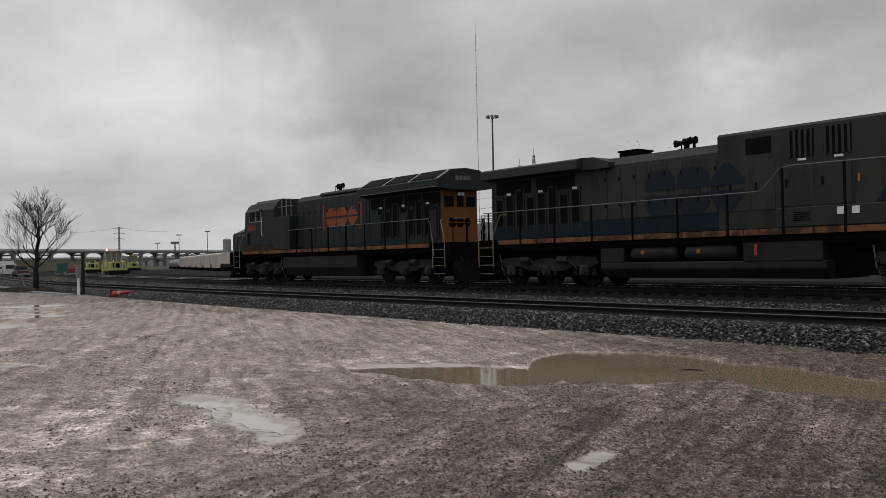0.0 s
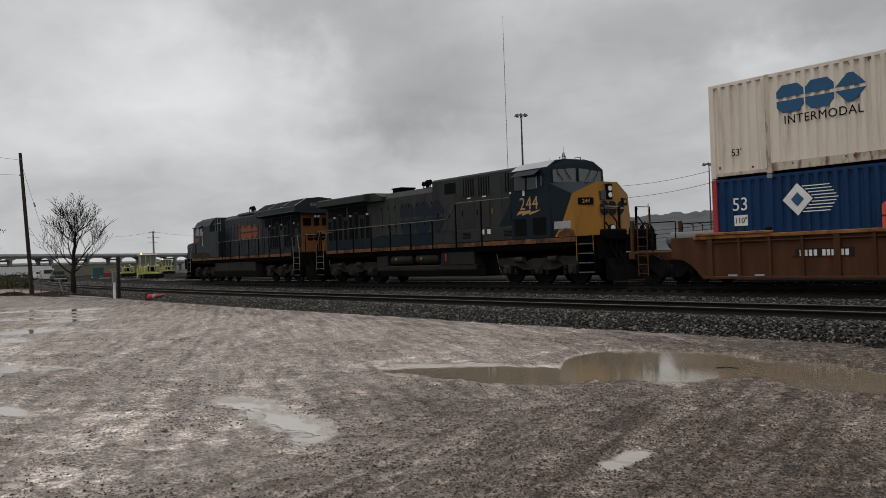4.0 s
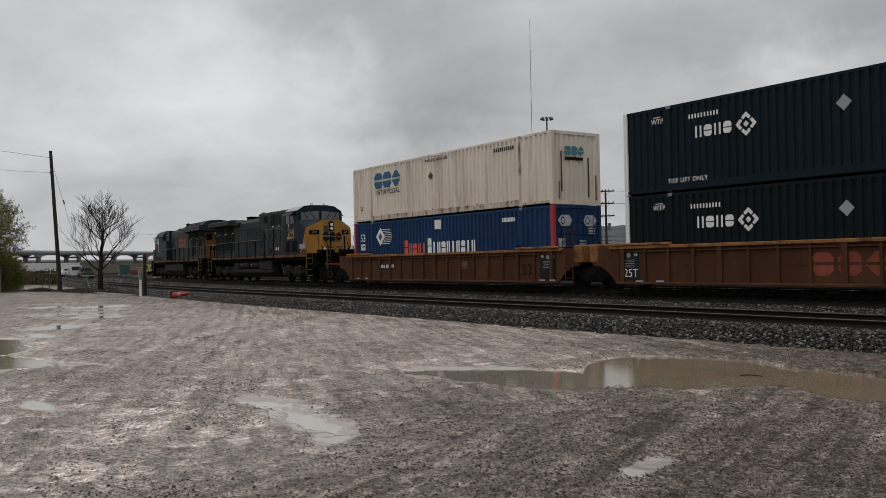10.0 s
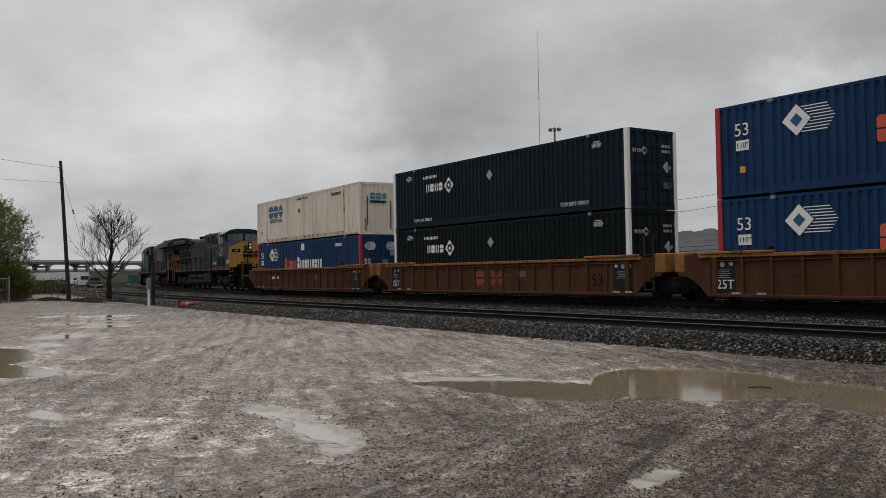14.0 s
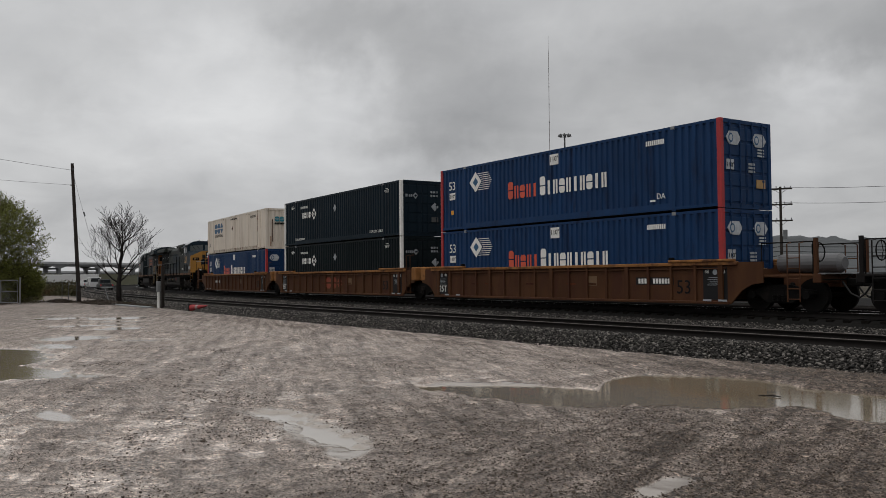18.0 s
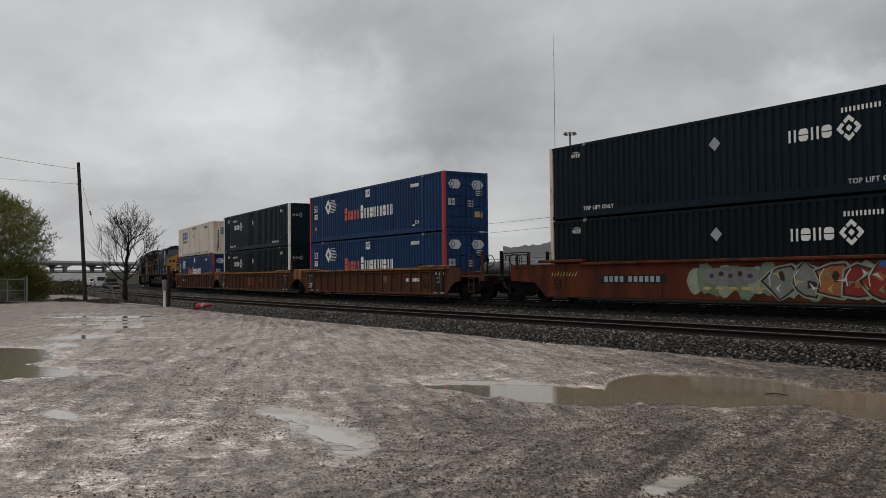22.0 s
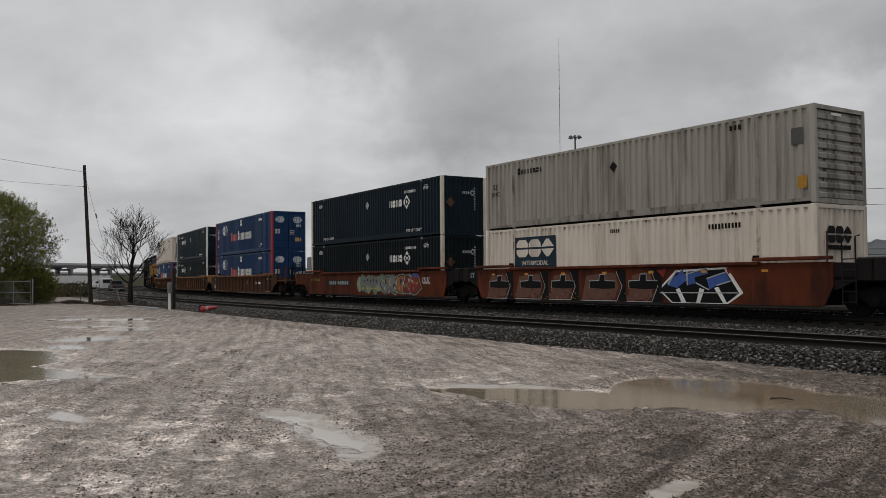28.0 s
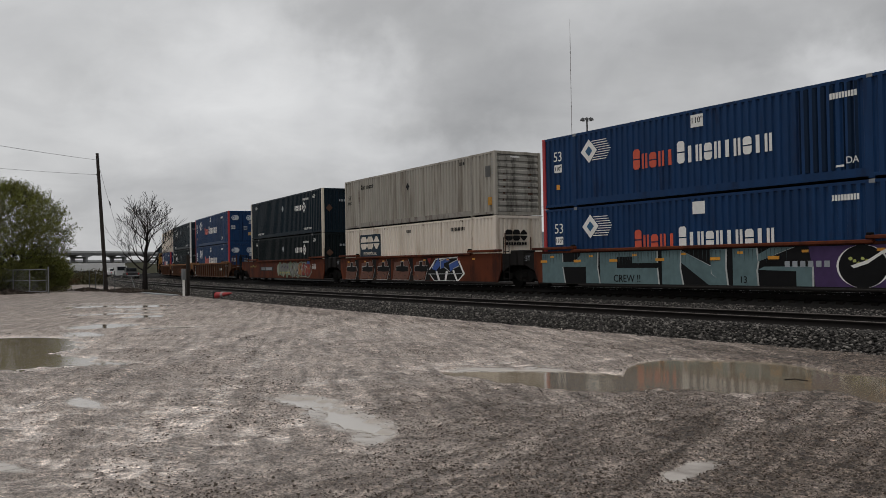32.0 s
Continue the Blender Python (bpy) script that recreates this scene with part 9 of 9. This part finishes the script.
    tagged(link(name, array_mesh(name, verts, faces), mat), label, "hill", kind="structure")


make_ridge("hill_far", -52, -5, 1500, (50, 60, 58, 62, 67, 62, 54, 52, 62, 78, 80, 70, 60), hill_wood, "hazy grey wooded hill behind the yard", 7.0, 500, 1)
make_ridge("woods_left", -100, -72.5, 350, (8, 8, 7, 6, 4.6, 4.2, 3.8, 3.6), near_wood, "low band of dull woods beyond the road", 1.2, 25, 5)
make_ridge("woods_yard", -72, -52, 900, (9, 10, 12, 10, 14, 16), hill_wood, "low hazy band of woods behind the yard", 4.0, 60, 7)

# ---- vehicles and rolling stock across the yard ----
hi_vis = material("bright_yellow_machine_paint", (0.34, 0.33, 0.075), rough=0.55, vary=0.2, grain=3, stain=(0.22, 0.2, 0.05), stain_at=0.64)
amber = glowing("amber_beacon", (1.0, 0.6, 0.15), 4.0)
red_glow = glowing("red_tail_lamp", (1.0, 0.05, 0.04), 0.8)
dull_green = material("teal_container_steel", (0.014, 0.062, 0.066), rough=0.6, vary=0.2, grain=2)
red_dull = material("dull_red_steel", (0.16, 0.018, 0.016), rough=0.7, vary=0.3, grain=5)
car_white = material("white_car_paint", (0.5, 0.5, 0.5), rough=0.35, vary=0.08, grain=3, bump=0.0)
car_dark = material("dark_car_paint", (0.015, 0.016, 0.018), rough=0.35, vary=0.1, grain=3, bump=0.0)
hopper_grey = material("pale_rust_streaked_hopper_paint", (0.46, 0.42, 0.40), rough=0.7, vary=0.2, grain=0.8, stain=(0.2, 0.12, 0.09), stain_at=0.62, streak=3)
silver = material("silver_tank_paint", (0.5, 0.5, 0.5), rough=0.4, metal=0.3, vary=0.2, grain=2)


def along(bearing, dist, z=0.0, extra=0.0):
    """Stands on the yard at a bearing and distance, its length along the sight line plus an angle."""
    x, y = place(bearing, dist)
    return pose(x, y, z, 0, 0, 90 - bearing + extra)


def make_machine(m, label, cab, beacon):
    t = thing("track_machine", m, label, "track machine", "yellow track machines")
    part("frame", boxes((-3.4, 3.4, -1.0, 1.0, 0.75, 1.05), bevel=0.05), hi_vis, t)
    part("engine_cover", boxes((-2.6, -0.4, -0.7, 0.7, 1.05, 1.95), bevel=0.1), hi_vis, t)
    part("engine_grille", boxes((-2.64, -2.58, -0.5, 0.5, 1.2, 1.8)), dark_steel, t)
    if cab:
        part("cab", boxes((0.3, 2.4, -1.05, 1.05, 1.05, 1.95), bevel=0.06), hi_vis, t)
        for x in (0.34, 2.30):
            for y in (-1.0, -0.33, 0.33, 1.0):
                part("cab_post", boxes((x - 0.05, x + 0.05, y - 0.05, y + 0.05, 1.9, 3.45)), hi_vis, t)
            for y0, y1 in ((-0.95, -0.38), (-0.28, 0.28), (0.38, 0.95)):
                part("cab_window", boxes((x - 0.012, x + 0.012, y0, y1, 1.95, 3.4)), clear_glass, t)
        for sg in (1, -1):
            part("cab_window", boxes((0.42, 2.22, *sorted((sg * 0.99, sg * 1.01)), 1.95, 3.4)), clear_glass, t)
        part("cab_seat", boxes((1.1, 1.6, -0.3, 0.3, 1.9, 2.7), bevel=0.06), black_rubber, t)
        part("roof", boxes((0.1, 2.6, -1.15, 1.15, 3.42, 3.55), bevel=0.03), car_white, t)
    else:
        part("operator_seat", boxes((0.6, 1.6, -0.5, 0.5, 1.05, 1.8), bevel=0.08), black_rubber, t)
        part("canopy", boxes((0.3, 2.2, -1.0, 1.0, 2.7, 2.78)), hi_vis, t)
        for x in (0.39, 2.11):
            for y in (-0.91, 0.91):
                part("canopy_post", boxes((x - 0.04, x + 0.04, y - 0.04, y + 0.04, 1.0, 2.7)), dark_mast, t)
    for q in (-1, 1):
        part("plow_wing", slab(bmesh.new(), [(-0.2, 0.35), (0.5, 0.3), (0.6, 1.5), (0.0, 1.7)], "y", *sorted((q * 1.45, q * 1.55))), hi_vis, t)
        part("wing_arm", rods([(0.2, q * 1.0, 1.6), (0.3, q * 1.5, 2.1), (0.2, q * 1.5, 1.2)], 0.06, 6), hi_vis, t)
        part("front_brace", rods([(-3.2, q * 0.9, 1.0), (-3.7, q * 0.7, 1.9), (-3.0, q * 0.45, 2.2), (-2.2, q * 0.45, 1.9)], 0.07, 6), hi_vis, t)
        part("cylinder", rod(bmesh.new(), (-3.3, q * 0.35, 1.0), (-3.0, q * 0.3, 2.0), 0.07, 8), galv, t)
        part("work_lamp", rod(bmesh.new(), (-3.72, q * 0.7, 1.95), (-3.62, q * 0.7, 1.95), 0.1, 10), lamp_glass, t)
        part("hand_rail", rods([(-2.6, q * 0.95, 1.05), (-2.6, q * 0.95, 2.1), (0.0, q * 0.95, 2.1), (0.0, q * 0.95, 1.05)], 0.025, 5), car_white, t)
        for x in (-2.2, 2.2):
            part("wheel", rod(bmesh.new(), (x, q * 0.68, 0.36), (x, q * 0.82, 0.36), 0.36, 18), dark_steel, t)
    part("cross_brace", rods([(-3.7, -0.7, 1.9), (-3.7, 0.7, 1.9)], 0.06, 6), hi_vis, t)
    part("broom_box", boxes((-4.4, -3.4, -1.3, 1.3, 0.3, 0.85), bevel=0.06), dark_steel, t)
    if beacon:
        part("beacon", rod(bmesh.new(), (1.0, 0.8, 3.55), (1.0, 0.8, 3.75), 0.09, 10), amber, t, "lit amber beacon")
        for q in (-0.8, -0.3, 0.3, 0.8):
            part("roof_lamp", boxes((0.02, 0.09, q - 0.05, q + 0.05, 3.46, 3.52)), red_glow, t, "lit red lamp")


make_machine(along(-72.0, 125, 0.12, 8), "bright yellow ballast regulator with a glazed cab on the yard track", True, True)
make_machine(along(-73.4, 168, 0.12, 8), "bright yellow open track machine on the yard track", False, False)


make_machine(along(-70.9, 205, 0.12, 6), "yellow track machine with a lit amber beacon far down the yard", True, True)


def make_hopper(m):
    t = thing("covered_hopper_car", m, "pale grey hopper car streaked with rust in the yard", "hopper car", "hopper cars in the yard")
    part("body", slab(bmesh.new(), [(-7.2, 3.3), (7.2, 3.3), (7.2, 1.5), (5.6, 0.75), (-5.6, 0.75), (-7.2, 1.5)], "y", -1.5, 1.5, 0.04), hopper_grey, t)
    for k in range(11):
        x = -6.6 + k * 1.32
        for sg in (1, -1):
            part("side_post", boxes((x - 0.06, x + 0.06, *sorted((sg * 1.5, sg * 1.58)), 1.0, 3.25)), hopper_grey, t)
    part("roof", slab(bmesh.new(), [(-1.5, 3.3), (1.5, 3.3), (0.8, 3.55), (-0.8, 3.55)], "x", -7.2, 7.2), hopper_grey, t)
    for x in (-6, 6):
        part("truck", boxes((x - 1.2, x + 1.2, -1.1, 1.1, 0, 0.9), bevel=0.05), under_black, t)


def make_tank_car(m):
    t = thing("tank_car", m, "dark tank car with silver bands in the yard", "tank car", "tank cars in the yard")
    part("tank", rod(bmesh.new(), (-6, 0, 1.9), (6, 0, 1.9), 1.3, 20), silver, t)
    for k in range(5):
        part("band", rod(bmesh.new(), (-5 + k * 2.5, 0, 1.9), (-4.6 + k * 2.5, 0, 1.9), 1.36, 20), dark_mast, t)
    part("sill", boxes((-7, 7, -0.5, 0.5, 0.7, 1.0)), under_black, t)
    for x in (-5, 5):
        part("truck", boxes((x - 1.2, x + 1.2, -1.1, 1.1, 0, 0.8), bevel=0.05), under_black, t)


A0, A1 = Vector((*place(-65.0, 158), 0)), Vector((*place(-67.75, 250), 0))
dd = A1 - A0
for k in range(6):
    q = A0 + dd * ((k + 0.5) / 6)
    make_hopper(pose(q.x, q.y, -0.05, 0, 0, math.degrees(math.atan2(dd.y, dd.x))))
for k in range(3):
    q = A1 + dd.normalized() * (12 + 15 * k)
    make_tank_car(pose(q.x, q.y, -0.05, 0, 0, math.degrees(math.atan2(dd.y, dd.x))))


def make_yard_box():
    t = thing("waste_container", along(-75.0, 182, 0.1, 2), "dull teal steel waste container beside the yard road", "waste container")
    part("body", slab(bmesh.new(), [(-0.85, 0.1), (0.85, 0.1), (1.0, 2.2), (-1.0, 2.2)], "x", -2.5, 2.5, 0.05), dull_green, t)
    part("rim", boxes((-2.55, 2.55, -1.05, -0.95, 2.14, 2.26), (-2.55, 2.55, 0.95, 1.05, 2.14, 2.26)), dull_green, t)
    r = thing("red_storage_box", along(-74.5, 190, 0.1, 2), "red steel storage box beside the waste container", "storage box")
    part("body", boxes((-1.4, 1.4, -0.7, 0.7, 0, 1.1), bevel=0.04), red_dull, r)
    part("door", boxes((-1.43, -1.4, -0.6, 0.6, 0.1, 1.0)), red_dull, r)
    for k, b in enumerate((-74.25, -74.05, -73.85)):
        s = thing("signal_lamp", along(b, 210 + 8 * k, 0, 0), "low red signal lamp in the yard", "signal", "signal lamps")
        part("stem", rod(bmesh.new(), (0, 0, 0), (0, 0, 1.6), 0.06, 6), dark_mast, s)
        part("lamp", rod(bmesh.new(), (-0.12, 0, 1.7), (-0.2, 0, 1.7), 0.09, 10), red_glow, s, "lit red lens")
    w = thing("silo", along(-65.12, 330, 0, 0), "plain grey silo behind the hopper cars", "silo")
    part("shell", rod(bmesh.new(), (0, 0, 0), (0, 0, 10.2), 1.5, 20), far_concrete, w)
    part("roof", rod(bmesh.new(), (0, 0, 10.2), (0, 0, 10.6), 1.55, 20, 0.5), grey_paint, w)
    b = thing("billboard", along(-68.35, 560, 0, 0), "small billboard on a post beyond the viaduct", "billboard")
    part("post", rod(bmesh.new(), (0, 0, 0), (0, 0, 14), 0.4, 8), dark_mast, b)
    part("panel", boxes((-0.2, 0.2, -2.6, 2.6, 13.9, 15.4)), grey_paint, b)


make_yard_box()


def make_van(m):
    t = thing("van", m, "white delivery van parked on the yard road", "van")
    part("body", slab(bmesh.new(), [(-2.6, 0.4), (2.6, 0.4), (2.6, 1.15), (2.0, 1.3), (1.5, 2.25), (-2.6, 2.3)], "y", -0.98, 0.98, 0.06), car_white, t)
    part("windscreen", slab(bmesh.new(), [(2.02, 1.34), (1.58, 2.14), (1.55, 2.12), (1.98, 1.32)], "y", -0.85, 0.85), cab_glass, t)
    part("rear_window", boxes((-2.64, -2.6, -0.8, 0.8, 1.4, 2.1)), cab_glass, t)
    for sg in (1, -1):
        part("side_window", boxes((0.6, 1.5, *sorted((sg * 0.97, sg * 0.99)), 1.4, 2.0)), cab_glass, t)
        for x in (-1.7, 1.7):
            part("wheel", rod(bmesh.new(), (x, sg * 0.75, 0.36), (x, sg * 0.99, 0.36), 0.36, 16), black_rubber, t)


def make_pickup(m, paint, label):
    t = thing("pickup_truck", m, label, "pickup truck")
    part("body", slab(bmesh.new(), [(-2.8, 0.5), (2.8, 0.5), (2.8, 1.05), (1.5, 1.15), (-2.8, 1.15)], "y", -0.98, 0.98, 0.06), paint, t)
    part("cabin", slab(bmesh.new(), [(-0.8, 1.12), (1.5, 1.12), (0.9, 1.85), (-0.6, 1.85)], "y", -0.85, 0.85, 0.05), paint, t)
    part("rear_window", boxes((-0.78, -0.72, -0.7, 0.7, 1.3, 1.75)), cab_glass, t)
    part("windscreen", slab(bmesh.new(), [(1.46, 1.2), (0.96, 1.8), (1.0, 1.82), (1.5, 1.2)], "y", -0.75, 0.75), cab_glass, t)
    for sg in (1, -1):
        part("tail_lamp", boxes((-2.83, -2.79, *sorted((sg * 0.75, sg * 0.95)), 0.8, 1.05)), red_paint, t)
        for x in (-1.8, 1.8):
            part("wheel", rod(bmesh.new(), (x, sg * 0.72, 0.4), (x, sg * 0.97, 0.4), 0.4, 16), black_rubber, t)
    part("bumper", boxes((-2.95, -2.78, -0.95, 0.95, 0.5, 0.68), bevel=0.03), galv, t)


make_van(along(-77.9, 180, 0, 8))
make_pickup(along(-77.25, 145, 0, 6), car_dark, "dark pickup truck parked on the yard road")
make_pickup(along(-78.3, 200, 0, 10), car_white, "white pickup truck parked on the yard road")
for k in range(2):
    t = thing("semi_trailer", along(-80.0 + 0.9 * k, 255 - 6 * k, 0, 82), "white box trailer parked beyond the road", "trailer", "white trailers")
    part("body", boxes((-6.5, 6.5, -1.2, 1.2, 0.9, 3.3), bevel=0.03), car_white, t)
    part("side_skirt", boxes((-5, 5, -1.15, 1.15, 0.3, 0.9)), grey_paint, t)
    for x in (-5, -3.8):
        part("wheel", rod(bmesh.new(), (x, -1.2, 0.5), (x, 1.2, 0.5), 0.5, 14), black_rubber, t)
for k in range(4):
    t = thing("parked_car", along(-79.0 - 0.8 * k, 205 + 3 * k, 0, 70), "pale car parked beyond the bushes", "car", "parked cars")
    part("body", slab(bmesh.new(), [(-2.1, 0.35), (2.1, 0.35), (2.1, 0.8), (1.2, 0.95), (0.6, 1.42), (-1.2, 1.42), (-2.1, 0.95)], "y", -0.85, 0.85, 0.05), (car_white, car_dark, grey_paint, car_white)[k], t)
    for sg in (1, -1):
        part("window", boxes((-1.1, 0.6, *sorted((sg * 0.84, sg * 0.86)), 0.98, 1.34)), cab_glass, t)
        for x in (-1.3, 1.3):
            part("wheel", rod(bmesh.new(), (x, sg * 0.65, 0.32), (x, sg * 0.86, 0.32), 0.32, 14), black_rubber, t)
# the two yard tracks beyond the main line
for off in (-6.2, -12.5):
    tr = thing("track_yard", Matrix.Identity(4), "rusty yard track beyond the main line", "railway track", kind="structure")
    for side in (-1, 1):
        c = off + side * 0.755
        swept("rail", [(c - 0.04, 0.1), (c - 0.04, 0.27), (c + 0.04, 0.27), (c + 0.04, 0.1)], S_LONG, rail_steel, tr, True)


# ---- loose stone: ballast along the tracks, gravel on the lot ----
def stone_mesh(name, pts, size, seed, flat=0.7):
    """Small uneven eight-faced stones, joined."""
    rs = np.random.RandomState(seed)
    n = len(pts)
    base = np.array([(1, 0, 0), (-1, 0, 0), (0, 1, 0), (0, -1, 0), (0, 0, 1), (0, 0, -1)], float)
    tri = np.array([(0, 2, 4), (2, 1, 4), (1, 3, 4), (3, 0, 4), (2, 0, 5), (1, 2, 5), (3, 1, 5), (0, 3, 5)])
    v = base[None] * rs.uniform(0.6, 1.25, (n, 6, 1)) + rs.normal(0, 0.18, (n, 6, 3))
    q = rs.normal(0, 1, (n, 4)); q /= np.linalg.norm(q, axis=1)[:, None]
    w, x, y, z = q.T
    R = np.stack([1 - 2 * (y * y + z * z), 2 * (x * y - z * w), 2 * (x * z + y * w), 2 * (x * y + z * w), 1 - 2 * (x * x + z * z), 2 * (y * z - x * w), 2 * (x * z - y * w), 2 * (y * z + x * w), 1 - 2 * (x * x + y * y)], -1).reshape(n, 3, 3)
    v = np.einsum("nij,nkj->nki", R, v) * size[:, None, None]
    v[:, :, 2] *= flat
    v += pts[:, None, :]
    f = (np.arange(n) * 6)[:, None, None] + tri[None]
    return array_mesh(name, v.reshape(-1, 3), f.reshape(-1, 3))


def island_stone(name, dark, light, rough=0.8):
    """Stone whose tone differs from piece to piece."""
    m = bpy.data.materials.new(name)
    m.use_nodes = True
    N, K = m.node_tree.nodes, m.node_tree.links
    b = N["Principled BSDF"]
    b.inputs["Roughness"].default_value, b.inputs["Specular IOR Level"].default_value = rough, 0.2
    g = N.new("ShaderNodeNewGeometry")
    r = N.new("ShaderNodeValToRGB")
    r.color_ramp.elements[0].color, r.color_ramp.elements[1].color = (*dark, 1), (*light, 1)
    e = r.color_ramp.elements.new(0.75)
    e.color = (*[a * 0.74 + b2 * 0.26 for a, b2 in zip(dark, light)], 1)
    K.new(g.outputs["Random Per Island"], r.inputs[0])
    tc = N.new("ShaderNodeTexCoord")
    n = N.new("ShaderNodeTexNoise"); n.inputs["Scale"].default_value = 60
    K.new(tc.outputs["Object"], n.inputs["Vector"])
    mr = N.new("ShaderNodeMapRange"); mr.inputs["To Min"].default_value, mr.inputs["To Max"].default_value = 0.6, 1.4
    K.new(n.outputs["Fac"], mr.inputs["Value"])
    s = N.new("ShaderNodeVectorMath"); s.operation = "SCALE"
    K.new(r.outputs[0], s.inputs[0]); K.new(mr.outputs[0], s.inputs["Scale"])
    K.new(s.outputs[0], b.inputs["Base Color"])
    return m


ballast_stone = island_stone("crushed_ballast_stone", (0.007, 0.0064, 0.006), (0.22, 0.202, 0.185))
lot_stone = island_stone("limestone_gravel", (0.042, 0.031, 0.024), (0.29, 0.24, 0.20))


def bed_height(off):
    o = [p[0] for p in BED][::-1]
    return np.interp(off, o, [p[1] for p in BED][::-1])


def make_ballast():
    rs = np.random.RandomState(21)
    for label, s0, s1, n, o0, o1, r0, r1 in (("dark grey crushed ballast along the siding", -3, 26, 66000, 1.7, 9.75, 0.024, 0.048), ("dark grey crushed ballast further along the siding", 26, 62, 56000, 1.7, 9.75, 0.028, 0.055),
                                             ("dark grey crushed ballast at the bend", 62, 130, 22000, 1.5, 9.75, 0.045, 0.085)):
        s = rs.uniform(s0, s1, n)
        o = rs.uniform(o0, o1, n)
        o = np.where(rs.uniform(0, 1, n) < 0.35, rs.uniform(8.3, 9.85, n), o)
        x, y, th = np.interp(s, _g, _X), np.interp(s, _g, _Y), np.interp(s, _g, _th)
        px, py = x - o * np.sin(th), D_MAIN + y - o * np.cos(th)
        pts = np.stack([px, py, bed_height(o) + rs.uniform(-0.01, 0.03, n)], -1)
        on_tie = (np.abs(np.abs(o - OFF_NEAR) - 0.755) < 0.09)
        pts = pts[~on_tie]
        ob = link("ballast_stones", stone_mesh("ballast_stones", pts, rs.uniform(r0, r1, len(pts)), 3), ballast_stone)
        tagged(ob, label, "ballast", kind="stuff")


make_ballast()


def make_clods():
    """Low crumbs of churned mud that catch the eye as dark dashes across the lot."""
    rs = np.random.RandomState(47)
    n = 42000
    x, y = -5 - 42 * rs.beta(1.0, 2.0, n), rs.uniform(1.2, 14.3, n)
    keep = 0.9 * vnoise(x * 0.45, y * 0.7, 60) + 0.7 * vnoise(x * 1.8, y * 2.6, 61) > rs.uniform(0.5, 1.35, n)
    x, y = x[keep], y[keep]
    z = lot_height(x, y)
    dry = z > WATER + 0.008
    for cx, cy, a, b, turn in FILMS:
        c, s = math.cos(radians(turn)), math.sin(radians(turn))
        dry &= (((x - cx) * c + (y - cy) * s) / a) ** 2 + ((-(x - cx) * s + (y - cy) * c) / b) ** 2 > 0.9
    x, y, z = x[dry], y[dry], z[dry]
    size = 0.006 + 0.024 * rs.beta(1.0, 5.0, len(x)) + 0.0006 * np.clip(-x - 8, 0, 30)
    ob = link("mud_clods", stone_mesh("mud_clods", np.stack([x, y, z], -1), size, 9, 0.38), clod_brown)
    tagged(ob, "small dark crumbs of churned wet mud", "mud", kind="stuff")


clod_brown = island_stone("wet_mud_crumbs", (0.08, 0.063, 0.052), (0.30, 0.25, 0.215), 0.6)
make_clods()


def make_gravel():
    rs = np.random.RandomState(31)
    n = 270000
    x = -1.5 - 30 * rs.beta(1.1, 2.6, n)
    y = rs.uniform(1.2, 14.4, n)
    thick = 1.1 * vnoise(x * 0.5, y * 0.7, 40) + 0.8 * vnoise(x * 1.7, y * 2.4, 41) + 0.5 * vnoise(x * 4, y * 6, 42) + np.clip((x + 7.6) / 6, -0.6, 0.5)
    keep = thick > rs.uniform(0.75, 2.2, n)
    x, y = x[keep], y[keep]
    z = lot_height(x, y)
    dry = z > WATER + 0.004
    for cx, cy, a, b, turn in FILMS:
        c, s = math.cos(radians(turn)), math.sin(radians(turn))
        dry &= (((x - cx) * c + (y - cy) * s) / a) ** 2 + ((-(x - cx) * s + (y - cy) * c) / b) ** 2 > 1.1 * rs.uniform(0.3, 1, len(x))
    x, y, z = x[dry], y[dry], z[dry]
    size = 0.0048 + 0.021 * rs.beta(1.0, 6.0, len(x)) + 0.0004 * np.clip(-x - 8, 0, 14)
    ob = link("gravel", stone_mesh("gravel", np.stack([x, y, z + size * 0.25], -1), size, 5, 0.75), lot_stone)
    tagged(ob, "loose pale limestone gravel on the mud", "gravel", kind="stuff")
    # a few larger flat stones and sticks
    for k, (a, b2, s) in enumerate(((-3.25, 4.9, 0.06), (-6.9, 12.5, 0.05), (-5.6, 4.3, 0.045), (-8.9, 3.0, 0.04), (-9.4, 9.1, 0.05), (-9.25, 9.25, 0.04))):
        pt = np.array([[a, b2, float(lot_height(np.array([a]), np.array([b2]))[0]) + 0.01]])
        st = link("stone", stone_mesh("stone", pt, np.array([s]), 50 + k, 0.5), lot_stone)
        tagged(st, "flat pale stone lying on the wet mud", "stone", "loose stones")
    st = part("stick", rods([(-7.6, 10.62, -0.03), (-7.48, 10.7, -0.015), (-7.3, 10.72, -0.022)], 0.008, 6), bark_dark)
    tagged(st, "dark wet stick lying in the wide puddle", "stick")


make_gravel()


def motions():
    for ob, s16, half, z, back in RUNNING:
        walk(ob, [(t, run_pose(s16 + SPEED * (t - 16), half, z, back)) for t in T_ROWS])
    for b, at in FLOCK:
        walk(b, [(t, pose(*(at + FLIGHT * (t - 2.5)), 0, -9, math.degrees(math.atan2(FLIGHT.y, FLIGHT.x)))) for t in T_ROWS])
    # wheels roll with the ground covered; one row for every 80 degrees of turn
    for w, x, r, way in SPUN:
        turns = SPEED * 32 / r
        n = int(math.degrees(turns) / 80) + 1
        walk(w, [(32 * k / n, pose(x, 0, r, 0, way * math.degrees(turns) * k / n)) for k in range(n + 1)])


motions()
